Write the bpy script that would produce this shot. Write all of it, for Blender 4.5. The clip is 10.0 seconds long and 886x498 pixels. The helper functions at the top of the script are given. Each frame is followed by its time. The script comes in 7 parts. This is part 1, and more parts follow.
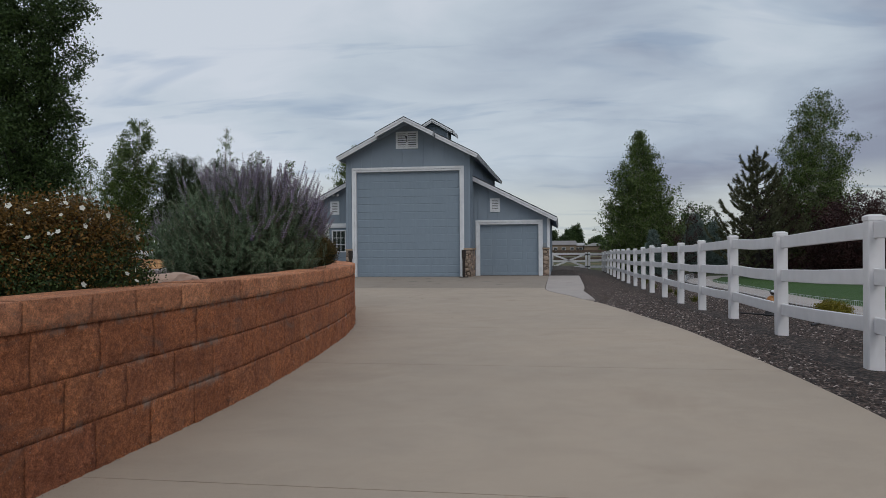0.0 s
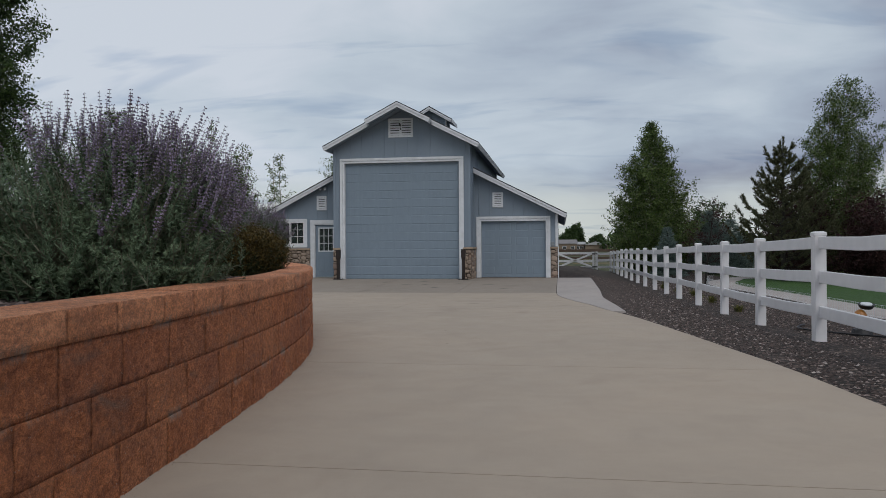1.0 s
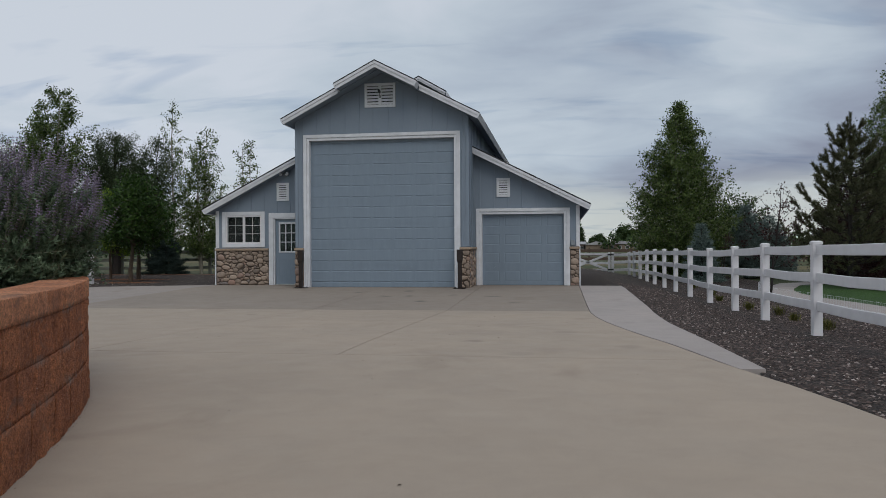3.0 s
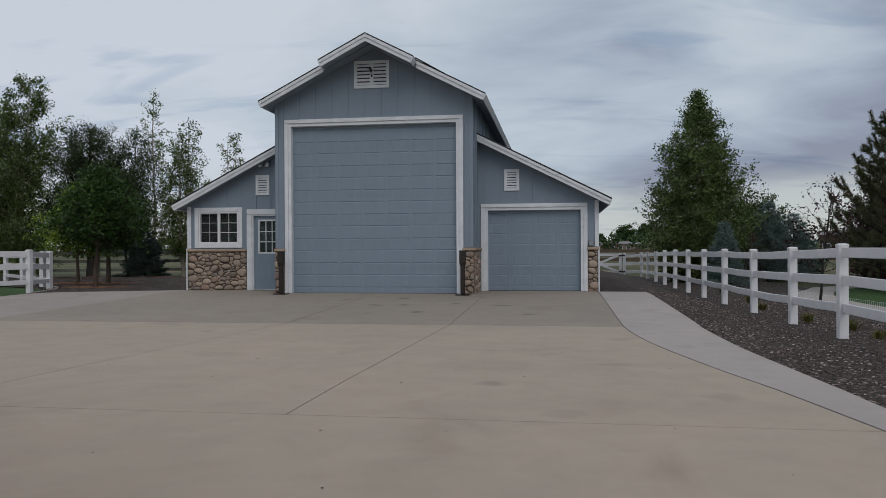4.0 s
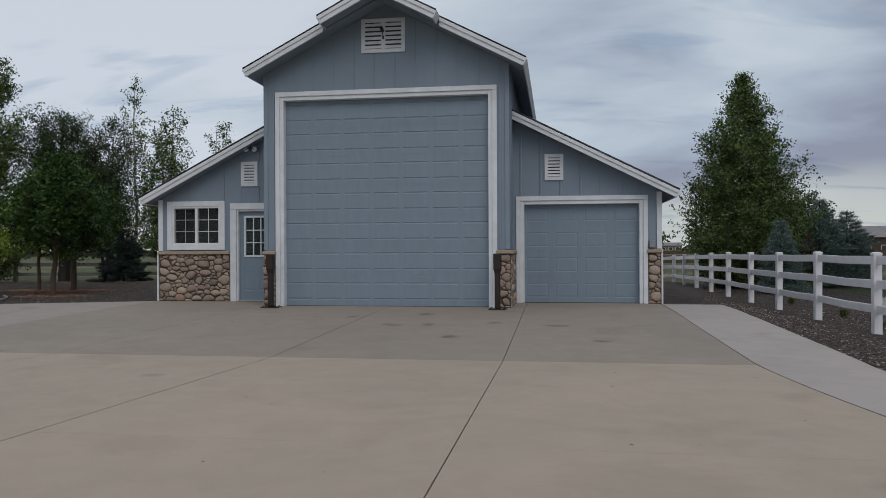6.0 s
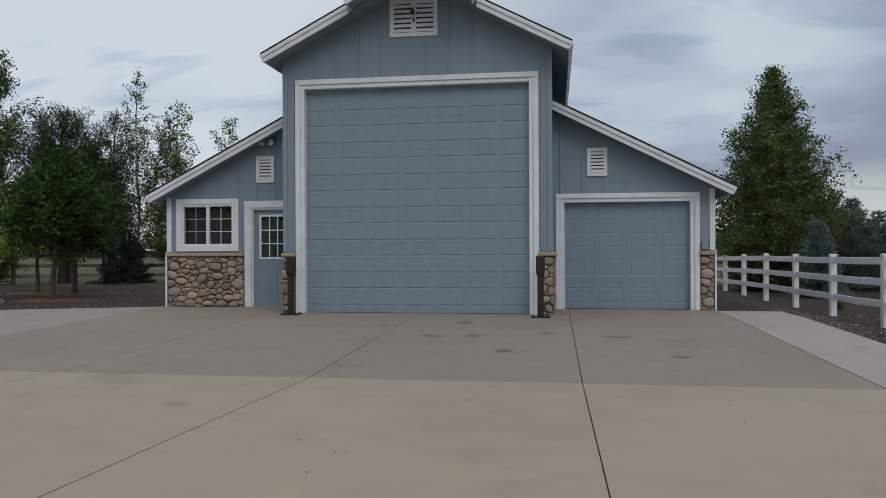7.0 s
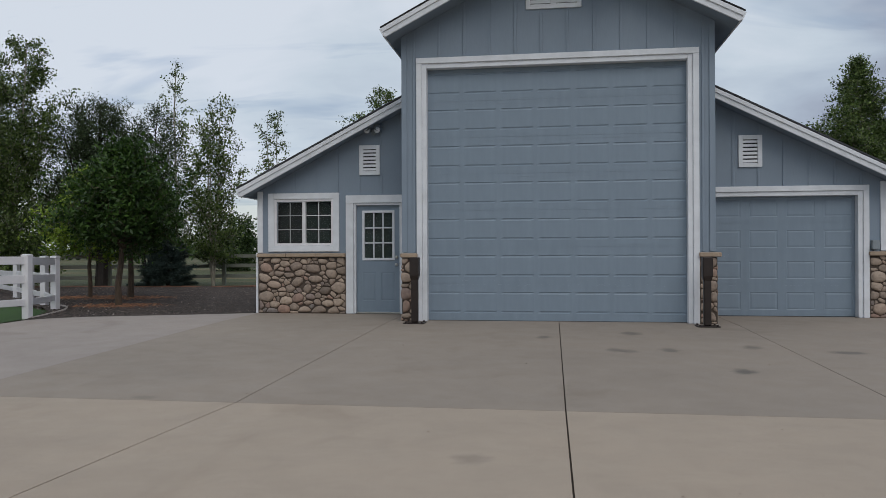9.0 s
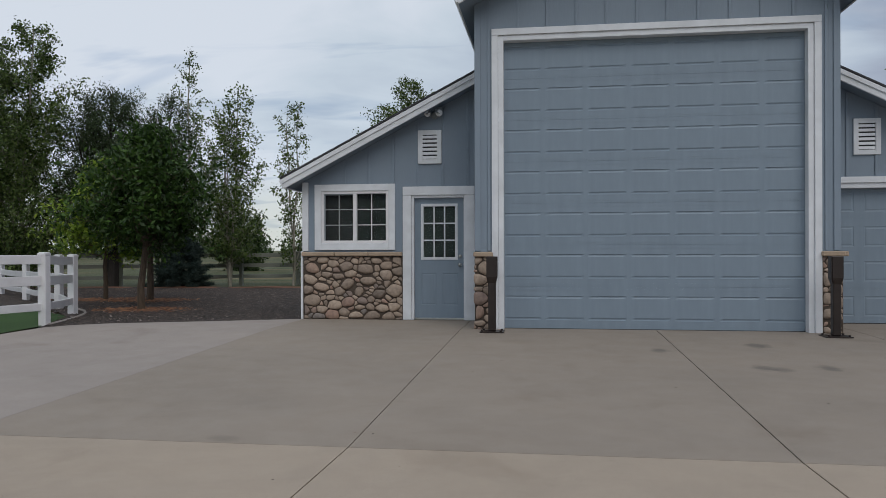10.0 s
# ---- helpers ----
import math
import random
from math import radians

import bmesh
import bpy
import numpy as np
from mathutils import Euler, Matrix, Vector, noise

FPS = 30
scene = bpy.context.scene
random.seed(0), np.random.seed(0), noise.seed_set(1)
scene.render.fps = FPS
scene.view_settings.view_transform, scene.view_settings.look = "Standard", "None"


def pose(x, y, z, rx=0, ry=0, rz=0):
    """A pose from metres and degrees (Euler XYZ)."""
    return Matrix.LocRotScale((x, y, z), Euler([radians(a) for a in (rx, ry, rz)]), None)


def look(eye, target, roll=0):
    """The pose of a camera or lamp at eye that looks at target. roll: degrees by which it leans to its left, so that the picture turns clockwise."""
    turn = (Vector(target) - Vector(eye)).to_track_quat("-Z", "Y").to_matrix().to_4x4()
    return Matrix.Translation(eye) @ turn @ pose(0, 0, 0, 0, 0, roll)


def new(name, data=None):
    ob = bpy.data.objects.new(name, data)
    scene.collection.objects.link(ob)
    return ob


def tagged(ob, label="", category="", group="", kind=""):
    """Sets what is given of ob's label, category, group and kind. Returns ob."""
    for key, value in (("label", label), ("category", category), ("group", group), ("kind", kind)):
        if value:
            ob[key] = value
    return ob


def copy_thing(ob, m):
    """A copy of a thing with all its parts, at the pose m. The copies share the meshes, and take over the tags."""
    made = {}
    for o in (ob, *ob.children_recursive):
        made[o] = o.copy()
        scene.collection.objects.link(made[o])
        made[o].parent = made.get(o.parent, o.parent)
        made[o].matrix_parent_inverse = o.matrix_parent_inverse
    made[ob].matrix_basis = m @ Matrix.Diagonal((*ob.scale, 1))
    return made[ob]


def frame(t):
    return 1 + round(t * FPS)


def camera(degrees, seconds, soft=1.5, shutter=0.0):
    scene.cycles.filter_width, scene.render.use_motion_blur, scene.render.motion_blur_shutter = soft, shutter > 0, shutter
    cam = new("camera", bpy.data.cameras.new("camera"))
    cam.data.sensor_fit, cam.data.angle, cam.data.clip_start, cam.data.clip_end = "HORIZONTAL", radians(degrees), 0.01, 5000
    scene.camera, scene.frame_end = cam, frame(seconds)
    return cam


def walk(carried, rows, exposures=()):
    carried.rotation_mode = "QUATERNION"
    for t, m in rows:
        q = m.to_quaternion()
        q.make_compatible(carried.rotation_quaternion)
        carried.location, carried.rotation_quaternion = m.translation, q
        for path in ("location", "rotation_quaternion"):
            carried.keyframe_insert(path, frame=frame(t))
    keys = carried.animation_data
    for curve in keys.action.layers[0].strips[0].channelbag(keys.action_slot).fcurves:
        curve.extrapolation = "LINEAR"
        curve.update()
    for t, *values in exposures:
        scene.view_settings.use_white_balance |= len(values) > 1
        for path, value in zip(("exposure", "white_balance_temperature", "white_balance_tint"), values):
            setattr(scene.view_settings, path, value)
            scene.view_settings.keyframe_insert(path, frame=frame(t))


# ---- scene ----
cam = camera(60.58, 10.0, 0.55)
# seconds, place in metres, turn in degrees
ROWS = [
    (0.0, 0.097, 0.0228, 1.0829, 90.048, 0.4, 8.857),
    (0.5, -0.0969, 1.3683, 1.0864, 90.021, 0.37, 8.83),
    (1.0, -0.2723, 2.8947, 1.0992, 89.958, 0.351, 8.821),
    (1.5, -0.4497, 4.4338, 1.0981, 89.931, 0.341, 8.803),
    (2.0, -0.6215, 5.8621, 1.0924, 89.943, 0.352, 8.757),
    (2.5, -0.7842, 7.2879, 1.0984, 89.951, 0.342, 8.718),
    (4.0, -1.4072, 11.3381, 1.1232, 89.949, 0.293, 8.592),
    (4.5, -1.653, 12.4151, 1.1354, 89.97, 0.272, 8.566),
    (5.0, -1.915, 13.2965, 1.1361, 90.001, 0.261, 8.548),
    (5.5, -2.2135, 14.1038, 1.1407, 90.031, 0.265, 8.52),
    (7.0, -3.4127, 16.0019, 1.1846, 90.056, 0.236, 8.372),
    (7.5, -4.0036, 16.3623, 1.1983, 90.077, 0.22, 8.307),
    (8.0, -4.6702, 16.6444, 1.2011, 90.085, 0.216, 8.27),
    (8.5, -5.3556, 16.8978, 1.1945, 90.102, 0.212, 8.241),
    (9.0, -6.0128, 17.2845, 1.1857, 90.091, 0.228, 8.204),
    (9.5, -6.6546, 17.9213, 1.1791, 90.072, 0.21, 8.138),
    (10.0, -7.4078, 18.6888, 1.1656, 90.071, 0.151, 8.09),
]
walk(cam, [(t, pose(x, y, z, rx, ry, rz)) for t, x, y, z, rx, ry, rz in ROWS],
     [(0.0, 0.0), (2.5, -0.01), (4.5, -0.04), (5.5, -0.01), (6.5, 0.04), (7.5, 0.09), (8.5, 0.14), (10.0, 0.16)])

# ---- light ----
SUN_EL, SUN_AZ = 44.0, 150.0
world = bpy.data.worlds.new("sky")
scene.world = world
world.use_nodes = True
wt = world.node_tree
wt.nodes.clear()


def wnode(kind, operation="", blend=""):
    n = wt.nodes.new(kind)
    if operation:
        n.operation = operation
    if blend:
        n.data_type, n.blend_type = "RGBA", blend
    return n


w_out = wnode("ShaderNodeOutputWorld")
w_bg = wnode("ShaderNodeBackground")
w_sky = wnode("ShaderNodeTexSky")
w_sky.sky_type, w_sky.sun_disc = "NISHITA", False
w_sky.sun_elevation, w_sky.sun_rotation = radians(SUN_EL), radians(SUN_AZ)
w_sky.altitude, w_sky.dust_density, w_sky.ozone_density = 1500.0, 2.0, 2.0
w_co = wnode("ShaderNodeTexCoord")
w_sep = wnode("ShaderNodeSeparateXYZ")
wt.links.new(w_co.outputs["Generated"], w_sep.inputs[0])
# the cloud deck is a flat sheet overhead: project the direction on it
w_z = wnode("ShaderNodeMath", operation="MAXIMUM")
w_z.inputs[1].default_value = 0.0
wt.links.new(w_sep.outputs["Z"], w_z.inputs[0])
w_za = wnode("ShaderNodeMath", operation="ADD")
w_za.inputs[1].default_value = 0.20
wt.links.new(w_z.outputs[0], w_za.inputs[0])
w_dx = wnode("ShaderNodeMath", operation="DIVIDE")
w_dy = wnode("ShaderNodeMath", operation="DIVIDE")
wt.links.new(w_sep.outputs["X"], w_dx.inputs[0])
wt.links.new(w_sep.outputs["Y"], w_dy.inputs[0])
wt.links.new(w_za.outputs[0], w_dx.inputs[1])
wt.links.new(w_za.outputs[0], w_dy.inputs[1])
w_com = wnode("ShaderNodeCombineXYZ")
wt.links.new(w_dx.outputs[0], w_com.inputs[0])
wt.links.new(w_dy.outputs[0], w_com.inputs[1])


def cloud(scale, detail, rough, turn, stretch, shift, distort=0.4):
    m = wnode("ShaderNodeMapping")
    m.inputs["Rotation"].default_value = (0, 0, radians(turn))
    m.inputs["Scale"].default_value = stretch
    m.inputs["Location"].default_value = shift
    n = wnode("ShaderNodeTexNoise")
    n.inputs["Scale"].default_value = scale
    n.inputs["Detail"].default_value = detail
    n.inputs["Roughness"].default_value = rough
    n.inputs["Distortion"].default_value = distort
    wt.links.new(w_com.outputs[0], m.inputs[0])
    wt.links.new(m.outputs[0], n.inputs["Vector"])
    return n


def wramp(source, stops):
    r = wnode("ShaderNodeValToRGB")
    while len(r.color_ramp.elements) < len(stops):
        r.color_ramp.elements.new(0.5)
    for e, (at, colour) in zip(r.color_ramp.elements, stops):
        e.position, e.color = at, (*colour, 1)
    wt.links.new(source, r.inputs[0])
    return r


def wmix(fac, a, b, blend="MIX"):
    m = wnode("ShaderNodeMix", blend=blend)
    for value, slot in ((fac, 0), (a, 6), (b, 7)):
        if isinstance(value, (int, float)):
            m.inputs[slot].default_value = value
        elif isinstance(value, tuple):
            m.inputs[slot].default_value = (*value, 1)
        else:
            wt.links.new(value, m.inputs[slot])
    return m.outputs[2]


def wmath(op, a, b):
    m = wnode("ShaderNodeMath", operation=op)
    for value, slot in ((a, 0), (b, 1)):
        if isinstance(value, (int, float)):
            m.inputs[slot].default_value = value
        else:
            wt.links.new(value, m.inputs[slot])
    return m.outputs[0]


# a broken overcast: bright on one side, a heavier bank on the other, a pale band under it
big = cloud(0.7, 4, 0.48, 10, (1.0, 1.0, 1.0), (5.3, 1.2, 0), 0.35)
small = cloud(1.9, 5, 0.55, -8, (0.8, 1.1, 1.0), (0.7, 2.3, 0), 0.5)
east = wmath("MULTIPLY", wmath("MAXIMUM", wmath("SUBTRACT", w_sep.outputs["X"], 0.22), 0.0), 2.8)
west = wmath("MULTIPLY", wmath("MINIMUM", w_sep.outputs["X"], 0.0), -0.12)
side = wmath("ADD", wmath("MULTIPLY", w_sep.outputs["X"], 1.02), wmath("ADD", east, west))
lumps = wmath("MULTIPLY", wmath("SUBTRACT", big.outputs["Fac"], 0.5), 2.4)
wisps = wmath("MULTIPLY", wmath("SUBTRACT", small.outputs["Fac"], 0.5), 1.1)
slope = wmath("MINIMUM", wmath("MAXIMUM", wmath("MULTIPLY", wmath("SUBTRACT", 0.20, w_sep.outputs["Z"]), 2.0), -0.25), 0.28)
heavy = wmath("ADD", wmath("ADD", wmath("ADD", side, lumps), slope), wmath("ADD", wisps, 0.37))
deck = wramp(heavy, [(0.0, (6.1, 6.58, 7.25)), (0.30, (5.12, 5.80, 6.5)), (0.60, (4.02, 4.65, 5.5)), (0.85, (3.15, 3.55, 4.4)), (1.0, (2.6, 2.85, 3.65))])
gap = wramp(wmath("ADD", w_z.outputs[0], wmath("MULTIPLY", lumps, 0.045)), [(0.0, (1, 1, 1)), (0.055, (0.75, 0.75, 0.75)), (0.10, (0.0, 0.0, 0.0))])
low = wmix(gap.outputs[0], deck.outputs[0], (5.7, 6.0, 5.8))
# small dark scraps of cloud drifting under the deck
scrap = cloud(2.6, 4, 0.55, 15, (0.55, 1.5, 1.0), (3.1, 7.4, 0), 0.7)
torn = wramp(scrap.outputs["Fac"], [(0.55, (1.0, 1.0, 1.0)), (0.68, (0.76, 0.81, 0.88))])
low = wmix(1.0, low, torn.outputs[0], "MULTIPLY")
w_all = wmix(0.93, w_sky.outputs[0], low)
wt.links.new(w_all, w_bg.inputs[0])
w_bg.inputs[1].default_value = 0.1
wt.links.new(w_bg.outputs[0], w_out.inputs[0])

sun = new("sun", bpy.data.lights.new("sun", "SUN"))
sun.data.energy, sun.data.angle, sun.data.color = 0.95, radians(40), (1.0, 0.96, 0.9)
sun.matrix_world = look((0, 0, 60), (math.sin(radians(SUN_AZ)) * -20, math.cos(radians(SUN_AZ)) * -20, 60 - 20 * math.tan(radians(SUN_EL))))


# ---- materials ----
class Nodes:
    """A small hand for node trees."""

    def __init__(self, name):
        self.mat = bpy.data.materials.new(name)
        self.mat.use_nodes = True
        self.t = self.mat.node_tree
        self.b = self.t.nodes["Principled BSDF"]
        self.out = self.t.nodes["Material Output"]
        self.co = self.t.nodes.new("ShaderNodeTexCoord")

    def node(self, kind, operation="", blend="", feature=""):
        n = self.t.nodes.new(kind)
        if operation:
            n.operation = operation
        if blend:
            n.data_type, n.blend_type = "RGBA", blend
        if feature:
            n.feature = feature
        return n

    def link(self, a, b):
        self.t.links.new(a, b)

    def coords(self, scale=(1, 1, 1), turn=(0, 0, 0)):
        m = self.node("ShaderNodeMapping")
        m.inputs["Scale"].default_value = scale
        m.inputs["Rotation"].default_value = turn
        self.link(self.co.outputs["Object"], m.inputs[0])
        return m.outputs[0]

    def noise(self, scale, detail=4, rough=0.55, vec=None, distort=0.0):
        n = self.node("ShaderNodeTexNoise")
        n.inputs["Scale"].default_value = scale
        n.inputs["Detail"].default_value = detail
        n.inputs["Roughness"].default_value = rough
        n.inputs["Distortion"].default_value = distort
        self.link(vec or self.co.outputs["Object"], n.inputs["Vector"])
        return n.outputs["Fac"]

    def voronoi(self, scale, feature="F1", vec=None, out="Distance"):
        n = self.node("ShaderNodeTexVoronoi", feature=feature)
        n.inputs["Scale"].default_value = scale
        self.link(vec or self.co.outputs["Object"], n.inputs["Vector"])
        return n.outputs[out]

    def ramp(self, fac, stops):
        r = self.node("ShaderNodeValToRGB")
        while len(r.color_ramp.elements) < len(stops):
            r.color_ramp.elements.new(0.5)
        for e, (at, c) in zip(r.color_ramp.elements, stops):
            e.position = at
            e.color = (*c, 1) if isinstance(c, tuple) else (c, c, c, 1)
        self.link(fac, r.inputs[0])
        return r.outputs[0]

    def mix(self, fac, a, b, blend="MIX"):
        m = self.node("ShaderNodeMix", blend=blend)
        for value, slot in ((fac, 0), (a, 6), (b, 7)):
            if isinstance(value, (int, float)):
                m.inputs[slot].default_value = value
            elif isinstance(value, tuple):
                m.inputs[slot].default_value = (*value, 1)
            else:
                self.link(value, m.inputs[slot])
        return m.outputs[2]

    def math(self, op, a, b=0.0):
        m = self.node("ShaderNodeMath", operation=op)
        for value, slot in ((a, 0), (b, 1)):
            if isinstance(value, (int, float)):
                m.inputs[slot].default_value = value
            else:
                self.link(value, m.inputs[slot])
        return m.outputs[0]

    def bump(self, height, strength, distance=0.01):
        n = self.node("ShaderNodeBump")
        n.inputs["Strength"].default_value = strength
        n.inputs["Distance"].default_value = distance
        self.link(height, n.inputs["Height"])
        self.link(n.outputs[0], self.b.inputs["Normal"])

    def island(self):
        return self.node("ShaderNodeNewGeometry").outputs["Random Per Island"]

    def object_random(self):
        return self.node("ShaderNodeObjectInfo").outputs["Random"]

    def set(self, colour=None, rough=None, metal=None, spec=None):
        for value, slot in ((colour, "Base Color"), (rough, "Roughness"), (metal, "Metallic"), (spec, "Specular IOR Level")):
            if value is None:
                continue
            if isinstance(value, tuple):
                self.b.inputs[slot].default_value = (*value, 1)
            elif isinstance(value, (int, float)):
                self.b.inputs[slot].default_value = value
            else:
                self.link(value, self.b.inputs[slot])
        return self


def scaled(c, k):
    return tuple(v * k for v in c)


def plain(name, colour, rough=0.6, metal=0.0, vary=0.12, size=3.0, grain=60.0, bump=0.15):
    n = Nodes(name)
    a = n.ramp(n.noise(size, 5), [(0.3, scaled(colour, 1 - vary)), (0.7, scaled(colour, 1 + vary))])
    n.set(n.mix(0.25, a, n.ramp(n.noise(grain, 3), [(0.3, scaled(colour, 0.75)), (0.7, scaled(colour, 1.2))])), rough, metal)
    n.bump(n.noise(grain, 3), bump, 0.003)
    return n.mat


def siding_mat():
    n = Nodes("painted_siding")
    c = (0.207, 0.257, 0.313)
    grain = n.noise(14.0, 6, 0.6, n.coords((12, 12, 0.5)))
    a = n.ramp(n.noise(1.3, 5), [(0.3, scaled(c, 0.93)), (0.7, scaled(c, 1.06))])
    n.set(n.mix(0.35, a, n.ramp(grain, [(0.3, scaled(c, 0.86)), (0.7, scaled(c, 1.1))])), 0.62)
    n.bump(grain, 0.35, 0.003)
    return n.mat


def door_mat(name, c):
    n = Nodes(name)
    streak = n.noise(3.0, 4, 0.55, n.coords((2.5, 2.5, 0.4)))
    a = n.ramp(streak, [(0.3, scaled(c, 0.93)), (0.7, scaled(c, 1.06))])
    low = n.ramp(n.noise(5.0, 5), [(0.45, (0, 0, 0)), (0.8, (0.35, 0.35, 0.35))])
    n.set(n.mix(low, a, scaled(c, 0.88)), 0.5)
    n.bump(n.noise(90.0, 3, 0.6, n.coords((1, 1, 0.15))), 0.12, 0.002)
    return n.mat


def concrete_mat(name, c, k=1.0, marks=()):
    n = Nodes(name)
    c = scaled(c, k)
    wide = n.ramp(n.noise(0.35, 5, 0.55, None, 0.5), [(0.3, scaled(c, 0.82)), (0.5, c), (0.7, (c[0] * 1.13, c[1] * 1.10, c[2] * 1.07))])
    mid = n.ramp(n.noise(2.2, 6, 0.62, None, 0.6), [(0.32, scaled(c, 0.86)), (0.55, c), (0.75, scaled(c, 1.06))])
    a = n.mix(0.5, wide, mid)
    broom = n.noise(30.0, 4, 0.6, n.coords((0.25, 3, 1)))
    a = n.mix(0.09, a, n.ramp(broom, [(0.3, scaled(c, 0.75)), (0.7, scaled(c, 1.2))]))
    speck = n.ramp(n.noise(220.0, 2, 0.5), [(0.30, (0.55, 0.55, 0.55)), (0.42, (1, 1, 1))])
    a = n.mix(0.5, a, speck, "MULTIPLY")
    stain = n.ramp(n.noise(0.8, 4, 0.55, n.coords((1.0, 0.75, 1)), 0.8), [(0.58, (1, 1, 1)), (0.76, (0.80, 0.775, 0.75))])
    a = n.mix(0.8, a, stain, "MULTIPLY")
    ragged = n.noise(7.0, 5, 0.65)
    for x, y, rx, ry, depth in marks:
        m = n.node("ShaderNodeMapping")
        m.inputs["Location"].default_value = (-x / rx, -y / ry, 0)
        m.inputs["Scale"].default_value = (1 / rx, 1 / ry, 0)
        n.link(n.co.outputs["Object"], m.inputs[0])
        d = n.node("ShaderNodeVectorMath", operation="LENGTH")
        n.link(m.outputs[0], d.inputs[0])
        f = n.ramp(n.math("ADD", d.outputs["Value"], n.math("MULTIPLY", n.math("SUBTRACT", ragged, 0.5), 1.6)), [(0.35, (depth, depth, depth)), (1.0, (0, 0, 0))])
        a = n.mix(f, a, (0.085, 0.078, 0.07))
    n.set(a, n.ramp(n.noise(3.0, 4), [(0.3, 0.72), (0.7, 0.9)]))
    n.bump(n.noise(160.0, 4, 0.65), 0.25, 0.003)
    return n.mat


def block_mat(name, c, k=1.0, contrast=1.0):
    n = Nodes(name)
    c = scaled(c, k)
    rnd = n.object_random()
    base = n.ramp(rnd, [(0.0, scaled(c, 0.86)), (0.4, c), (0.7, (c[0] * 1.05, c[1] * 1.12, c[2] * 1.18)), (1.0, (c[0] * 0.9, c[1] * 0.88, c[2] * 0.95))])
    blot = n.noise(34.0, 8, 0.72, n.coords((1, 1, 1.3)), 0.3)
    a = n.mix(0.9 * contrast, base, n.ramp(blot, [(0.34, (0.50, 0.44, 0.42)), (0.5, (0.98, 0.95, 0.93)), (0.66, (1.40, 1.48, 1.5))]), "MULTIPLY")
    a = n.mix(0.8 * contrast, a, n.ramp(n.noise(4.5, 5, 0.6, None, 0.5), [(0.34, (0.72, 0.70, 0.74)), (0.66, (1.22, 1.25, 1.22))]), "MULTIPLY")
    fine = n.noise(130.0, 6, 0.75, None, 0.0)
    a = n.mix(0.85 * contrast, a, n.ramp(fine, [(0.34, (0.45, 0.42, 0.42)), (0.5, (1.0, 1.0, 1.0)), (0.66, (1.5, 1.6, 1.6))]), "MULTIPLY")
    fleck = n.ramp(n.voronoi(62.0), [(0.08, (1, 1, 1)), (0.20, (0, 0, 0))])
    pale = n.mix(n.math("MULTIPLY", fleck, n.ramp(n.noise(30, 2), [(0.52, 0.0), (0.62, 0.95)])), a, (0.62, 0.47, 0.37))
    lime = n.ramp(n.noise(2.6, 6, 0.68, n.coords((1, 1, 2.6)), 0.6), [(0.56, (0, 0, 0)), (0.78, (0.75, 0.75, 0.75))])
    body = n.mix(lime, pale, (0.22, 0.155, 0.12))
    # lime washed out of the bed joints, in ragged stretches
    sep = n.node("ShaderNodeSeparateXYZ")
    n.link(n.co.outputs["Object"], sep.inputs[0])
    ragged = n.ramp(n.noise(3.2, 6, 0.75, n.coords((1, 1, 0.5)), 0.4), [(0.53, 0.0), (0.64, 0.85)])
    for z in (0.366, 0.576, 0.786):
        off = n.math("ABSOLUTE", n.math("SUBTRACT", sep.outputs["Z"], z))
        near = n.ramp(n.math("ADD", off, n.math("MULTIPLY", n.math("SUBTRACT", fine, 0.5), 0.05)), [(0.004, 1.0), (0.036, 0.0)])
        body = n.mix(n.math("MULTIPLY", near, ragged), body, (0.40, 0.335, 0.275))
    n.set(body, 0.92)
    n.bump(n.mix(0.6, fine, blot), 1.0, 0.05)
    return n.mat


def stone_mat():
    n = Nodes("river_stone")
    rnd = n.object_random()
    base = n.ramp(rnd, [(0.0, (0.19, 0.155, 0.13)), (0.22, (0.36, 0.285, 0.225)), (0.45, (0.27, 0.215, 0.175)), (0.70, (0.43, 0.345, 0.275)), (0.86, (0.32, 0.215, 0.17)), (1.0, (0.20, 0.190, 0.182))])
    mott = n.ramp(n.noise(18.0, 6, 0.65), [(0.3, (0.62, 0.6, 0.58)), (0.7, (1.2, 1.18, 1.15))])
    n.set(n.mix(0.8, base, mott, "MULTIPLY"), 0.8)
    n.bump(n.noise(45.0, 5, 0.6), 0.4, 0.006)
    return n.mat


def leaf_mat(name, dark, light, rough=0.55, clear=0.25):
    n = Nodes(name)
    a = n.ramp(n.island(), [(0.0, dark), (0.6, tuple((p + q) / 2 for p, q in zip(dark, light))), (1.0, light)])
    wide = n.ramp(n.noise(1.1, 3), [(0.3, (0.75, 0.78, 0.75)), (0.7, (1.2, 1.18, 1.1))])
    a = n.mix(0.7, a, wide, "MULTIPLY")
    n.set(a, rough, spec=0.22)
    tr = n.node("ShaderNodeBsdfTranslucent")
    n.link(a, tr.inputs[0])
    mx = n.node("ShaderNodeMixShader")
    mx.inputs[0].default_value = clear * 0.55
    n.link(n.b.outputs[0], mx.inputs[1])
    n.link(tr.outputs[0], mx.inputs[2])
    n.link(mx.outputs[0], n.out.inputs["Surface"])
    return n.mat


def bark_mat(name, c, scale=9.0):
    n = Nodes(name)
    a = n.noise(scale, 6, 0.65, n.coords((3, 3, 0.6)))
    n.set(n.ramp(a, [(0.3, scaled(c, 0.5)), (0.55, c), (0.75, scaled(c, 1.35))]), 0.9)
    n.bump(a, 0.6, 0.01)
    return n.mat


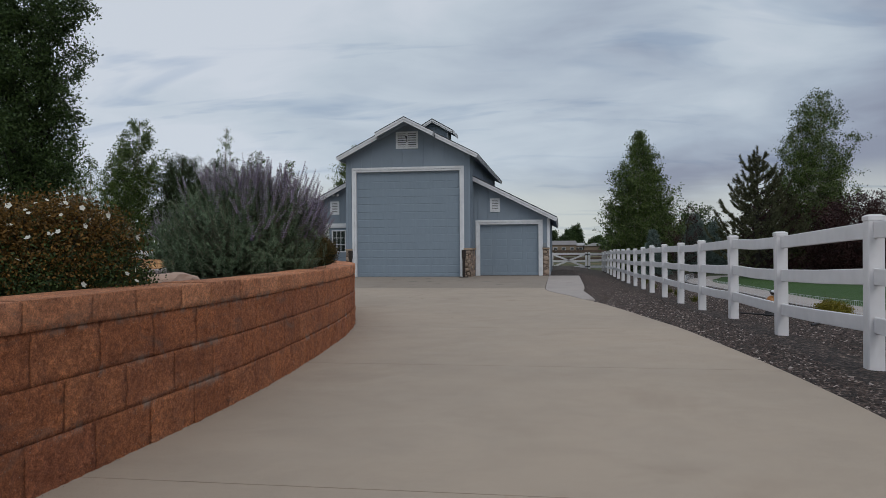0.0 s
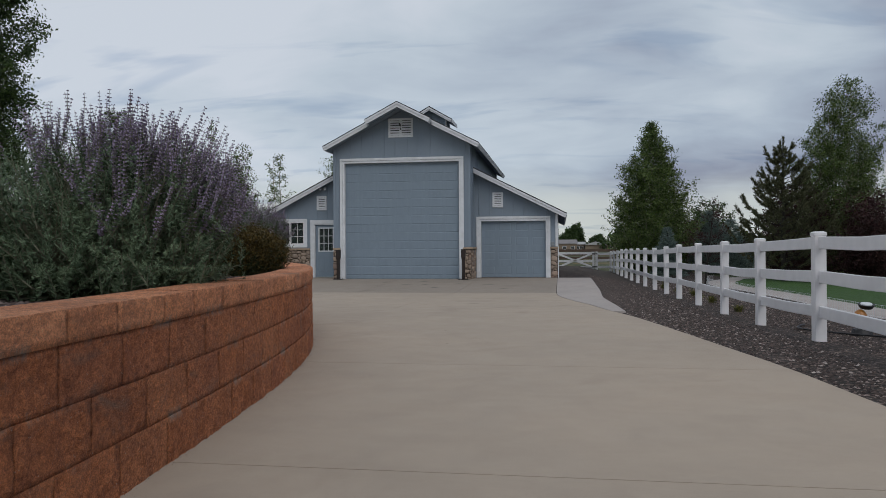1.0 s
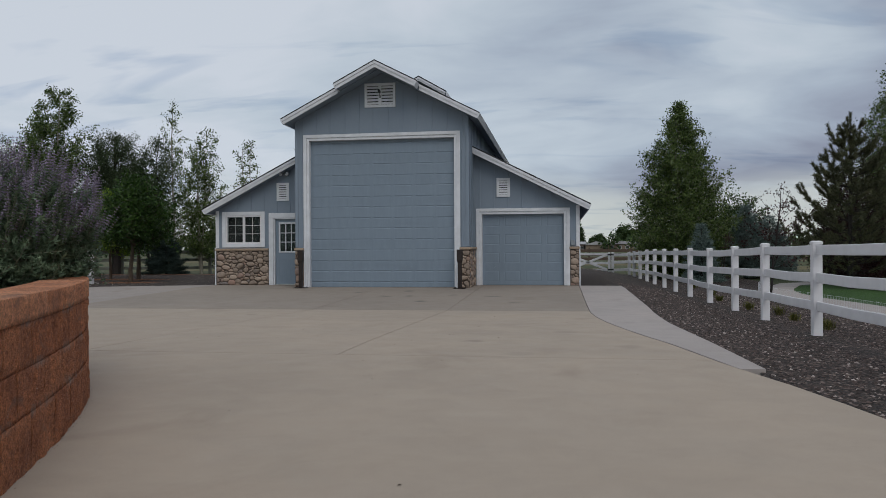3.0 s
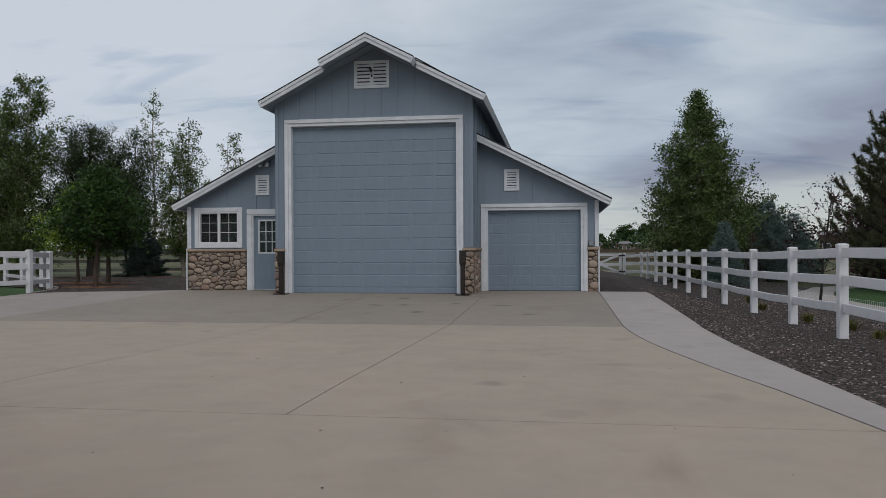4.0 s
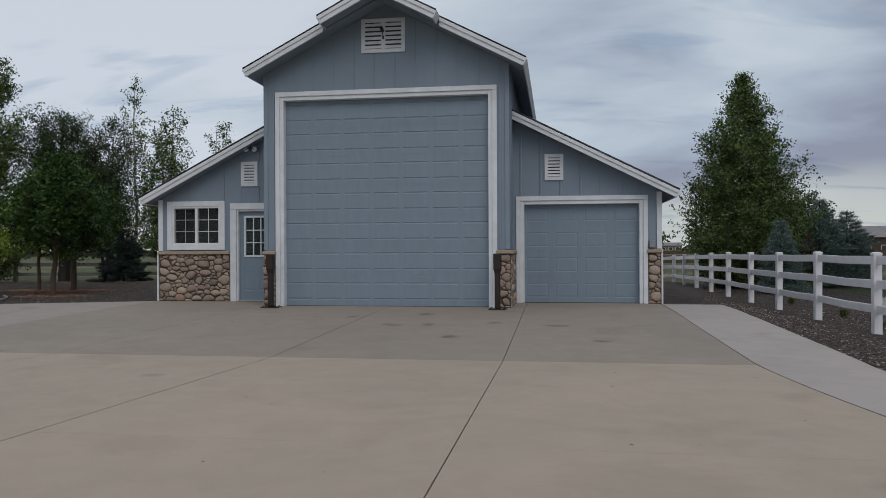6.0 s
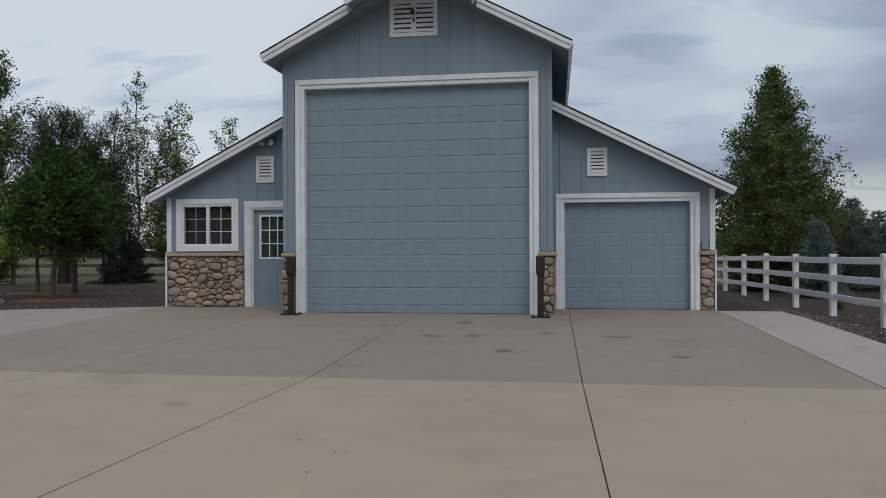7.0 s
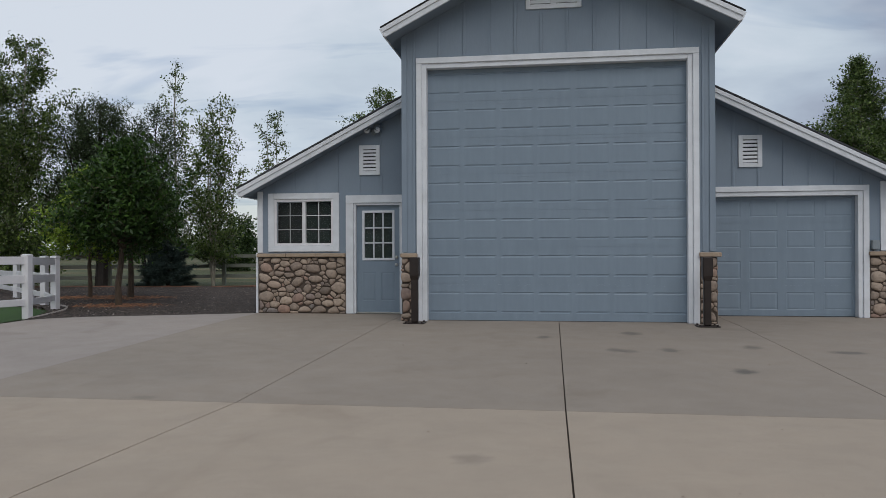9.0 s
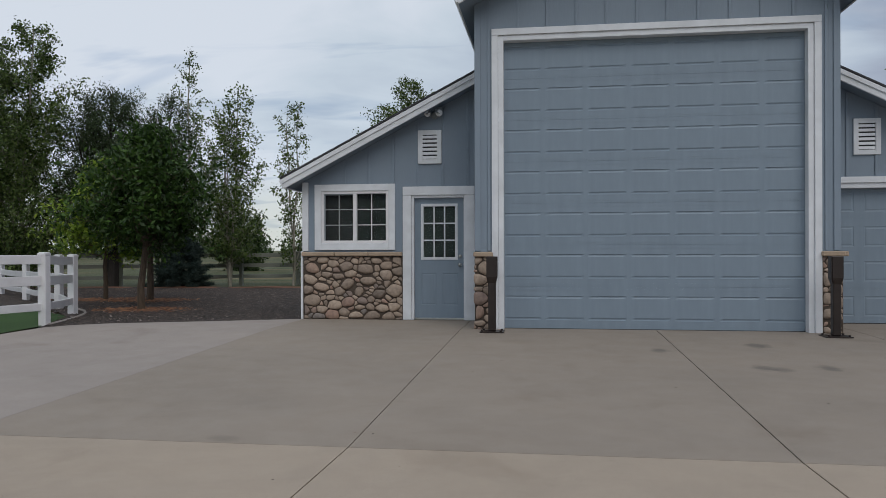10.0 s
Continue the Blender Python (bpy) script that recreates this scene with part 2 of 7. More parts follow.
def gravel_mat():
    n = Nodes("gravel_bed")
    cell = n.node("ShaderNodeTexVoronoi", feature="F1")
    cell.inputs["Scale"].default_value = 34.0
    n.link(n.co.outputs["Object"], cell.inputs["Vector"])
    sep = n.node("ShaderNodeSeparateColor")
    n.link(cell.outputs["Color"], sep.inputs[0])
    a = n.ramp(sep.outputs[0], [(0.0, (0.016, 0.011, 0.009)), (0.45, (0.046, 0.032, 0.025)), (0.78, (0.098, 0.072, 0.058)), (1.0, (0.28, 0.225, 0.195))])
    # shade between the stones, put into the colour at each cell's rim
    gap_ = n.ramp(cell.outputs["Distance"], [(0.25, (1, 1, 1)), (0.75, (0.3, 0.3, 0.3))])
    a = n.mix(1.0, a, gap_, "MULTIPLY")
    a = n.mix(0.6, a, n.ramp(n.noise(0.9, 4), [(0.3, (0.75, 0.72, 0.7)), (0.7, (1.2, 1.15, 1.1))]), "MULTIPLY")
    coarse = n.node("ShaderNodeTexVoronoi", feature="F1")
    coarse.inputs["Scale"].default_value = 11.0
    n.link(n.co.outputs["Object"], coarse.inputs["Vector"])
    part_ = n.node("ShaderNodeSeparateColor")
    n.link(coarse.outputs["Color"], part_.inputs[0])
    a = n.mix(0.75, a, n.ramp(part_.outputs[1], [(0.0, (0.5, 0.48, 0.46)), (0.6, (1.0, 0.97, 0.94)), (0.90, (1.3, 1.25, 1.2)), (1.0, (2.6, 2.5, 2.4))]), "MULTIPLY")
    n.set(a, 0.9)
    n.bump(n.math("SUBTRACT", 1.0, cell.outputs["Distance"]), 0.9, 0.02)
    return n.mat


def field_mat():
    n = Nodes("field_grass")
    wide = n.noise(0.06, 5, 0.6, n.coords((0.5, 2.0, 1)))
    a = n.ramp(wide, [(0.34, (0.036, 0.052, 0.016)), (0.50, (0.062, 0.074, 0.025)), (0.62, (0.155, 0.122, 0.056)), (0.8, (0.050, 0.068, 0.021))])
    a = n.mix(0.6, a, n.ramp(n.noise(9.0, 6, 0.7), [(0.3, (0.6, 0.62, 0.55)), (0.7, (1.25, 1.2, 1.1))]), "MULTIPLY")
    n.set(a, 0.95)
    n.bump(n.noise(25.0, 5, 0.7), 0.8, 0.04)
    return n.mat


def lawn_mat():
    n = Nodes("lawn")
    a = n.ramp(n.noise(12.0, 6, 0.7), [(0.3, (0.016, 0.050, 0.007)), (0.7, (0.050, 0.120, 0.018))])
    n.set(n.mix(0.6, a, n.ramp(n.noise(0.8, 4), [(0.3, (0.75, 0.8, 0.7)), (0.7, (1.2, 1.15, 1.1))]), "MULTIPLY"), 0.9)
    n.bump(n.noise(60.0, 5, 0.7), 0.8, 0.03)
    return n.mat


def soil_mat():
    n = Nodes("planter_soil")
    cell = n.node("ShaderNodeTexVoronoi", feature="F1")
    cell.inputs["Scale"].default_value = 26.0
    n.link(n.co.outputs["Object"], cell.inputs["Vector"])
    sep = n.node("ShaderNodeSeparateColor")
    n.link(cell.outputs["Color"], sep.inputs[0])
    a = n.ramp(sep.outputs[0], [(0.0, (0.05, 0.036, 0.032)), (0.5, (0.12, 0.092, 0.085)), (0.85, (0.20, 0.165, 0.155)), (1.0, (0.36, 0.31, 0.29))])
    # cell rims darkened in the colour, as shade between the planter's stones
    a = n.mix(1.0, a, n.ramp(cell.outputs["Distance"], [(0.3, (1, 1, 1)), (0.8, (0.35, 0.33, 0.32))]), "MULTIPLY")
    a = n.mix(0.5, a, n.ramp(n.noise(3.0, 5, 0.7), [(0.35, (0.45, 0.40, 0.38)), (0.6, (1, 1, 1))]), "MULTIPLY")
    n.set(a, 0.95)
    n.bump(n.noise(40.0, 6, 0.7), 1.0, 0.03)
    return n.mat


def glass_mat():
    n = Nodes("window_glass")
    n.set((0.60, 0.66, 0.66), 0.02, 0.0)
    n.b.inputs["Transmission Weight"].default_value = 1.0
    n.b.inputs["IOR"].default_value = 1.18
    return n.mat


def shingle_mat():
    n = Nodes("asphalt_shingle")
    br = n.node("ShaderNodeTexBrick")
    br.inputs["Scale"].default_value = 3.0
    br.inputs["Color1"].default_value = (0.06, 0.062, 0.068, 1)
    br.inputs["Color2"].default_value = (0.035, 0.036, 0.04, 1)
    br.inputs["Mortar"].default_value = (0.015, 0.015, 0.016, 1)
    br.inputs["Mortar Size"].default_value = 0.012
    n.link(n.co.outputs["Object"], br.inputs["Vector"])
    n.set(n.mix(0.5, br.outputs["Color"], n.ramp(n.noise(200.0, 2), [(0.3, (0.6, 0.6, 0.6)), (0.7, (1.4, 1.4, 1.4))]), "MULTIPLY"), 0.95)
    n.bump(n.noise(200.0, 2), 0.5, 0.004)
    return n.mat


SIDING = siding_mat()
WHITE = plain("white_painted_trim", (0.67, 0.69, 0.72), 0.5, 0, 0.04, 2.5, 5, 0.03)
# vinyl for the back fence, the dim light there put into its colour
DIMVINYL = plain("dimmed_vinyl", (0.17, 0.18, 0.15), 0.6, 0, 0.2, 1.5, 20, 0.1)
REDMULCH = plain("red_bark_mulch", (0.17, 0.064, 0.030), 0.95, 0, 0.35, 8, 40, 1.0)
MUNTIN = plain("grey_grid_bar", (0.34, 0.36, 0.37), 0.5, 0, 0.05, 3, 40, 0.05)
VINYL = plain("white_vinyl", (0.72, 0.71, 0.725), 0.35, 0, 0.03, 1.2, 4, 0.02)
DOORGREY = door_mat("painted_steel_door", (0.200, 0.256, 0.313))
# tyre scuffs and old drips: place on the drive (from y = 10), size, strength
MARKS_NEAR = [(-6.51, 11.84, 0.15, 0.15, 0.30), (-5.02, 9.08, 0.36, 0.32, 0.12), (-1.94, 7.44, 0.17, 0.15, 0.32), (-0.88, 8.78, 0.22, 0.16, 0.20), (-2.02, 8.55, 0.65, 0.7, 0.12), (-1.35, 6.30, 0.2, 0.2, 0.16), (-1.52, 6.0, 0.2, 0.12, 0.14), (-0.22, 7.03, 0.16, 0.2, 0.2)]
MARKS_FAR = [(-6.13, 17.93, 0.14, 0.20, 0.6), (-4.9, 18.46, 0.18, 0.26, 0.6), (-5.25, 16.82, 0.14, 0.2, 0.55), (-5.09, 16.76, 0.14, 0.18, 0.45), (-4.6, 16.91, 0.14, 0.2, 0.6), (-3.54, 17.24, 0.14, 0.2, 0.55), (-4.04, 15.48, 0.17, 0.18, 0.75), (-2.54, 16.89, 0.26, 0.16, 0.65), (-1.93, 15.22, 0.18, 0.16, 0.65), (-9.62, 13.6, 0.14, 0.12, 0.3)]
CONC = concrete_mat("driveway_concrete", (0.404, 0.332, 0.260), 1.0, MARKS_NEAR)
CONC_D = concrete_mat("apron_concrete", (0.302, 0.255, 0.209), 1.0, MARKS_FAR)
CONC_P = concrete_mat("side_apron_concrete", (0.345, 0.300, 0.268))
CONC_L = concrete_mat("newer_concrete", (0.40, 0.355, 0.328))
BLOCK = block_mat("split_face_block", (0.525, 0.184, 0.076))
CAP = block_mat("cap_block", (0.75, 0.312, 0.155), 1.0, 0.85)
STONE = stone_mat()
MORTAR = plain("mortar", (0.078, 0.060, 0.047), 0.95, 0, 0.2, 6, 80, 0.5)
CAPSTONE = plain("sandstone_ledge", (0.36, 0.275, 0.20), 0.85, 0, 0.2, 5, 40, 0.5)
SHINGLE = shingle_mat()
GLASS = glass_mat()
BLIND = plain("window_blind", (0.022, 0.030, 0.029), 0.8, 0, 0.1, 2, 20, 0.1)
SHADE = plain("pale_door_shade", (0.060, 0.078, 0.074), 0.8, 0, 0.1, 2, 20, 0.1)
SCREEN = plain("insect_screen", (0.05, 0.055, 0.055), 0.8, 0, 0.05, 2, 300, 0.3)
BROWNSTEEL = plain("brown_painted_steel", (0.028, 0.020, 0.017), 0.45, 0.3, 0.25, 7, 60, 0.2)
CHROME = plain("brushed_nickel", (0.55, 0.55, 0.53), 0.3, 1.0, 0.05, 9, 90, 0.05)
GREYBOX = plain("grey_enclosure", (0.22, 0.25, 0.27), 0.5, 0, 0.08, 9, 90, 0.1)
DARK = plain("dark_plastic", (0.02, 0.02, 0.022), 0.5, 0, 0.1, 9, 90, 0.1)
GRAVEL = gravel_mat()
FIELD = field_mat()
LAWN = lawn_mat()
SOIL = soil_mat()


def chip_mat():
    n = Nodes("wood_chip_mulch")
    chip = n.noise(34.0, 5, 0.7, n.coords((1.0, 2.6, 1.0), (0, 0, 0.5)), 0.8)
    a = n.ramp(chip, [(0.32, (0.08, 0.032, 0.010)), (0.5, (0.36, 0.155, 0.046)), (0.68, (0.60, 0.32, 0.12))])
    n.set(n.mix(0.6, a, n.ramp(n.noise(1.2, 4), [(0.3, (0.75, 0.72, 0.7)), (0.7, (1.2, 1.15, 1.1))]), "MULTIPLY"), 0.95)
    n.bump(chip, 1.0, 0.03)
    return n.mat


CHIPS = chip_mat()
BARK_PALE = bark_mat("pale_aspen_bark", (0.28, 0.26, 0.21))
BARK = bark_mat("brown_bark", (0.10, 0.072, 0.05))
BARK_DARK = bark_mat("dark_bark", (0.024, 0.020, 0.017))
LEAF_ASPEN = leaf_mat("aspen_leaf", (0.026, 0.052, 0.014), (0.160, 0.220, 0.066), 0.38, 0.32)
LEAF_DARK = leaf_mat("dark_leaf", (0.022, 0.044, 0.015), (0.085, 0.132, 0.044), 0.45, 0.35)
LEAF_WILLOW = leaf_mat("grey_green_leaf", (0.022, 0.038, 0.017), (0.078, 0.108, 0.049), 0.5, 0.35)
LEAF_MAPLE = leaf_mat("broad_green_leaf", (0.013, 0.034, 0.008), (0.068, 0.132, 0.027), 0.4, 0.3)
LEAF_LIME = leaf_mat("light_green_leaf", (0.085, 0.165, 0.020), (0.320, 0.420, 0.065), 0.45, 0.5)
LEAF_RED = leaf_mat("purple_leaf", (0.025, 0.010, 0.012), (0.060, 0.026, 0.024))
NEEDLE = leaf_mat("pine_needle", (0.052, 0.058, 0.032), (0.155, 0.158, 0.088), 0.6, 0.15)
NEEDLE_DEEP = leaf_mat("dark_spruce_needle", (0.018, 0.032, 0.028), (0.055, 0.082, 0.074), 0.6, 0.1)
NEEDLE_BLUE = leaf_mat("blue_spruce_needle", (0.075, 0.115, 0.106), (0.250, 0.325, 0.310), 0.6, 0.1)
SAGE_LEAF = leaf_mat("sage_leaf", (0.066, 0.104, 0.060), (0.240, 0.325, 0.210), 0.7, 0.3)
SAGE_FLOWER = leaf_mat("sage_flower", (0.215, 0.170, 0.265), (0.430, 0.355, 0.510), 0.7, 0.3)
SAGE_STEM = plain("sage_stem", (0.16, 0.16, 0.11), 0.8)
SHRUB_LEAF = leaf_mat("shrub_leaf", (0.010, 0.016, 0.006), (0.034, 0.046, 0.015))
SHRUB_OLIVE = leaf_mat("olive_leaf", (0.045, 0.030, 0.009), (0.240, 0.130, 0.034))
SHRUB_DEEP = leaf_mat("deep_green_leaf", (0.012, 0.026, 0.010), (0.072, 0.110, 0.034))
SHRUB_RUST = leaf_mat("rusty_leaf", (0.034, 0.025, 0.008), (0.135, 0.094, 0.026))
PETAL = leaf_mat("white_petal", (0.60, 0.60, 0.55), (0.75, 0.75, 0.70), 0.6, 0.2)


# ---- building hand ----
def root(name, at, label, category, group="", kind=""):
    ob = new(name)
    ob.location = at
    ob.empty_display_size = 0.2
    return tagged(ob, label, category, group, kind)


def base_of(parent):
    at = Vector((0, 0, 0))
    while parent is not None:
        at += parent.location
        parent = parent.parent
    return at


def part(name, bm, mat, parent=None, label="", smooth=False):
    """Links a bmesh, drawn in world metres, as one mesh object under a thing or a part."""
    me = bpy.data.meshes.new(name)
    at = base_of(parent)
    for v in bm.verts:
        v.co -= at
    bm.normal_update()
    bm.to_mesh(me)
    bm.free()
    if smooth:
        me.shade_smooth()
    me.materials.append(mat)
    ob = new(name, me)
    ob.parent = parent
    return tagged(ob, label)


def raw(name, verts, faces, mat, parent=None, label=""):
    """The same from arrays of vertices and of faces of one size."""
    verts = np.asarray(verts, dtype=np.float64).reshape(-1, 3) - np.array(base_of(parent))
    faces = np.asarray(faces, dtype=np.int32)
    me = bpy.data.meshes.new(name)
    n, k = faces.shape
    me.vertices.add(len(verts))
    me.vertices.foreach_set("co", verts.ravel())
    me.loops.add(n * k)
    me.loops.foreach_set("vertex_index", faces.ravel())
    me.polygons.add(n)
    me.polygons.foreach_set("loop_start", np.arange(0, n * k, k, dtype=np.int32))
    me.update(calc_edges=True)
    me.validate()
    me.materials.append(mat)
    ob = new(name, me)
    ob.parent = parent
    return tagged(ob, label)


def share(name, me, parent, m, label=""):
    ob = new(name, me)
    ob.parent = parent
    ob.matrix_basis = Matrix.Translation(-base_of(parent)) @ m
    return tagged(ob, label)


def box(bm, x0, y0, z0, x1, y1, z1, bevel=0.0):
    co = [(x, y, z) for z in (z0, z1) for y in (y0, y1) for x in (x0, x1)]
    v = [bm.verts.new(c) for c in co]
    f = [bm.faces.new([v[i] for i in q]) for q in ((0, 2, 3, 1), (4, 5, 7, 6), (0, 1, 5, 4), (2, 6, 7, 3), (0, 4, 6, 2), (1, 3, 7, 5))]
    if bevel:
        edges = list({e for q in f for e in q.edges})
        bmesh.ops.bevel(bm, geom=edges, offset=bevel, segments=1, affect="EDGES", clamp_overlap=True)
    return v


def boxes(*rows, bevel=0.0):
    bm = bmesh.new()
    for r in rows:
        box(bm, *r, bevel=bevel)
    return bm


def prism(points, y0, y1, bevel=0.0):
    """A flat outline in x and z, drawn out from y0 to y1."""
    bm = bmesh.new()
    a = [bm.verts.new((x, y0, z)) for x, z in points]
    b = [bm.verts.new((x, y1, z)) for x, z in points]
    bm.faces.new(a)
    bm.faces.new(b[::-1])
    for i in range(len(points)):
        j = (i + 1) % len(points)
        bm.faces.new((a[i], b[i], b[j], a[j]))
    bmesh.ops.recalc_face_normals(bm, faces=bm.faces[:])
    if bevel:
        bmesh.ops.bevel(bm, geom=bm.edges[:], offset=bevel, segments=1, affect="EDGES", clamp_overlap=True)
    return bm


def slab(points, z0, z1, bevel=0.0):
    """A flat outline in x and y, drawn up from z0 to z1."""
    bm = bmesh.new()
    a = [bm.verts.new((x, y, z0)) for x, y in points]
    b = [bm.verts.new((x, y, z1)) for x, y in points]
    bm.faces.new(a[::-1])
    top = bm.faces.new(b)
    for i in range(len(points)):
        j = (i + 1) % len(points)
        bm.faces.new((a[i], a[j], b[j], b[i]))
    bmesh.ops.recalc_face_normals(bm, faces=bm.faces[:])
    if bevel:
        bmesh.ops.bevel(bm, geom=list(top.edges), offset=bevel, segments=1, affect="EDGES", clamp_overlap=True)
    return bm


def tube(bm, points, radii, sides=6):
    """A tapered limb along points."""
    rings = []
    for i, p in enumerate(points):
        d = (Vector(points[min(i + 1, len(points) - 1)]) - Vector(points[max(i - 1, 0)])).normalized()
        u = d.cross(Vector((0.3, 0.9, 0.2))).normalized()
        w = d.cross(u)
        rings.append([bm.verts.new(Vector(p) + (u * math.cos(k * math.tau / sides) + w * math.sin(k * math.tau / sides)) * radii[i]) for k in range(sides)])
    for a, b in zip(rings, rings[1:]):
        for k in range(sides):
            bm.faces.new((a[k], a[(k + 1) % sides], b[(k + 1) % sides], b[k]))
    bm.faces.new(rings[0][::-1])
    bm.faces.new(rings[-1])


def clip_half(poly, px, py, nx, ny):
    """The part of a flat outline on the side of (px, py) to which (nx, ny) points."""
    out = []
    for i, a in enumerate(poly):
        b = poly[(i + 1) % len(poly)]
        da = (a[0] - px) * nx + (a[1] - py) * ny
        db = (b[0] - px) * nx + (b[1] - py) * ny
        if da >= 0:
            out.append(a)
        if da * db < 0:
            s = da / (da - db)
            out.append((a[0] + s * (b[0] - a[0]), a[1] + s * (b[1] - a[1])))
    return out


def smoothed(points, steps=2):
    for _ in range(steps):
        out = [points[0]]
        for a, b in zip(points, points[1:]):
            out += [(0.75 * a[0] + 0.25 * b[0], 0.75 * a[1] + 0.25 * b[1]), (0.25 * a[0] + 0.75 * b[0], 0.25 * a[1] + 0.75 * b[1])]
        points = out + [points[-1]]
    return points


def area(poly):
    return 0.5 * sum(a[0] * b[1] - b[0] * a[1] for a, b in zip(poly, poly[1:] + poly[:1]))


# ---- ground ----
def fall(y):
    """Height of the yard beside the drive, which sinks slowly towards the back."""
    return float(np.interp(y, (7.0, 9.9, 12.5, 15.2, 17.8, 20.5, 25.7, 31.4, 40.0), (0.0, -0.01, -0.04, -0.125, -0.185, -0.215, -0.28, -0.355, -0.39)))


def drive_top(y):
    """Height of the concrete: it runs down to a shallow valley, then up to the garage."""
    return float(np.interp(y, (7.0, 9.0, 13.0, 17.4, 23.5, 29.6), (0.16, 0.15, 0.10, 0.034, -0.12, 0.0)))


PROFILE = (-20.0, 7.0, 9.0, 11.0, 13.0, 15.2, 17.4, 20.4, 23.5, 29.6, 60.0)


def laid_slab(points, thick, lift=0.0):
    """A flat outline in x and y laid on the drive's slopes."""
    bm = bmesh.new()
    for y0, y1 in zip(PROFILE, PROFILE[1:]):
        q = clip_half(clip_half(points, 0, y0, 0, 1), 0, y1, 0, -1)
        if len(q) < 3 or abs(area(q)) < 1e-4:
            continue
        a = [bm.verts.new((x, y, drive_top(y) + lift - thick)) for x, y in q]
        b = [bm.verts.new((x, y, drive_top(y) + lift)) for x, y in q]
        bm.faces.new(a[::-1])
        bm.faces.new(b)
        for i in range(len(q)):
            j = (i + 1) % len(q)
            if abs(q[i][1] - q[j][1]) < 1e-6 and min(abs(q[i][1] - y0), abs(q[i][1] - y1)) < 1e-6 and PROFILE[0] < q[i][1] < PROFILE[-1] and min(p[1] for p in points) < q[i][1] - 1e-4 and max(p[1] for p in points) > q[i][1] + 1e-4:
                continue
            bm.faces.new((a[i], a[j], b[j], b[i]))
    bmesh.ops.remove_doubles(bm, verts=bm.verts[:], dist=0.0002)
    bmesh.ops.recalc_face_normals(bm, faces=bm.faces[:])
    return bm


def land(x, y):
    far = max(0.0, min(1.0, (math.hypot(x, y - 20) - 60) / 200.0))
    if x > 0.4:
        h = fall(y) - 0.05
    else:
        h = -0.30 if y < 31.5 else -0.17
        if x < -12.2 and y > 16:
            h = -0.10 - 0.0075 * max(0.0, y - 33)
    if 7.5 < x < 60 and y < 60:
        h += 0.10 * math.sin(x * 0.35) * math.sin(y * 0.21)
    return h * (1 - far) - 0.35 * far


def build_ground():
    def axis(lo, hi, step, centre):
        near = list(np.arange(lo, hi + 1e-6, step))
        out, s, v = [], step, hi
        while v < 3000:
            s *= 1.45
            v += s
            out.append(v)
        back, s, v = [], step, lo
        while v > -3000:
            s *= 1.45
            v -= s
            back.append(v)
        return back[::-1] + near + out

    xs, ys = axis(-32, 24, 1.0, 0), axis(-8, 62, 1.0, 0)
    verts = [(x, y, land(x, y)) for y in ys for x in xs]
    n = len(xs)
    faces = [(j * n + i, j * n + i + 1, (j + 1) * n + i + 1, (j + 1) * n + i) for j in range(len(ys) - 1) for i in range(n - 1)]
    ob = raw("ground", verts, faces, FIELD)
    tagged(ob, "dry grass field and pasture reaching the horizon", "ground", kind="structure")


build_ground()


def sheet(name, outline, height, mat, step, label, category):
    """A patch of ground cut to an outline, following the land."""
    xs = [p[0] for p in outline]
    ys = [p[1] for p in outline]
    bm = bmesh.new()
    y = min(ys)
    while y < max(ys):
        x = min(xs)
        while x < max(xs):
            q = outline
            for px, py, nx, ny in ((x, y, 1, 0), (x + step, y, -1, 0), (x, y, 0, 1), (x, y + step, 0, -1)):
                q = clip_half(q, px, py, nx, ny)
                if len(q) < 3:
                    break
            if len(q) >= 3 and abs(area(q)) > 1e-5:
                try:
                    bm.faces.new([bm.verts.new((a, b, height(a, b))) for a, b in q])
                except ValueError:
                    pass
            x += step
        y += step
    bmesh.ops.remove_doubles(bm, verts=bm.verts[:], dist=0.0005)
    ob = part(name, bm, mat)
    return tagged(ob, label, category, kind="structure")


EDGE_RIGHT = smoothed([(1.95, -8.0), (1.84, 2.5), (1.81, 4.6), (1.74, 6.0), (1.63, 7.4), (1.48, 9.2), (1.28, 10.7), (1.05, 12.5), (0.79, 14.4), (0.58, 15.36)], 1)
WALK_IN = smoothed([(0.54, 15.44), (0.22, 17.5), (0.05, 18.4), (-0.15, 19.8), (-0.28, 20.9), (-0.375, 22.3), (-0.40, 24.0), (-0.405, 27.0), (-0.40, 31.15)], 1)
WALK_OUT = [(0.76, 15.47), (0.72, 17.6), (0.69, 19.5), (0.68, 20.6), (0.72, 21.9), (0.80, 23.8), (0.81, 24.8), (0.79, 30.95), (-0.37, 31.0)]
WALL_LINE = smoothed([(-1.88, -6.0), (-1.87, 0.0), (-1.86, 3.0), (-1.85, 4.4), (-1.93, 5.5), (-2.06, 6.8), (-2.25, 8.2), (-2.52, 9.5), (-2.86, 10.6), (-3.24, 11.6), (-3.72, 12.7), (-4.30, 13.75), (-5.1, 14.7), (-6.2, 15.3), (-7.8, 15.5), (-11.0, 15.5)], 2)

DRIVE = EDGE_RIGHT + WALK_IN[1:] + [(-11.58, 31.15), (-12.75, 30.63), (-14.4, 30.02), (-14.85, 29.68), (-15.12, 29.3), (-15.2, 28.5), (-14.6, 26.0), (-14.2, 15.3)] + [(x - 0.10, y - 0.03) for x, y in WALL_LINE[::-1]] + [(-2.3, -8.0)]


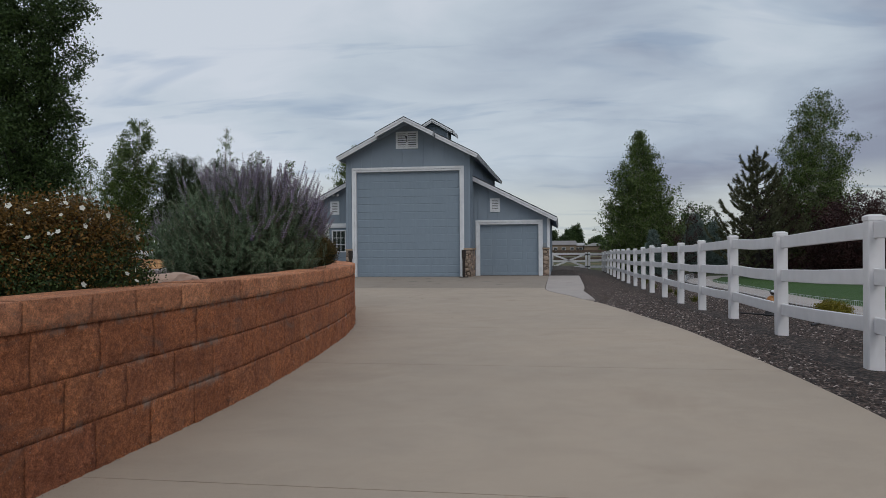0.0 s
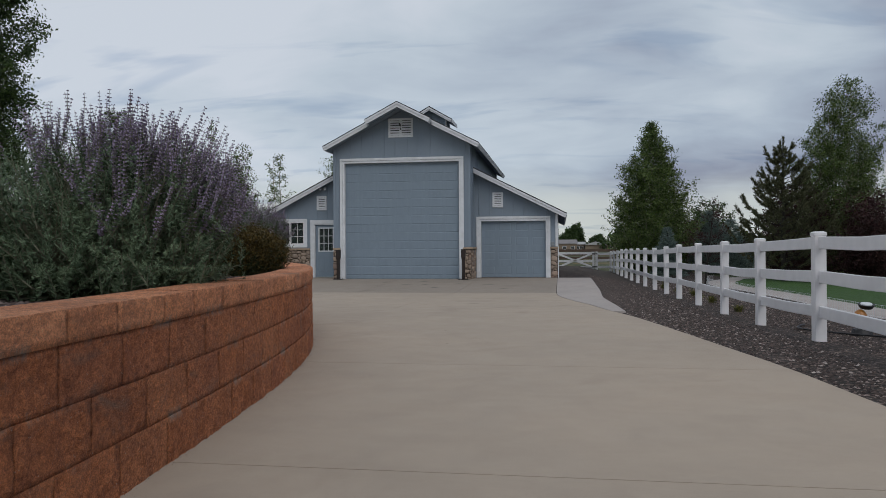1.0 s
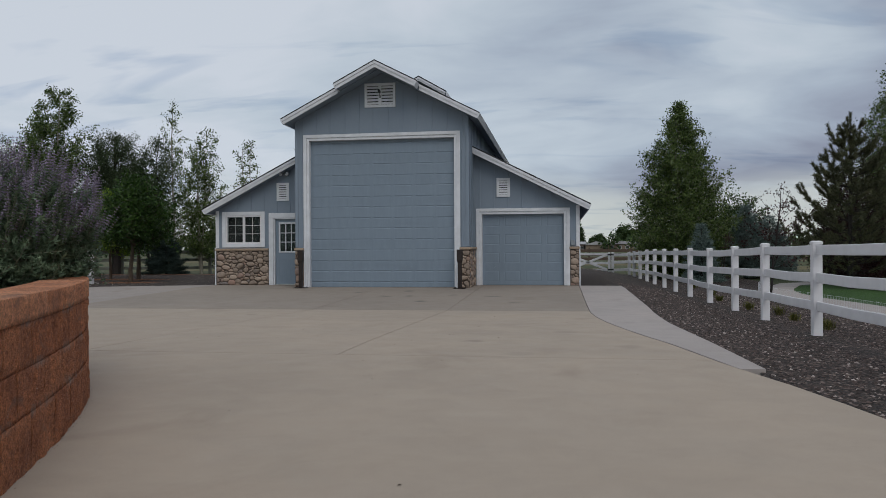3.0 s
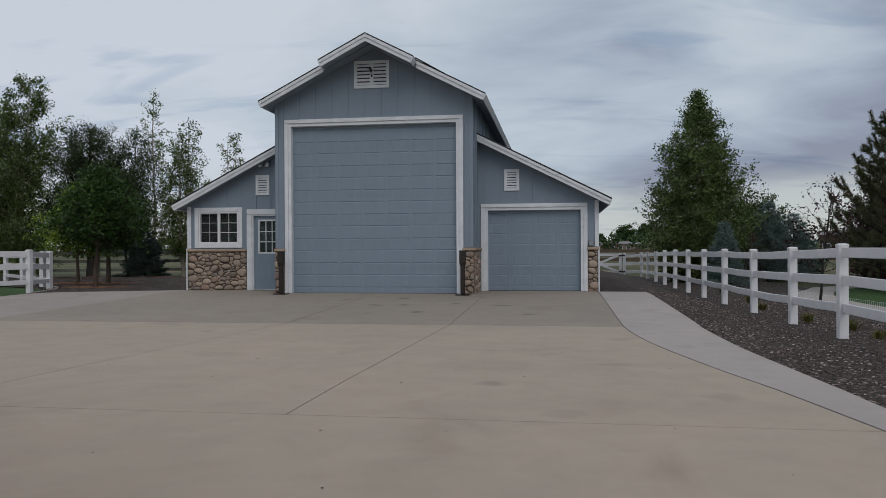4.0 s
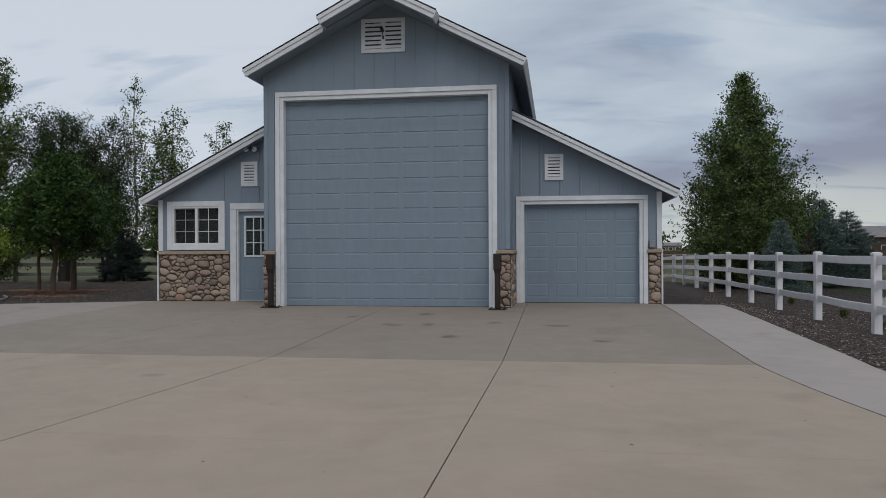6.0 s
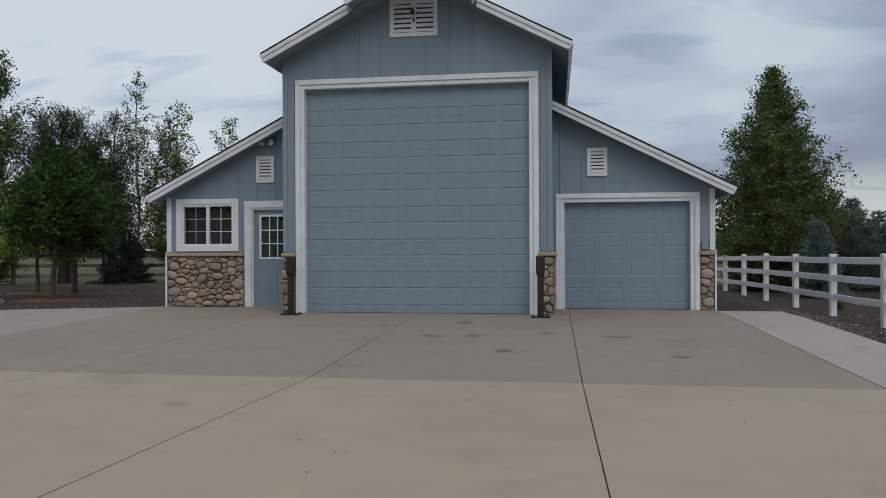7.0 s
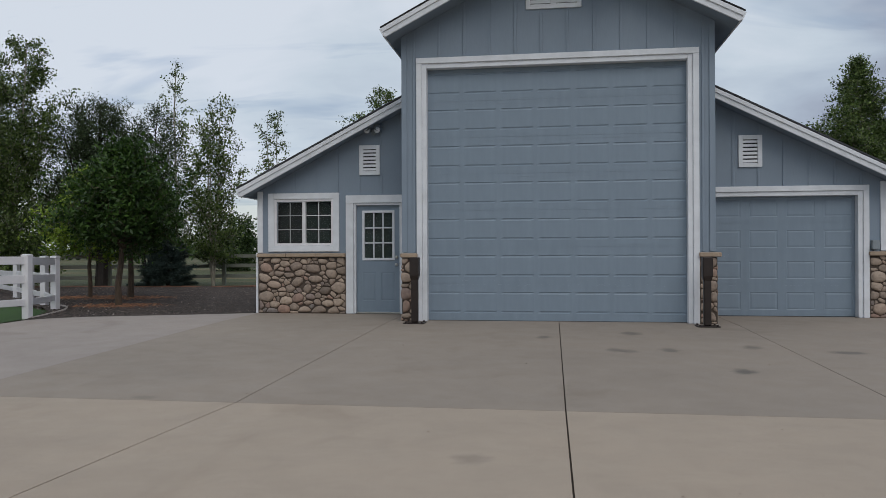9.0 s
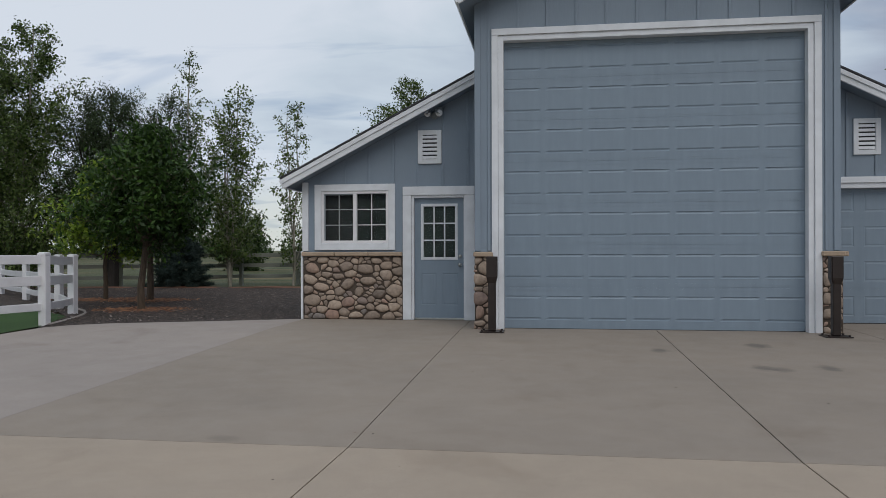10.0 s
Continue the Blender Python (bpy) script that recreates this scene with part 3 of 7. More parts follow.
def right_gravel_height(x, y):
    e = float(np.interp(y, (4.0, 9.0, 13.0, 15.4), (1.82, 1.5, 1.0, 0.76)))
    s = min(1.0, max(0.0, (x - e) / (2.72 - e)))
    return (drive_top(y) - 0.02) * (1 - s) + fall(y) * s - 0.004


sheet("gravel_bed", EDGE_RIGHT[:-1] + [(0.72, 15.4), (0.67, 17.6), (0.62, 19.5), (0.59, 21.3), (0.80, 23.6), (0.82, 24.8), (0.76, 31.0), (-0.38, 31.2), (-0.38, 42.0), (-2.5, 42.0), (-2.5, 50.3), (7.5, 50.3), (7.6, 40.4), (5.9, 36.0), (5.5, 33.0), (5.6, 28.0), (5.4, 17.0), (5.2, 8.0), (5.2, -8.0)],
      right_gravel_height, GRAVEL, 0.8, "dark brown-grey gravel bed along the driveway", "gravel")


def yard_gravel_height(x, y):
    return -0.012 - 0.009 * max(0.0, y - 31)


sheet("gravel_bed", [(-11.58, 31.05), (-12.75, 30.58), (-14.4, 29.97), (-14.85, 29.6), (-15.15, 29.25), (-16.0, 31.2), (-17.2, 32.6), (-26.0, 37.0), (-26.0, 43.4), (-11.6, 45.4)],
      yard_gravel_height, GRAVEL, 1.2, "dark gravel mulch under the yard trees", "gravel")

PATH = smoothed([(5.6, -8.0), (5.6, 8.0), (5.65, 17.0), (5.9, 24.0), (5.95, 29.0), (5.75, 33.0), (6.6, 37.2), (8.8, 41.2), (13.0, 44.5)], 2)


def ribbon(line, half):
    out, back = [], []
    for i, p in enumerate(line):
        a, b = line[max(i - 1, 0)], line[min(i + 1, len(line) - 1)]
        d = Vector((b[0] - a[0], b[1] - a[1])).normalized()
        out.append((p[0] + d.y * half, p[1] - d.x * half))
        back.append((p[0] - d.y * half, p[1] + d.x * half))
    return out, back


path_r, path_l = ribbon(PATH, 0.52)
sheet("garden_path", path_r + path_l[::-1], lambda x, y: land(x, y) + 0.062, CONC_L, 1.0, "pale curving concrete garden path beyond the fence", "path")
sheet("lawn", path_r + [(22.0, 45.0), (22.0, -8.0)], lambda x, y: land(x, y) + 0.05, LAWN, 1.0, "trimmed dark green lawn beyond the fence", "lawn")
sheet("lawn", [(-15.45, 29.75), (-15.3, 28.3), (-14.75, 25.8), (-14.35, 16.0), (-30.0, 16.0), (-30.0, 36.0), (-23.5, 34.6), (-17.2, 32.3), (-16.2, 31.5)], lambda x, y: -0.03, LAWN, 2.0, "green lawn strip beside the driveway", "lawn")

# ---- driveway slabs ----
driveway = root("driveway", (0, 10, 0), "tan broom-finished concrete driveway with saw-cut joints", "driveway", kind="structure")
sub = laid_slab(DRIVE, 0.25, -0.018)
part("slab_bed", sub, MORTAR, driveway, "dark joint bed under the slabs")
# (place, half width of the cut) of the joints along and across the drive
XCUTS = [(-20, 0), (-11.56, 0.002), (-8.72, 0.0045), (-5.91, 0.0060), (-3.15, 0.0048), (6, 0)]
YCUTS = [(-9, 0), (2.87, 0.004), (6.03, 0.004), (9.04, 0.005), (16.03, 0.005), (19.3, 0.0012), (23.5, 0.004), (33, 0)]
for (y0, ga), (y1, gb) in zip(YCUTS, YCUTS[1:]):
    cols = list(zip(XCUTS, XCUTS[1:])) if y0 > 9.1 else [((-20, 0), (6, 0))]
    for (x0, gc), (x1, gd) in cols:
        q = DRIVE
        for px, py, nx, ny in ((x0 + gc, 0, 1, 0), (x1 - gd, 0, -1, 0), (0, y0 + ga, 0, 1), (0, y1 - gb, 0, -1)):
            q = clip_half(q, px, py, nx, ny)
        if len(q) > 2 and abs(area(q)) > 0.02:
            dark = y0 > 20 and x0 > -11.6
            pale = y0 > 20 and x0 < -11.6
            part("slab", laid_slab(q, 0.12), CONC_D if dark else CONC_P if pale else CONC, driveway)
walkway = tagged(part("side_walk", laid_slab([(x + 0.012, y + 0.01) for x, y in WALK_IN[:-1]] + [(-0.388, 31.0)] + WALK_OUT[::-1][1:], 0.12, 0.004), CONC_L), "pale newer concrete strip beside the driveway", "walkway", kind="structure")


# ---- retaining wall ----
def along(line):
    """Length so far at each point of a line, and a way to find a place and its outward side by length."""
    run = [0.0]
    for a, b in zip(line, line[1:]):
        run.append(run[-1] + math.dist(a, b))

    def at(s):
        s = min(max(s, 0.0), run[-1] - 1e-6)
        i = max(k for k in range(len(run) - 1) if run[k] <= s)
        f = (s - run[i]) / (run[i + 1] - run[i])
        a, b = line[i], line[i + 1]
        d = Vector((b[0] - a[0], b[1] - a[1], 0)).normalized()
        return Vector((a[0] + f * (b[0] - a[0]), a[1] + f * (b[1] - a[1]), 0)), d, Vector((d.y, -d.x, 0))

    return run[-1], at


def wall_block(s0, s1, z0, z1, at, inset, deep, rough, rng):
    """One block with a split face, cut to the curve between two lengths."""
    bm = bmesh.new()
    nu, nv = max(4, int((s1 - s0) / 0.025)), max(3, int((z1 - z0) / 0.025))
    grid = []
    for v in range(nv + 1):
        row = []
        for u in range(nu + 1):
            p, d, o = at(s0 + (s1 - s0) * u / nu)
            z = z0 + (z1 - z0) * v / nv
            edge = u in (0, nu) or v in (0, nv)
            chip = 0.62 * noise.noise(p * 8.0 + Vector((0, 0, z * 8.0))) + 0.50 * noise.noise(p * 21.0 + Vector((7.0, 0, z * 21.0))) + 0.30 * rng.uniform(-1, 1)
            push = (0.45 * chip * rough if edge else chip * rough) - inset
            jag = 0.0 if edge else rng.uniform(-0.007, 0.007)
            row.append(bm.verts.new(p + o * push + Vector((0, 0, z + jag))))
        grid.append(row)
    back = [[None, None], [None, None]]
    for a, u in ((0, s0), (1, s1)):
        p, d, o = at(u)
        for b, z in ((0, z0), (1, z1)):
            back[b][a] = bm.verts.new(p - o * (deep + inset) + Vector((0, 0, z)))
    for v in range(nv):
        for u in range(nu):
            bm.faces.new((grid[v][u], grid[v][u + 1], grid[v + 1][u + 1], grid[v + 1][u])).smooth = True
    bm.faces.new([*grid[nv], back[1][1], back[1][0]])
    bm.faces.new([*grid[0][::-1], back[0][0], back[0][1]])
    bm.faces.new([*[grid[v][0] for v in range(nv + 1)], back[1][0], back[0][0]][::-1])
    bm.faces.new([*[grid[v][nu] for v in range(nv + 1)], back[1][1], back[0][1]])
    bm.faces.new((back[0][0], back[1][0], back[1][1], back[0][1]))
    bmesh.ops.recalc_face_normals(bm, faces=bm.faces[:])
    return bm


def build_retaining_wall():
    rng = random.Random(4)
    length, at = along(WALL_LINE)
    wall = root("retaining_wall", (-3.0, 8.0, 0.0), "curved reddish-brown split-face block retaining wall with caps", "wall", kind="structure")
    core = bmesh.new()
    n = 120
    rows = []
    for i in range(n + 1):
        p, d, o = at(length * i / n)
        rows.append([core.verts.new(p - o * k + Vector((0, 0, z))) for k, z in ((0.035, -0.1), (0.055, 0.85), (0.26, 0.85), (0.26, -0.1))])
    for a, b in zip(rows, rows[1:]):
        for k in range(4):
            core.faces.new((a[k], a[(k + 1) % 4], b[(k + 1) % 4], b[k]))
    part("core", core, MORTAR, wall, "dark joint behind the blocks")
    # bottom, top, setback and first joint of each course; all blocks are one mould
    for z0, z1, inset, first in ((0.0, 0.3648, 0.0, 0.338), (0.3668, 0.5748, 0.003, 0.138), (0.5768, 0.7848, 0.006, 0.378)):
        s = first - 0.432
        while s < length - 0.1:
            a, b = max(s, 0) + 0.0012 + rng.uniform(0, 0.0014), min(s + 0.432, length) - 0.0012
            if b > 0.05:
                part("block", wall_block(a, b, z0, z1, at, inset, 0.2, 0.015, rng), BLOCK, wall)
            s += 0.432
    # caps turn their wide and their narrow end outwards by turns
    s, wide = 0.23 - 0.755, True
    while s < length - 0.1:
        w = 0.42 if wide else 0.335
        if s + w > 0.05:
            part("cap", wall_block(max(s, 0) + 0.002, min(s + w, length) - 0.002, 0.7868, 0.905 + rng.uniform(-0.003, 0.003), at, -0.002, 0.30, 0.014, rng), CAP, wall)
        s, wide = s + w, not wide


build_retaining_wall()
inner = [(x - 0.24, y) for x, y in WALL_LINE]


def soil_height(x, y):
    return 0.82 + 0.02 * math.sin(1.7 * x) * math.cos(1.3 * y) + 0.006 * min(3.0, max(0.0, -2.6 - x)) - 0.12 * min(1.0, max(0.0, -4.4 - x)) - 0.72 * max(0.0, -10.4 - x)


def chip_height(x, y):
    return 0.85 + 0.028 * max(0.0, -x - 3.8) - 0.72 * max(0.0, -10.6 - x) + 0.015 * math.sin(3.1 * x) * math.cos(2.3 * y)


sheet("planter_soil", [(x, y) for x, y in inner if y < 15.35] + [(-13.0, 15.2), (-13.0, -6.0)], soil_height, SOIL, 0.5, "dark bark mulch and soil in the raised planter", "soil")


CURB = smoothed([(-3.6, -2.0), (-3.75, 3.0), (-3.95, 6.0), (-4.38, 7.65), (-4.9, 9.2), (-5.7, 11.0), (-6.9, 12.6), (-8.9, 13.8), (-13.0, 14.4)], 1)
curb_r, curb_l = [(x + 0.06, y) for x, y in CURB], [(x - 0.06, y) for x, y in CURB]
tagged(part("planter_curb", slab(curb_r + curb_l[::-1], 0.72, 0.875, 0.01), CONC_L), "low grey concrete curb round the wood-chip bed", "curb", kind="structure")
sheet("wood_chip_bed", curb_l + [(-13.0, -2.0)], chip_height, CHIPS, 0.5, "orange-brown wood-chip mulch bed behind the curb", "mulch")


# ---- fences ----
def fence_post(z0, z1, w=0.135):
    bm = bmesh.new()
    h = w / 2
    box(bm, -h, -h, z0, h, h, z1 - 0.06, 0.008)
    box(bm, -h - 0.005, -h - 0.005, z1 - 0.062, h + 0.005, h + 0.005, z1 - 0.022, 0.004)
    v = [bm.verts.new((sx * (h + 0.006), sy * (h + 0.004), z1 - 0.023)) for sx, sy in ((-1, -1), (1, -1), (1, 1), (-1, 1))]
    t = [bm.verts.new((sx * h * 0.62, sy * h * 0.62, z1 - 0.008)) for sx, sy in ((-1, -1), (1, -1), (1, 1), (-1, 1))]
    for i in range(4):
        bm.faces.new((v[i], v[(i + 1) % 4], t[(i + 1) % 4], t[i]))
    bm.faces.new(t)
    return bm


def rail_between(a, b, z0, z1, thick=0.042, sag=0.0):
    """A rail from post a to post b (x, y, ground)."""
    bm = bmesh.new()
    d = Vector((b[0] - a[0], b[1] - a[1], 0)).normalized()
    o = Vector((d.y, -d.x, 0)) * thick / 2
    rings = []
    for f in (0.0, 0.5, 1.0):
        p = Vector(a) * (1 - f) + Vector(b) * f - Vector((0, 0, sag * (1 - abs(2 * f - 1))))
        rings.append([bm.verts.new(p + s * o + Vector((0, 0, z))) for s, z in ((1, z0), (1, z1), (-1, z1), (-1, z0))])
    for r, q in zip(rings, rings[1:]):
        for k in range(4):
            bm.faces.new((r[k], r[(k + 1) % 4], q[(k + 1) % 4], q[k]))
    bm.faces.new(rings[0])
    bm.faces.new(rings[-1][::-1])
    bmesh.ops.recalc_face_normals(bm, faces=bm.faces[:])
    bmesh.ops.bevel(bm, geom=[e for e in bm.edges if len(e.link_faces) == 2 and e.calc_face_angle(0) > 1], offset=0.006, segments=1, affect="EDGES")
    return bm


RAILS = ((0.265, 0.405), (0.680, 0.825), (1.085, 1.230))


def build_fence(posts, label, mat=None, rails=RAILS, top=1.30, seed=1):
    rng = random.Random(seed)
    mat = mat or VINYL
    fence = root("fence", posts[0], label, "fence", kind="structure")
    me = None
    for x, y, z in posts:
        if me is None:
            ob = part("post", fence_post(-0.40, top), mat, None)
            me = ob.data
            bpy.data.objects.remove(ob)
        share("post", me, fence, pose(x, y, z, rng.uniform(-0.5, 0.5), rng.uniform(-0.5, 0.5), rng.uniform(-2, 2)))
    for a, b in zip(posts, posts[1:]):
        for z0, z1 in rails:
            part("rail", rail_between(a, b, z0, z1, sag=rng.uniform(0.0, 0.02)), mat, fence)
    return fence


RIGHT_TOPS = ((-1.0, 1.44), (1.7, 1.43), (4.4, 1.41), (7.09, 1.37), (9.88, 1.285), (12.52, 1.283), (15.2, 1.237), (17.83, 1.211), (20.54, 1.193), (23.35, 1.174), (25.75, 1.125), (28.5, 1.083), (31.4, 1.085), (34.15, 1.062), (36.8, 1.05), (39.6, 1.042), (42.25, 1.01), (45.0, 0.97), (47.8, 0.92), (50.6, 0.87))
RIGHT_POSTS = [(2.77, y, top - 1.30) for y, top in RIGHT_TOPS]
build_fence(RIGHT_POSTS, "white vinyl three-rail ranch fence along the gravel bed")
CORNER_RAILS = ((0.350, 0.475), (0.755, 0.910), (1.100, 1.245))
build_fence([(-17.0, 25.5, -0.13), (-16.25, 27.7, -0.135), (-15.49, 29.89, -0.145), (-16.33, 31.86, -0.19), (-17.55, 33.2, -0.20), (-18.95, 34.6, -0.22), (-20.4, 36.0, -0.24), (-23.3, 38.8, -0.27)], "white vinyl three-rail fence turning a corner by the drive", rails=CORNER_RAILS, seed=2)
# the back fence wears the darkened vinyl in place of shade
build_fence([(-19.25 + 1.95 * k, 46.6 + 0.92 * k, -0.16) for k in range(-6, 6)], "grey three-rail fence behind the yard trees, dimmed in its colour", DIMVINYL, seed=3)


def build_gate():
    """Field gate with three rails and crossed braces behind the garage's corner."""
    gate = root("field_gate", (0.7, 50.4, -0.42), "white three-rail field gate with crossed diagonal braces, closed", "gate")
    z, x0, x1, y = -0.42, -0.55, 1.78, 50.4
    for dz in (0.24, 0.62, 1.10):
        part("rail", boxes((x0, y - 0.025, z + dz, x1, y + 0.025, z + dz + 0.13), bevel=0.008), VINYL, gate)
    for x in (x0 + 0.07, x1 - 0.07):
        part("stile", boxes((x - 0.065, y - 0.06, z + 0.2, x + 0.065, y - 0.028, z + 1.26), bevel=0.008), VINYL, gate)
    for a, b in ((x0 + 0.1, x1 - 0.15), (x1 - 0.15, x0 + 0.1)):
        part("brace", rail_between((a, y - 0.045, z + 0.26), (b, y - 0.045, z + 1.08), 0.0, 0.12, 0.03), VINYL, gate)
    for dz in (1.10, 0.30):
        part("hinge", boxes((x1 - 0.16, y - 0.085, z + dz, x1 + 0.16, y - 0.062, z + dz + 0.07)), DARK, gate, "black strap hinge")


build_gate()


def build_lawn_edging():
    """A low pale edging curving round the corner of the lawn."""
    bm = bmesh.new()
    line = smoothed([(-16.99, 32.95), (-16.5, 32.5), (-16.1, 31.9), (-15.8, 31.25), (-15.55, 30.5), (-15.38, 29.85)], 2)
    tube(bm, [Vector((x, y, -0.012)) for x, y in line], [0.022] * len(line), 6)
    tagged(part("lawn_edging", bm, CONC_L), "low pale edging strip round the lawn corner", "edging", kind="structure")


build_lawn_edging()
build_fence([(1.90, 50.4, -0.45), (2.77, 50.6, -0.43)], "short white vinyl fence return beside the gate", seed=5)


# ---- garage building ----
CX = -5.93
BX0, BX1, BY0, BY1 = -8.495, -3.465, 29.83, 41.4
WY = 31.19
LX0, RX1 = -11.585, -0.378
MAIN_APEX, MAIN_HALF, MAIN_SLOPE = 6.268, 2.84, 0.515
building = root("garage_building", (CX, 35.5, 0.0), "blue-grey board-and-batten garage with white trim and stone base", "garage")


def main_top(x):
    return MAIN_APEX - MAIN_SLOPE * abs(x - CX)


def left_top(x):
    return 2.355 + 0.514 * (x + 11.85)


def right_top(x):
    return 2.355 + 0.508 * (-0.07 - x)


def holed_wall(x0, x1, top, holes, y0, y1, kinks=()):
    """A wall in x and z under a sloping top, with holes (x0, x1, z0, z1) right through it."""
    cuts = sorted({x0, x1, *kinks, *[h[0] for h in holes], *[h[1] for h in holes]})
    bm = bmesh.new()
    for a, b in zip(cuts, cuts[1:]):
        mid = (a + b) / 2
        spans, z = [], -0.15
        for h in sorted((h for h in holes if h[0] < mid < h[1]), key=lambda h: h[2]):
            if h[2] > z:
                spans.append((z, h[2]))
            z = h[3]
        for lo, hi in spans:
            box(bm, a, y0, lo, b, y1, hi)
        piece = prism([(a, z), (b, z), (b, top(b)), (a, top(a))], y0, y1)
        me = bpy.data.meshes.new("tmp")
        piece.to_mesh(me)
        piece.free()
        bm.from_mesh(me)
        bpy.data.meshes.remove(me)
    bmesh.ops.remove_doubles(bm, verts=bm.verts[:], dist=0.0005)
    return bm


BIG = (-8.112, -3.842, -0.2, 4.254)
SMALL = (-3.24, -0.793, -0.2, 2.129)
MAN = (-9.696, -8.815, -0.2, 2.06)
WIN = (-11.273, -10.108, 1.284, 2.166)
UNDER = 0.16
front_wall = part("wall", holed_wall(BX0, BX1, lambda x: main_top(x) - UNDER, [BIG], BY0, BY0 + 0.16, (CX,)), SIDING, building)
left_wall = part("wall", holed_wall(LX0, BX0 + 0.02, lambda x: left_top(x) - UNDER, [WIN, MAN], WY, WY + 0.16), SIDING, building)
right_wall = part("wall", holed_wall(BX1 - 0.02, RX1, lambda x: right_top(x) - UNDER, [SMALL], WY, WY + 0.16), SIDING, building)
side_r = part("wall", boxes((BX1 - 0.16, BY0 + 0.16, -0.1, BX1, BY1, main_top(BX1) - UNDER)), SIDING, building)
part("wall", boxes((BX0, BY0 + 0.16, -0.1, BX0 + 0.16, BY1, main_top(BX0) - UNDER)), SIDING, building)
part("wall", boxes((LX0, WY + 0.16, -0.1, LX0 + 0.16, BY1 - 0.16, left_top(LX0) - UNDER)), SIDING, building)
part("wall", boxes((RX1 - 0.16, WY + 0.16, -0.1, RX1, BY1 - 0.16, right_top(RX1) - UNDER)), SIDING, building)
part("wall", prism([(LX0, -0.1), (RX1, -0.1), (RX1, right_top(RX1) - UNDER), (BX1, right_top(BX1) - UNDER), (BX1, main_top(BX1) - UNDER), (CX, MAIN_APEX - UNDER), (BX0, main_top(BX0) - UNDER), (BX0, left_top(BX0) - UNDER), (LX0, left_top(LX0) - UNDER)], BY1 - 0.16, BY1), SIDING, building)
part("floor_slab", boxes((LX0 + 0.02, WY + 0.01, -0.12, RX1 - 0.02, BY1 - 0.02, -0.004), (BX0 + 0.02, BY0 + 0.02, -0.12, BX1 - 0.02, WY + 0.01, -0.004)), CONC_D, building)


def battens(parent, x0, x1, top, bottom, holes, y, step=0.42, start=0.0):
    x = x0 + start
    while x < x1:
        spans = [(bottom(x), top(x))]
        for h in holes:
            if h[0] - h[4] < x < h[1] + h[4]:
                out = []
                for lo, hi in spans:
                    out += [(lo, min(hi, h[2])), (max(lo, h[3]), hi)]
                spans = out
        for lo, hi in spans:
            if hi - lo > 0.08:
                part("batten", boxes((x - 0.021, y - 0.018, lo, x + 0.021, y, hi), bevel=0.004), SIDING, parent)
        x += step


def margin(h, w, sill=False):
    return (h[0], h[1], h[2] - (w if sill else 0.0), h[3] + w, w + 0.02)


battens(front_wall, BX0, BX1, lambda x: main_top(x) - UNDER - 0.02, lambda x: 1.15, [margin(BIG, 0.151), (-6.43, -5.528, 5.135, 5.822, 0.02)], BY0, 0.425, 0.19)
battens(left_wall, LX0, BX0 - 0.03, lambda x: left_top(x) - UNDER - 0.02, lambda x: 1.15, [margin(WIN, 0.116, True), margin(MAN, 0.166), (-9.598, -9.203, 2.602, 3.16, 0.02)], WY, 0.42, 0.30)
battens(right_wall, BX1 + 0.10, RX1 - 0.1, lambda x: right_top(x) - UNDER - 0.02, lambda x: 1.15, [margin(SMALL, 0.151), (-2.781, -2.384, 2.617, 3.176, 0.02)], WY, 0.42, 0.08)
y = BY0 + 0.04
while y < BY1:
    lo = 1.15 if y < WY else right_top(BX1) + 0.02
    part("batten", boxes((BX1, y - 0.021, lo, BX1 + 0.018, y + 0.021, main_top(BX1) - UNDER), bevel=0.004), SIDING, side_r)
    y += 0.42


# roofs: shingles over a painted deck, with stepped white rake boards
def roof_strip(name, line, thick, y0, y1, mat, parent, lift=0.0, label=""):
    up = [(x, z + lift) for x, z in line]
    dn = [(x, z + lift - thick) for x, z in line][::-1]
    return part(name, prism(up + dn, y0, y1), mat, parent, label)


def dropped(p, slope, d, square):
    """A point d below the roof line: plumb, or square to the slope."""
    if not square:
        return (p[0], p[1] - d)
    k = d / (1 + slope * slope)
    return (p[0] + slope * k, p[1] - k)


def rake(line, y, parent, deep=0.185):
    """A two-step white board along a sloping edge, its face towards -y, the low end cut square."""
    for a, b in zip(line, line[1:]):
        slope = (b[1] - a[1]) / (b[0] - a[0])
        low_a, low_b = a[1] < b[1], b[1] < a[1]
        for d0, d1, y0, y1 in ((0.02, deep, y, y + 0.035), (0.012, 0.088, y - 0.022, y - 0.0005)):
            quad = [dropped(a, slope, d0, low_a), dropped(b, slope, d0, low_b), dropped(b, slope, d1, low_b), dropped(a, slope, d1, low_a)]
            part("fascia", prism(quad, y0, y1, 0.003), WHITE, parent, "white rake board")


def soffit_strip(line, thick, y0, y1, parent):
    """The painted underside of a roof, its low ends cut square to the slope."""
    up, down = [], []
    for k, p in enumerate(line):
        q = line[k + 1] if k == 0 else line[k - 1]
        slope = (q[1] - p[1]) / (q[0] - p[0])
        low = k in (0, len(line) - 1) and p[1] < q[1]
        shift = 0.003 * (1 if q[0] > p[0] else -1) if low else 0.0
        for d, side in ((0.004, up), (thick, down)):
            x, z = dropped(p, slope, d, low)
            side.append((x + shift, z))
    return part("soffit", prism(up + down[::-1], y0, y1), SIDING, parent, "blue-grey painted soffit")


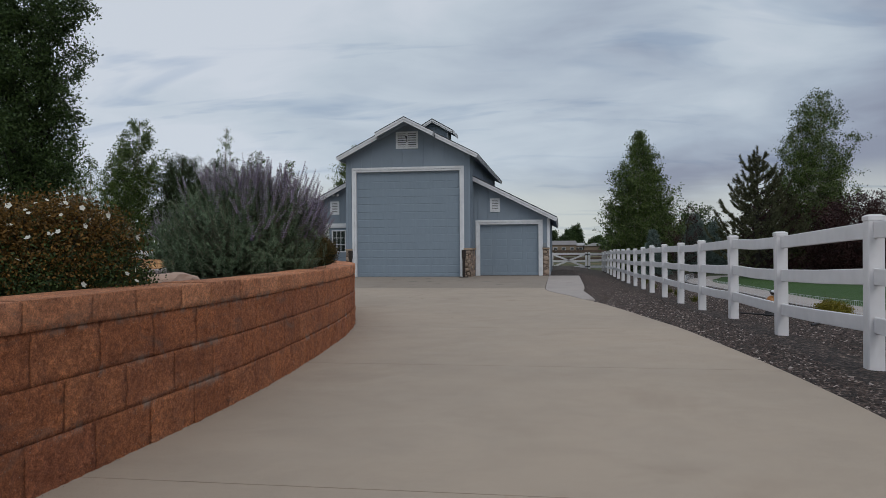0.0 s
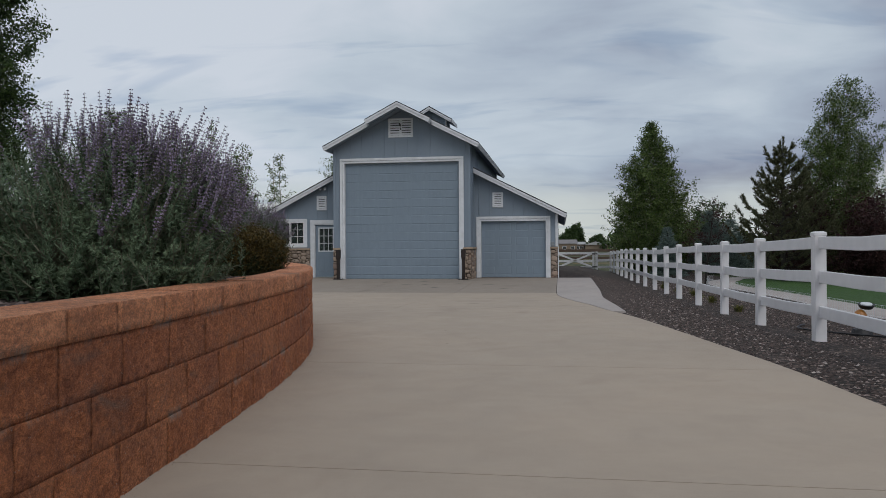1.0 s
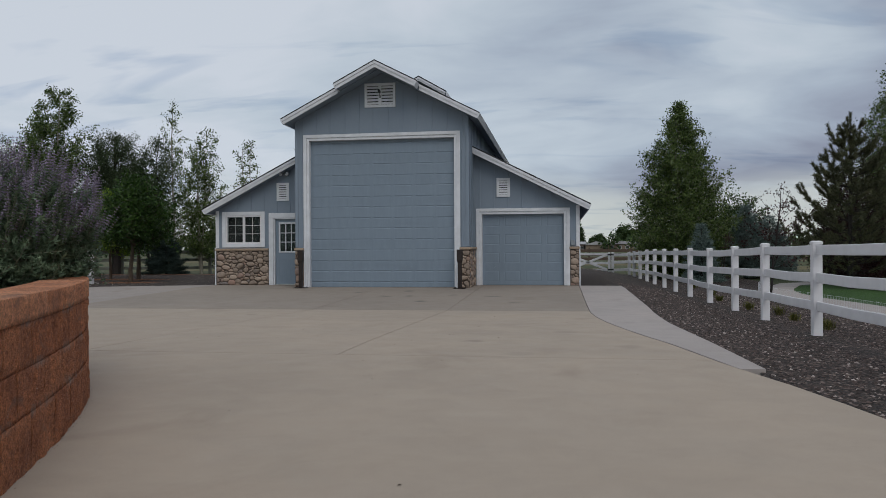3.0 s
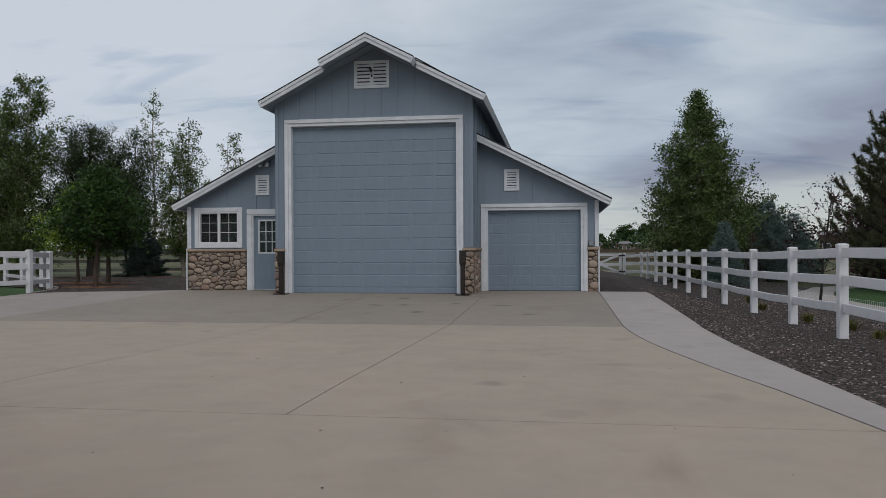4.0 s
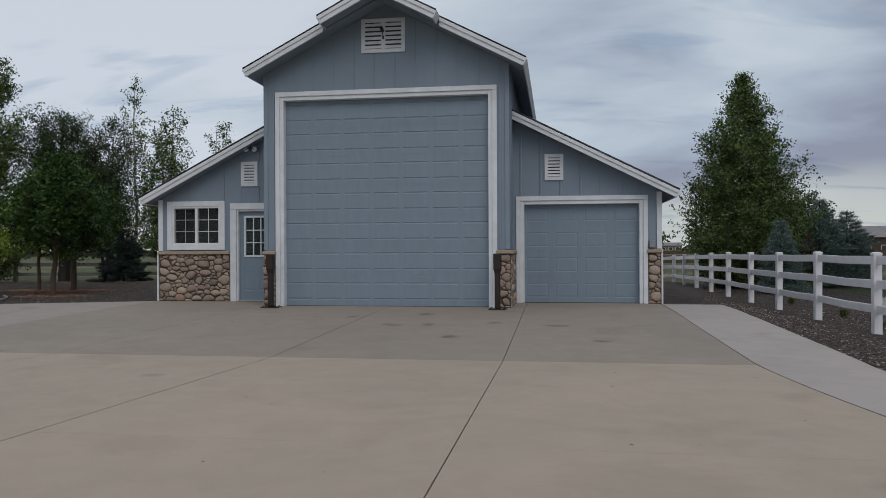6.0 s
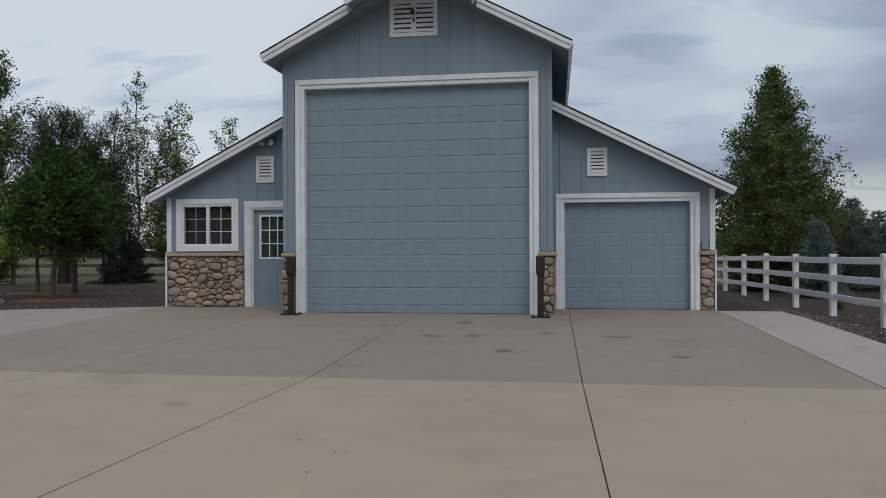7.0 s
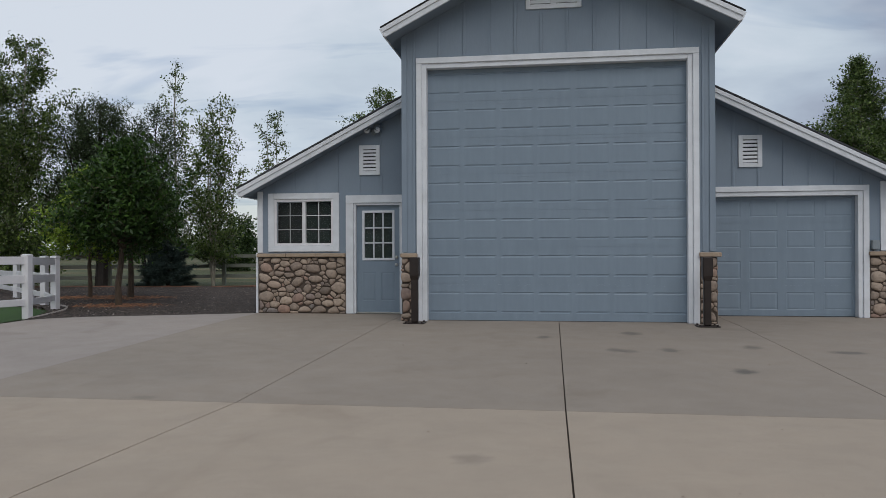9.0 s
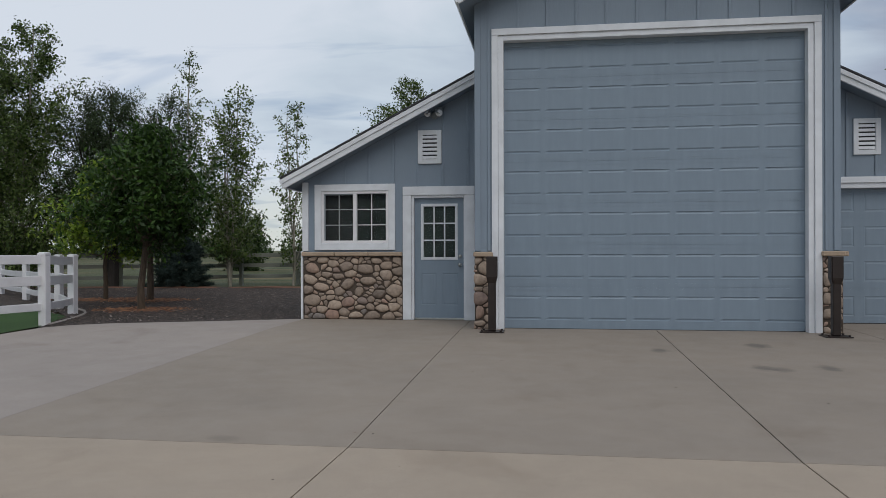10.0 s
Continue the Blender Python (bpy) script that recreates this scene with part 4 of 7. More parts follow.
def eave_board(tip, slope, y0, y1, parent, deep=0.17, label="white eave board"):
    """The board along the lower edge of a roof slope, leaning with it."""
    k = 1 / math.hypot(1, slope)
    out = -1 if slope > 0 else 1
    a, b = dropped(tip, slope, 0.012, True), dropped(tip, slope, deep, True)
    c, d = ((p[0] + out * 0.024 * k, p[1] + out * 0.024 * k * slope) for p in (b, a))
    part("fascia", prism([a, b, c, d] if slope < 0 else [d, c, b, a], y0, y1, 0.003), WHITE, parent, label)


ML, MR = (CX - MAIN_HALF, main_top(CX - MAIN_HALF)), (CX + MAIN_HALF, main_top(CX + MAIN_HALF))
HOOD = 1.165
HL, HR = (CX - HOOD, main_top(CX - HOOD)), (CX + HOOD, main_top(CX + HOOD))
RAKE_Y, HOOD_Y = 29.36, 28.96
main_line = [ML, (CX, MAIN_APEX), MR]
main_roof = roof_strip("roof", main_line, 0.022, RAKE_Y - 0.025, BY1 + 0.4, SHINGLE, building, 0.020, "dark asphalt shingles")
soffit_strip(main_line, 0.157, RAKE_Y + 0.037, BY1 + 0.36, main_roof)
roof_strip("roof", [HL, (CX, MAIN_APEX), HR], 0.022, HOOD_Y - 0.025, RAKE_Y - 0.026, SHINGLE, building, 0.020, "dark asphalt shingles on the hood")
soffit_strip([HL, (CX, MAIN_APEX), HR], 0.15, HOOD_Y + 0.037, RAKE_Y - 0.028, main_roof)
rake([HL, (CX, MAIN_APEX)], HOOD_Y, main_roof)
rake([(CX, MAIN_APEX), HR], HOOD_Y, main_roof)
rake([ML, HL], RAKE_Y, main_roof)
rake([HR, MR], RAKE_Y, main_roof)
for sx, tip, hood in ((1, MR, HR), (-1, ML, HL)):
    eave_board(tip, -sx * MAIN_SLOPE, RAKE_Y - 0.02, BY1 + 0.38, main_roof)
    eave_board(hood, -sx * MAIN_SLOPE, HOOD_Y - 0.02, RAKE_Y - 0.024, main_roof, 0.185, "white hood return")
WING_Y = 30.81
for line, side in (([(-11.87, left_top(-11.87)), (BX0, left_top(BX0))], -1), ([(BX1, right_top(BX1)), (-0.05, right_top(-0.05))], 1)):
    wing = roof_strip("roof", line, 0.030, WING_Y - 0.025, BY1 + 0.3, SHINGLE, building, 0.030, "dark asphalt shingles")
    soffit_strip(line, 0.157, WING_Y + 0.037, BY1 + 0.26, wing)
    rake(line, WING_Y, wing)
    eave_board(line[0] if side < 0 else line[1], -side * 0.51, WING_Y - 0.02, BY1 + 0.28, wing)


def build_cupola():
    cupola = part("cupola", boxes((CX - 0.72, 35.95, 5.7, CX + 0.72, 36.95, 6.86), bevel=0.01), SIDING, building, "blue-grey roof cupola with its own gable")
    part("gable", prism([(CX - 0.72, 6.80), (CX + 0.72, 6.80), (CX + 0.2, 7.15), (CX, 7.22), (CX - 0.2, 7.15)], 35.951, 36.95), SIDING, cupola)
    line = [(CX - 1.0, 6.72), (CX, 7.30), (CX + 1.0, 6.72)]
    roof_strip("roof", line, 0.035, 35.58, 37.2, SHINGLE, cupola, 0.035)
    roof_strip("soffit", line, 0.12, 35.637, 37.16, SIDING, cupola)
    rake(line, 35.6, cupola, 0.15)
    part("fascia", boxes((CX + 1.0, 35.58, 6.57, CX + 1.03, 37.18, 6.71)), WHITE, cupola)
    for x in (-0.7, 0.66):
        part("corner_board", boxes((CX + x, 35.93, 6.0, CX + x + 0.06, 35.99, 6.80)), WHITE, cupola)
    for k in range(3):
        part("batten", boxes((CX - 0.38 + 0.36 * k, 35.93, 6.1, CX - 0.34 + 0.36 * k, 35.95, 6.95)), SIDING, cupola)


build_cupola()


def casing(x0, x1, z1, y, parent, w=0.165, z0=0.0, jamb=0.14, stop=0.056):
    """White trim boards round an opening, a recessed stop inside them, and deep jambs."""
    part("trim", boxes((x0 - w, y - 0.034, z0, x0 - stop, y, z1 + stop - 0.002), bevel=0.004), WHITE, parent)
    part("trim", boxes((x1 + stop, y - 0.034, z0, x1 + w, y, z1 + stop - 0.002), bevel=0.004), WHITE, parent)
    part("trim", boxes((x0 - w, y - 0.036, z1 + stop, x1 + w, y, z1 + w), bevel=0.004), WHITE, parent)
    part("jamb", boxes((x0 - stop + 0.001, y - 0.008, z0, x0 + 0.022, y + jamb, z1 + stop - 0.003), bevel=0.003), WHITE, parent)
    part("jamb", boxes((x1 - 0.022, y - 0.008, z0, x1 + stop - 0.001, y + jamb, z1 + stop - 0.003), bevel=0.003), WHITE, parent)
    part("jamb", boxes((x0 + 0.023, y - 0.008, z1 - 0.022, x1 - 0.023, y + jamb, z1 + stop - 0.001), bevel=0.003), WHITE, parent)


casing(BIG[0], BIG[1], BIG[3], BY0, building, 0.15)
casing(SMALL[0], SMALL[1], SMALL[3], WY, building, 0.15)
casing(MAN[0], MAN[1], MAN[3], WY, building, 0.165, stop=0.020)
for x in (LX0, RX1):
    s = 1 if x < CX else -1
    part("corner_board", boxes((min(x - s * 0.02, x + s * 0.085), WY - 0.03, 1.15, max(x - s * 0.02, x + s * 0.085), WY - 0.001, (left_top(x) if s > 0 else right_top(x)) - 0.17), bevel=0.004), WHITE, building)
    part("corner_bead", boxes((min(x - s * 0.035, x), WY - 0.07, -0.01, max(x - s * 0.035, x), WY - 0.03, 1.15), bevel=0.004), WHITE, building)
for x, s in ((BX0, 1), (BX1, -1)):
    part("corner_board", boxes((min(x - s * 0.02, x + s * 0.07), BY0 - 0.022, 1.15, max(x - s * 0.02, x + s * 0.07), BY0 - 0.001, main_top(x - s * 0.02) - 0.165), bevel=0.004), SIDING, building)


# ---- overhead doors ----
def dish(w, h, sharp=0.0):
    """A pressed panel: grooves along the edge, and the middle level with the sheet."""
    bm = bmesh.new()
    if sharp:
        rings = []
        for inset, y in ((0, 0), (0.010, 0.0055), (0.019, 0.0055), (0.040, 0.001)):
            x, z = w / 2 - inset, h / 2 - inset
            rings.append([bm.verts.new(c) for c in ((-x, y, -z), (x, y, -z), (x, y, z), (-x, y, z))])
        for a, b in zip(rings, rings[1:]):
            for k in range(4):
                bm.faces.new((a[k], a[(k + 1) % 4], b[(k + 1) % 4], b[k]))
        bm.faces.new(rings[-1])
        return bm
    xs = [(-w / 2, 0.0), (-w / 2 + 0.05, 1.0), (w / 2 - 0.05, 1.0), (w / 2, 0.0)]
    zs = [(-h / 2, 0), (-h / 2 + 0.009, 0.011), (-h / 2 + 0.022, 0.011), (-h / 2 + 0.040, 0.001), (h / 2 - 0.040, 0.001), (h / 2 - 0.022, 0.010), (h / 2 - 0.009, 0.010), (h / 2, 0)]
    rows = [[bm.verts.new((x, y * k, z)) for x, k in xs] for z, y in zs]
    for a, b in zip(rows, rows[1:]):
        for k in range(3):
            bm.faces.new((a[k], a[k + 1], b[k + 1], b[k]))
    return bm


def build_overhead_door(name, x0, x1, y, tall, rows, cols, pw, ph, low, label, sharp=0.0):
    door = root(name, ((x0 + x1) / 2, y, 0.0), label, "garage door", kind="structure")
    pitch, step = (x1 - x0) / cols, tall / rows
    proto = part("panel", dish(pw, ph, sharp), DOORGREY)
    me = proto.data
    bpy.data.objects.remove(proto)
    for r in range(rows):
        z0, z1 = r * step + 0.004, (r + 1) * step
        pz0 = z0 + low
        pz1 = pz0 + ph
        bm = bmesh.new()
        box(bm, x0, y, z0 + 0.004, x1, y + 0.04, pz0)
        box(bm, x0, y, pz1, x1, y + 0.04, z1 - 0.006)
        box(bm, x0, y + 0.003, z1 - 0.006, x1, y + 0.04, z1 + (0.0085 if r < rows - 1 else 0.004))
        for c in range(cols + 1):
            a = x0 if c == 0 else x0 + pitch * (c - 0.5) + pw / 2
            b = x1 if c == cols else x0 + pitch * (c + 0.5) - pw / 2
            box(bm, a, y, pz0, b, y + 0.04, pz1)
        # a shallow pressed line along the section, as on the real sheet
        box(bm, x0, y - 0.0014, z1 - 0.050, x1, y - 0.0002, z1 - 0.026)
        box(bm, x0, y - 0.0014, z0 + 0.034, x1, y - 0.0002, z0 + 0.056)
        section = part("section", bm, DOORGREY, door)
        for c in range(cols):
            share("panel", me, section, pose(x0 + pitch * (c + 0.5), y, (pz0 + pz1) / 2))
    part("bottom_seal", boxes((x0, y - 0.004, -0.002, x1, y + 0.03, 0.0075)), DARK, door, "black rubber bottom seal")
    return door


build_overhead_door("door_1", BIG[0] - 0.02, BIG[1] + 0.02, BY0 + 0.145, 4.30, 7, 7, 0.555, 0.355, 0.125, "tall blue-grey sectional garage door with pressed panels, closed")
build_overhead_door("door_2", SMALL[0] - 0.02, SMALL[1] + 0.02, WY + 0.145, 2.18, 4, 4, 0.475, 0.31, 0.11, "small blue-grey sectional garage door with pressed panels, closed", 1.0)


def build_man_door():
    x0, x1, z1, y = MAN[0] + 0.024, MAN[1] - 0.024, MAN[3] - 0.025, WY + 0.07
    door = root("door_3", ((x0 + x1) / 2, y, 0.0), "blue-grey entry door with nine-pane window and lower panels, closed", "door", kind="structure")
    gx0, gx1, gz0, gz1 = x0 + 0.105, x1 - 0.105, 1.0, 1.94
    bm = boxes((x0, y, 0.03, gx0, y + 0.045, z1), (gx1, y, 0.03, x1, y + 0.045, z1), (gx0, y, gz1, gx1, y + 0.045, z1))
    box(bm, gx0, y, 0.78, gx1, y + 0.045, gz0)
    box(bm, gx0, y, 0.03, gx1, y + 0.045, 0.24)
    mid = (gx0 + gx1) / 2
    pw = (gx1 - gx0) / 2 - 0.05
    box(bm, mid - 0.05, y, 0.24, mid + 0.05, y + 0.045, 0.78)
    part("leaf", bm, DOORGREY, door)
    for c in (-1, 1):
        d = dish(pw, 0.54, 1.0)
        for v in d.verts:
            v.co += Vector((mid + c * (0.05 + pw / 2), y, 0.51))
        part("panel", d, DOORGREY, door)
    part("lite_frame", boxes((gx0, y - 0.016, gz0, gx0 + 0.045, y + 0.03, gz1), (gx1 - 0.045, y - 0.016, gz0, gx1, y + 0.03, gz1), (gx0 + 0.045, y - 0.016, gz0, gx1 - 0.045, y + 0.03, gz0 + 0.045), (gx0 + 0.045, y - 0.016, gz1 - 0.045, gx1 - 0.045, y + 0.03, gz1), bevel=0.004), WHITE, door, "white window surround")
    a0, a1, c0, c1 = gx0 + 0.045, gx1 - 0.045, gz0 + 0.045, gz1 - 0.045
    for k in (1, 2):
        x = a0 + (a1 - a0) * k / 3
        z = c0 + (c1 - c0) * k / 3
        part("muntin", boxes((x - 0.011, y - 0.008, c0, x + 0.011, y + 0.012, c1)), WHITE, door)
        part("muntin", boxes((a0, y - 0.009, z - 0.011, a1, y + 0.013, z + 0.011)), WHITE, door)
    pane = part("pane", boxes((a0 - 0.004, y + 0.014, c0 - 0.004, a1 + 0.004, y + 0.020, c1 + 0.004)), GLASS, door)
    pane.visible_shadow = False
    part("blind", boxes((a0 - 0.02, y + 0.05, c0 - 0.02, a1 + 0.02, y + 0.055, c1 + 0.02)), SHADE, door, "grey-green blind behind the glass")
    for z in (0.92, 1.06):
        bm = bmesh.new()
        bmesh.ops.create_uvsphere(bm, u_segments=12, v_segments=8, radius=0.032 if z < 1 else 0.026, matrix=pose(x1 - 0.065, y - (0.045 if z < 1 else 0.02), z) @ Matrix.Diagonal((1, 0.8, 1, 1)))
        bmesh.ops.create_cone(bm, segments=12, radius1=0.03, radius2=0.03, depth=0.02, cap_ends=True, matrix=pose(x1 - 0.065, y - 0.008, z, 90))
        part("knob" if z < 1 else "deadbolt", bm, CHROME, door, "brushed metal", True)
    part("threshold", boxes((x0, y - 0.05, 0.0, x1, y + 0.06, 0.028), bevel=0.006), CHROME, door, "metal threshold")


build_man_door()


def build_window():
    x0, x1, z0, z1 = WIN
    win = root("window_1", ((x0 + x1) / 2, WY, z0), "white sliding window with grid bars and insect screen", "window", kind="structure")
    w = 0.115
    y = WY
    part("trim", boxes((x0 - w, y - 0.032, z0 - w, x0 - 0.001, y, z1 + w), bevel=0.004), WHITE, win)
    part("trim", boxes((x1 + 0.001, y - 0.032, z0 - w, x1 + w, y, z1 + w), bevel=0.004), WHITE, win)
    part("trim", boxes((x0, y - 0.031, z1 + 0.001, x1, y, z1 + w), bevel=0.004), WHITE, win)
    part("window_sill", boxes((x0, y - 0.040, z0 - w, x1, y, z0 - 0.001), bevel=0.004), WHITE, win)
    f = 0.045
    part("window_frame", boxes((x0, y - 0.012, z0, x0 + f, y + 0.09, z1), (x1 - f, y - 0.012, z0, x1, y + 0.09, z1), (x0 + f, y - 0.012, z0, x1 - f, y + 0.09, z0 + f), (x0 + f, y - 0.012, z1 - f, x1 - f, y + 0.09, z1), bevel=0.003), VINYL, win)
    mid = (x0 + x1) / 2
    part("mullion", boxes((mid - 0.032, y - 0.006, z0 + f, mid + 0.032, y + 0.08, z1 - f), bevel=0.003), VINYL, win)
    for k, (a, b) in enumerate(((x0 + f, mid - 0.032), (mid + 0.032, x1 - f))):
        yy = y + 0.045 - 0.012 * k
        pane = part("pane", boxes((a, yy, z0 + f, b, yy + 0.006, z1 - f)), GLASS, win)
        pane.visible_shadow = False
        part("muntin", boxes(((a + b) / 2 - 0.007, yy - 0.006, z0 + f, (a + b) / 2 + 0.007, yy - 0.001, z1 - f)), MUNTIN if k == 0 else VINYL, win)
        for q in (1, 2):
            z = z0 + f + (z1 - z0 - 2 * f) * q / 3
            part("muntin", boxes((a, yy - 0.008, z - 0.007, b, yy - 0.002, z + 0.007)), MUNTIN if k == 0 else VINYL, win)
    part("blind", boxes((mid + 0.02, y + 0.11, z0, x1, y + 0.115, z1)), BLIND, win, "grey-green blind half drawn")
    # added dark sheet stands in for the unlit room behind the left pane
    part("dark_backing", boxes((x0, y + 0.14, z0, mid + 0.02, y + 0.145, z1)), DARK, win, "dark sheet added for the unlit room behind the pane")
    part("screen_frame", boxes((x0 + f, y + 0.016, z0 + f, x0 + f + 0.02, y + 0.024, z1 - f), (x0 + f, y + 0.016, z1 - f - 0.02, mid - 0.032, y + 0.024, z1 - f)), GREYBOX, win, "grey insect screen frame")


build_window()


# ---- gable vents and fixtures ----
def build_vent(x0, x1, z0, z1, y, columns, slats):
    vent = root("gable_vent", ((x0 + x1) / 2, y, z0), "white louvred gable vent on the siding", "vent", "gable vents")
    f = 0.075
    part("frame", boxes((x0, y - 0.035, z0, x0 + f, y - 0.001, z1), (x1 - f, y - 0.035, z0, x1, y - 0.001, z1), (x0 + f, y - 0.035, z0, x1 - f, y - 0.001, z0 + f), (x0 + f, y - 0.035, z1 - f, x1 - f, y - 0.001, z1), bevel=0.004), WHITE, vent)
    part("backing", boxes((x0 + f, y - 0.006, z0 + f, x1 - f, y - 0.002, z1 - f)), DARK, vent, "dark mesh behind the louvres")
    span = (x1 - x0 - 2 * f) / columns
    for c in range(1, columns):
        x = x0 + f + span * c
        part("frame", boxes((x - 0.045, y - 0.033, z0 + f, x + 0.045, y - 0.002, z1 - f), bevel=0.003), WHITE, vent)
    pitch = (z1 - z0 - 2 * f) / slats
    for c in range(columns):
        a = x0 + f + span * c + (0.046 if c else 0)
        b = x0 + f + span * (c + 1) - (0.046 if c < columns - 1 else 0)
        for k in range(slats):
            z = z0 + f + pitch * (k + 0.5)
            part("slat", prism_x(a, b, [(y - 0.030, z - pitch * 0.34), (y - 0.024, z - pitch * 0.40), (y - 0.006, z + pitch * 0.22), (y - 0.012, z + pitch * 0.30)]), WHITE, vent)
    return vent


def prism_x(x0, x1, points):
    bm = bmesh.new()
    a = [bm.verts.new((x0, y, z)) for y, z in points]
    b = [bm.verts.new((x1, y, z)) for y, z in points]
    bm.faces.new(a)
    bm.faces.new(b[::-1])
    for i in range(len(points)):
        j = (i + 1) % len(points)
        bm.faces.new((a[i], b[i], b[j], a[j]))
    bmesh.ops.recalc_face_normals(bm, faces=bm.faces[:])
    return bm


build_vent(-6.43, -5.528, 5.135, 5.822, BY0, 2, 6)
build_vent(-9.598, -9.203, 2.602, 3.16, WY, 1, 6)
build_vent(-2.781, -2.384, 2.617, 3.176, WY, 1, 6)


def build_fixtures():
    cam_box = root("security_camera", (-5.985, BY0 - 0.04, 5.52), "small dark security camera on the gable vent", "camera")
    bm = bmesh.new()
    bmesh.ops.create_cone(bm, segments=14, radius1=0.036, radius2=0.032, depth=0.12, cap_ends=True, matrix=pose(-5.985, BY0 - 0.11, 5.58, 70))
    part("body", bm, DARK, cam_box)
    part("bracket", boxes((-5.985, BY0 - 0.09, 5.44, -5.98, BY0 - 0.035, 5.56), (-5.99, BY0 - 0.047, 5.40, -5.955, BY0 - 0.035, 5.47), bevel=0.004), DARK, cam_box)
    lamp = root("flood_light", (-9.32, WY - 0.02, 3.42), "twin-head grey outdoor flood light under the eave", "light")
    bm = bmesh.new()
    bmesh.ops.create_cone(bm, segments=16, radius1=0.055, radius2=0.055, depth=0.03, cap_ends=True, matrix=pose(-9.32, WY - 0.016, 3.40, 90))
    part("mount", bm, GREYBOX, lamp)
    for s in (-1, 1):
        bm = bmesh.new()
        bmesh.ops.create_cone(bm, segments=16, radius1=0.035, radius2=0.065, depth=0.14, cap_ends=True, matrix=pose(-9.32 + s * 0.085, WY - 0.10, 3.44, 68, 0, s * 14))
        part("head", bm, GREYBOX, lamp)
        bm = bmesh.new()
        bmesh.ops.create_uvsphere(bm, u_segments=14, v_segments=8, radius=0.058, matrix=pose(-9.32 + s * 0.098, WY - 0.155, 3.42) @ Matrix.Diagonal((1, 0.5, 1, 1)))
        part("lens", bm, WHITE, lamp, "pale frosted lens", True)
    meter = root("electrical_box", (-0.56, WY - 0.06, 1.22), "small grey electrical box on the wall", "box")
    part("body", boxes((-0.62, WY - 0.10, 1.17, -0.50, WY - 0.001, 1.33), bevel=0.01), GREYBOX, meter)
    part("conduit", boxes((-0.575, WY - 0.05, 1.08, -0.545, WY - 0.02, 1.17)), GREYBOX, meter)


build_fixtures()


def build_bollard():
    b = root("bollard", (0, 0, 0), "dark brown steel bollard guarding the door corner", "bollard", "bollards at the tall door")
    part("base_plate", boxes((-0.17, -0.15, 0.0, 0.17, 0.15, 0.014), bevel=0.003), BROWNSTEEL, b)
    part("post", boxes((-0.054, -0.054, 0.012, 0.054, 0.054, 0.78), bevel=0.016), BROWNSTEEL, b)
    bm = bmesh.new()
    rings = []
    for r, z in ((0.055, 0.70), (0.076, 0.78), (0.076, 1.06), (0.070, 1.072)):
        rings.append([bm.verts.new((sx * r, sy * r, z)) for sx, sy in ((-1, -1), (1, -1), (1, 1), (-1, 1))])
    for p, q in zip(rings, rings[1:]):
        for k in range(4):
            bm.faces.new((p[k], p[(k + 1) % 4], q[(k + 1) % 4], q[k]))
    bm.faces.new(rings[0][::-1])
    bm.faces.new(rings[-1])
    bmesh.ops.bevel(bm, geom=[e for e in bm.edges if abs(e.verts[0].co.z - e.verts[1].co.z) > 0.03], offset=0.012, segments=2, affect="EDGES")
    part("head", bm, BROWNSTEEL, b)
    for sx in (-1, 1):
        for sy in (-1, 1):
            bm = bmesh.new()
            bmesh.ops.create_cone(bm, segments=6, radius1=0.016, radius2=0.016, depth=0.022, cap_ends=True, matrix=pose(sx * 0.13, sy * 0.115, 0.024))
            part("bolt", bm, BROWNSTEEL, b)
    b.location = (-8.235, 29.46, drive_top(29.46) + 0.002)
    copy_thing(b, pose(-3.66, 29.40, drive_top(29.40) + 0.002))


build_bollard()


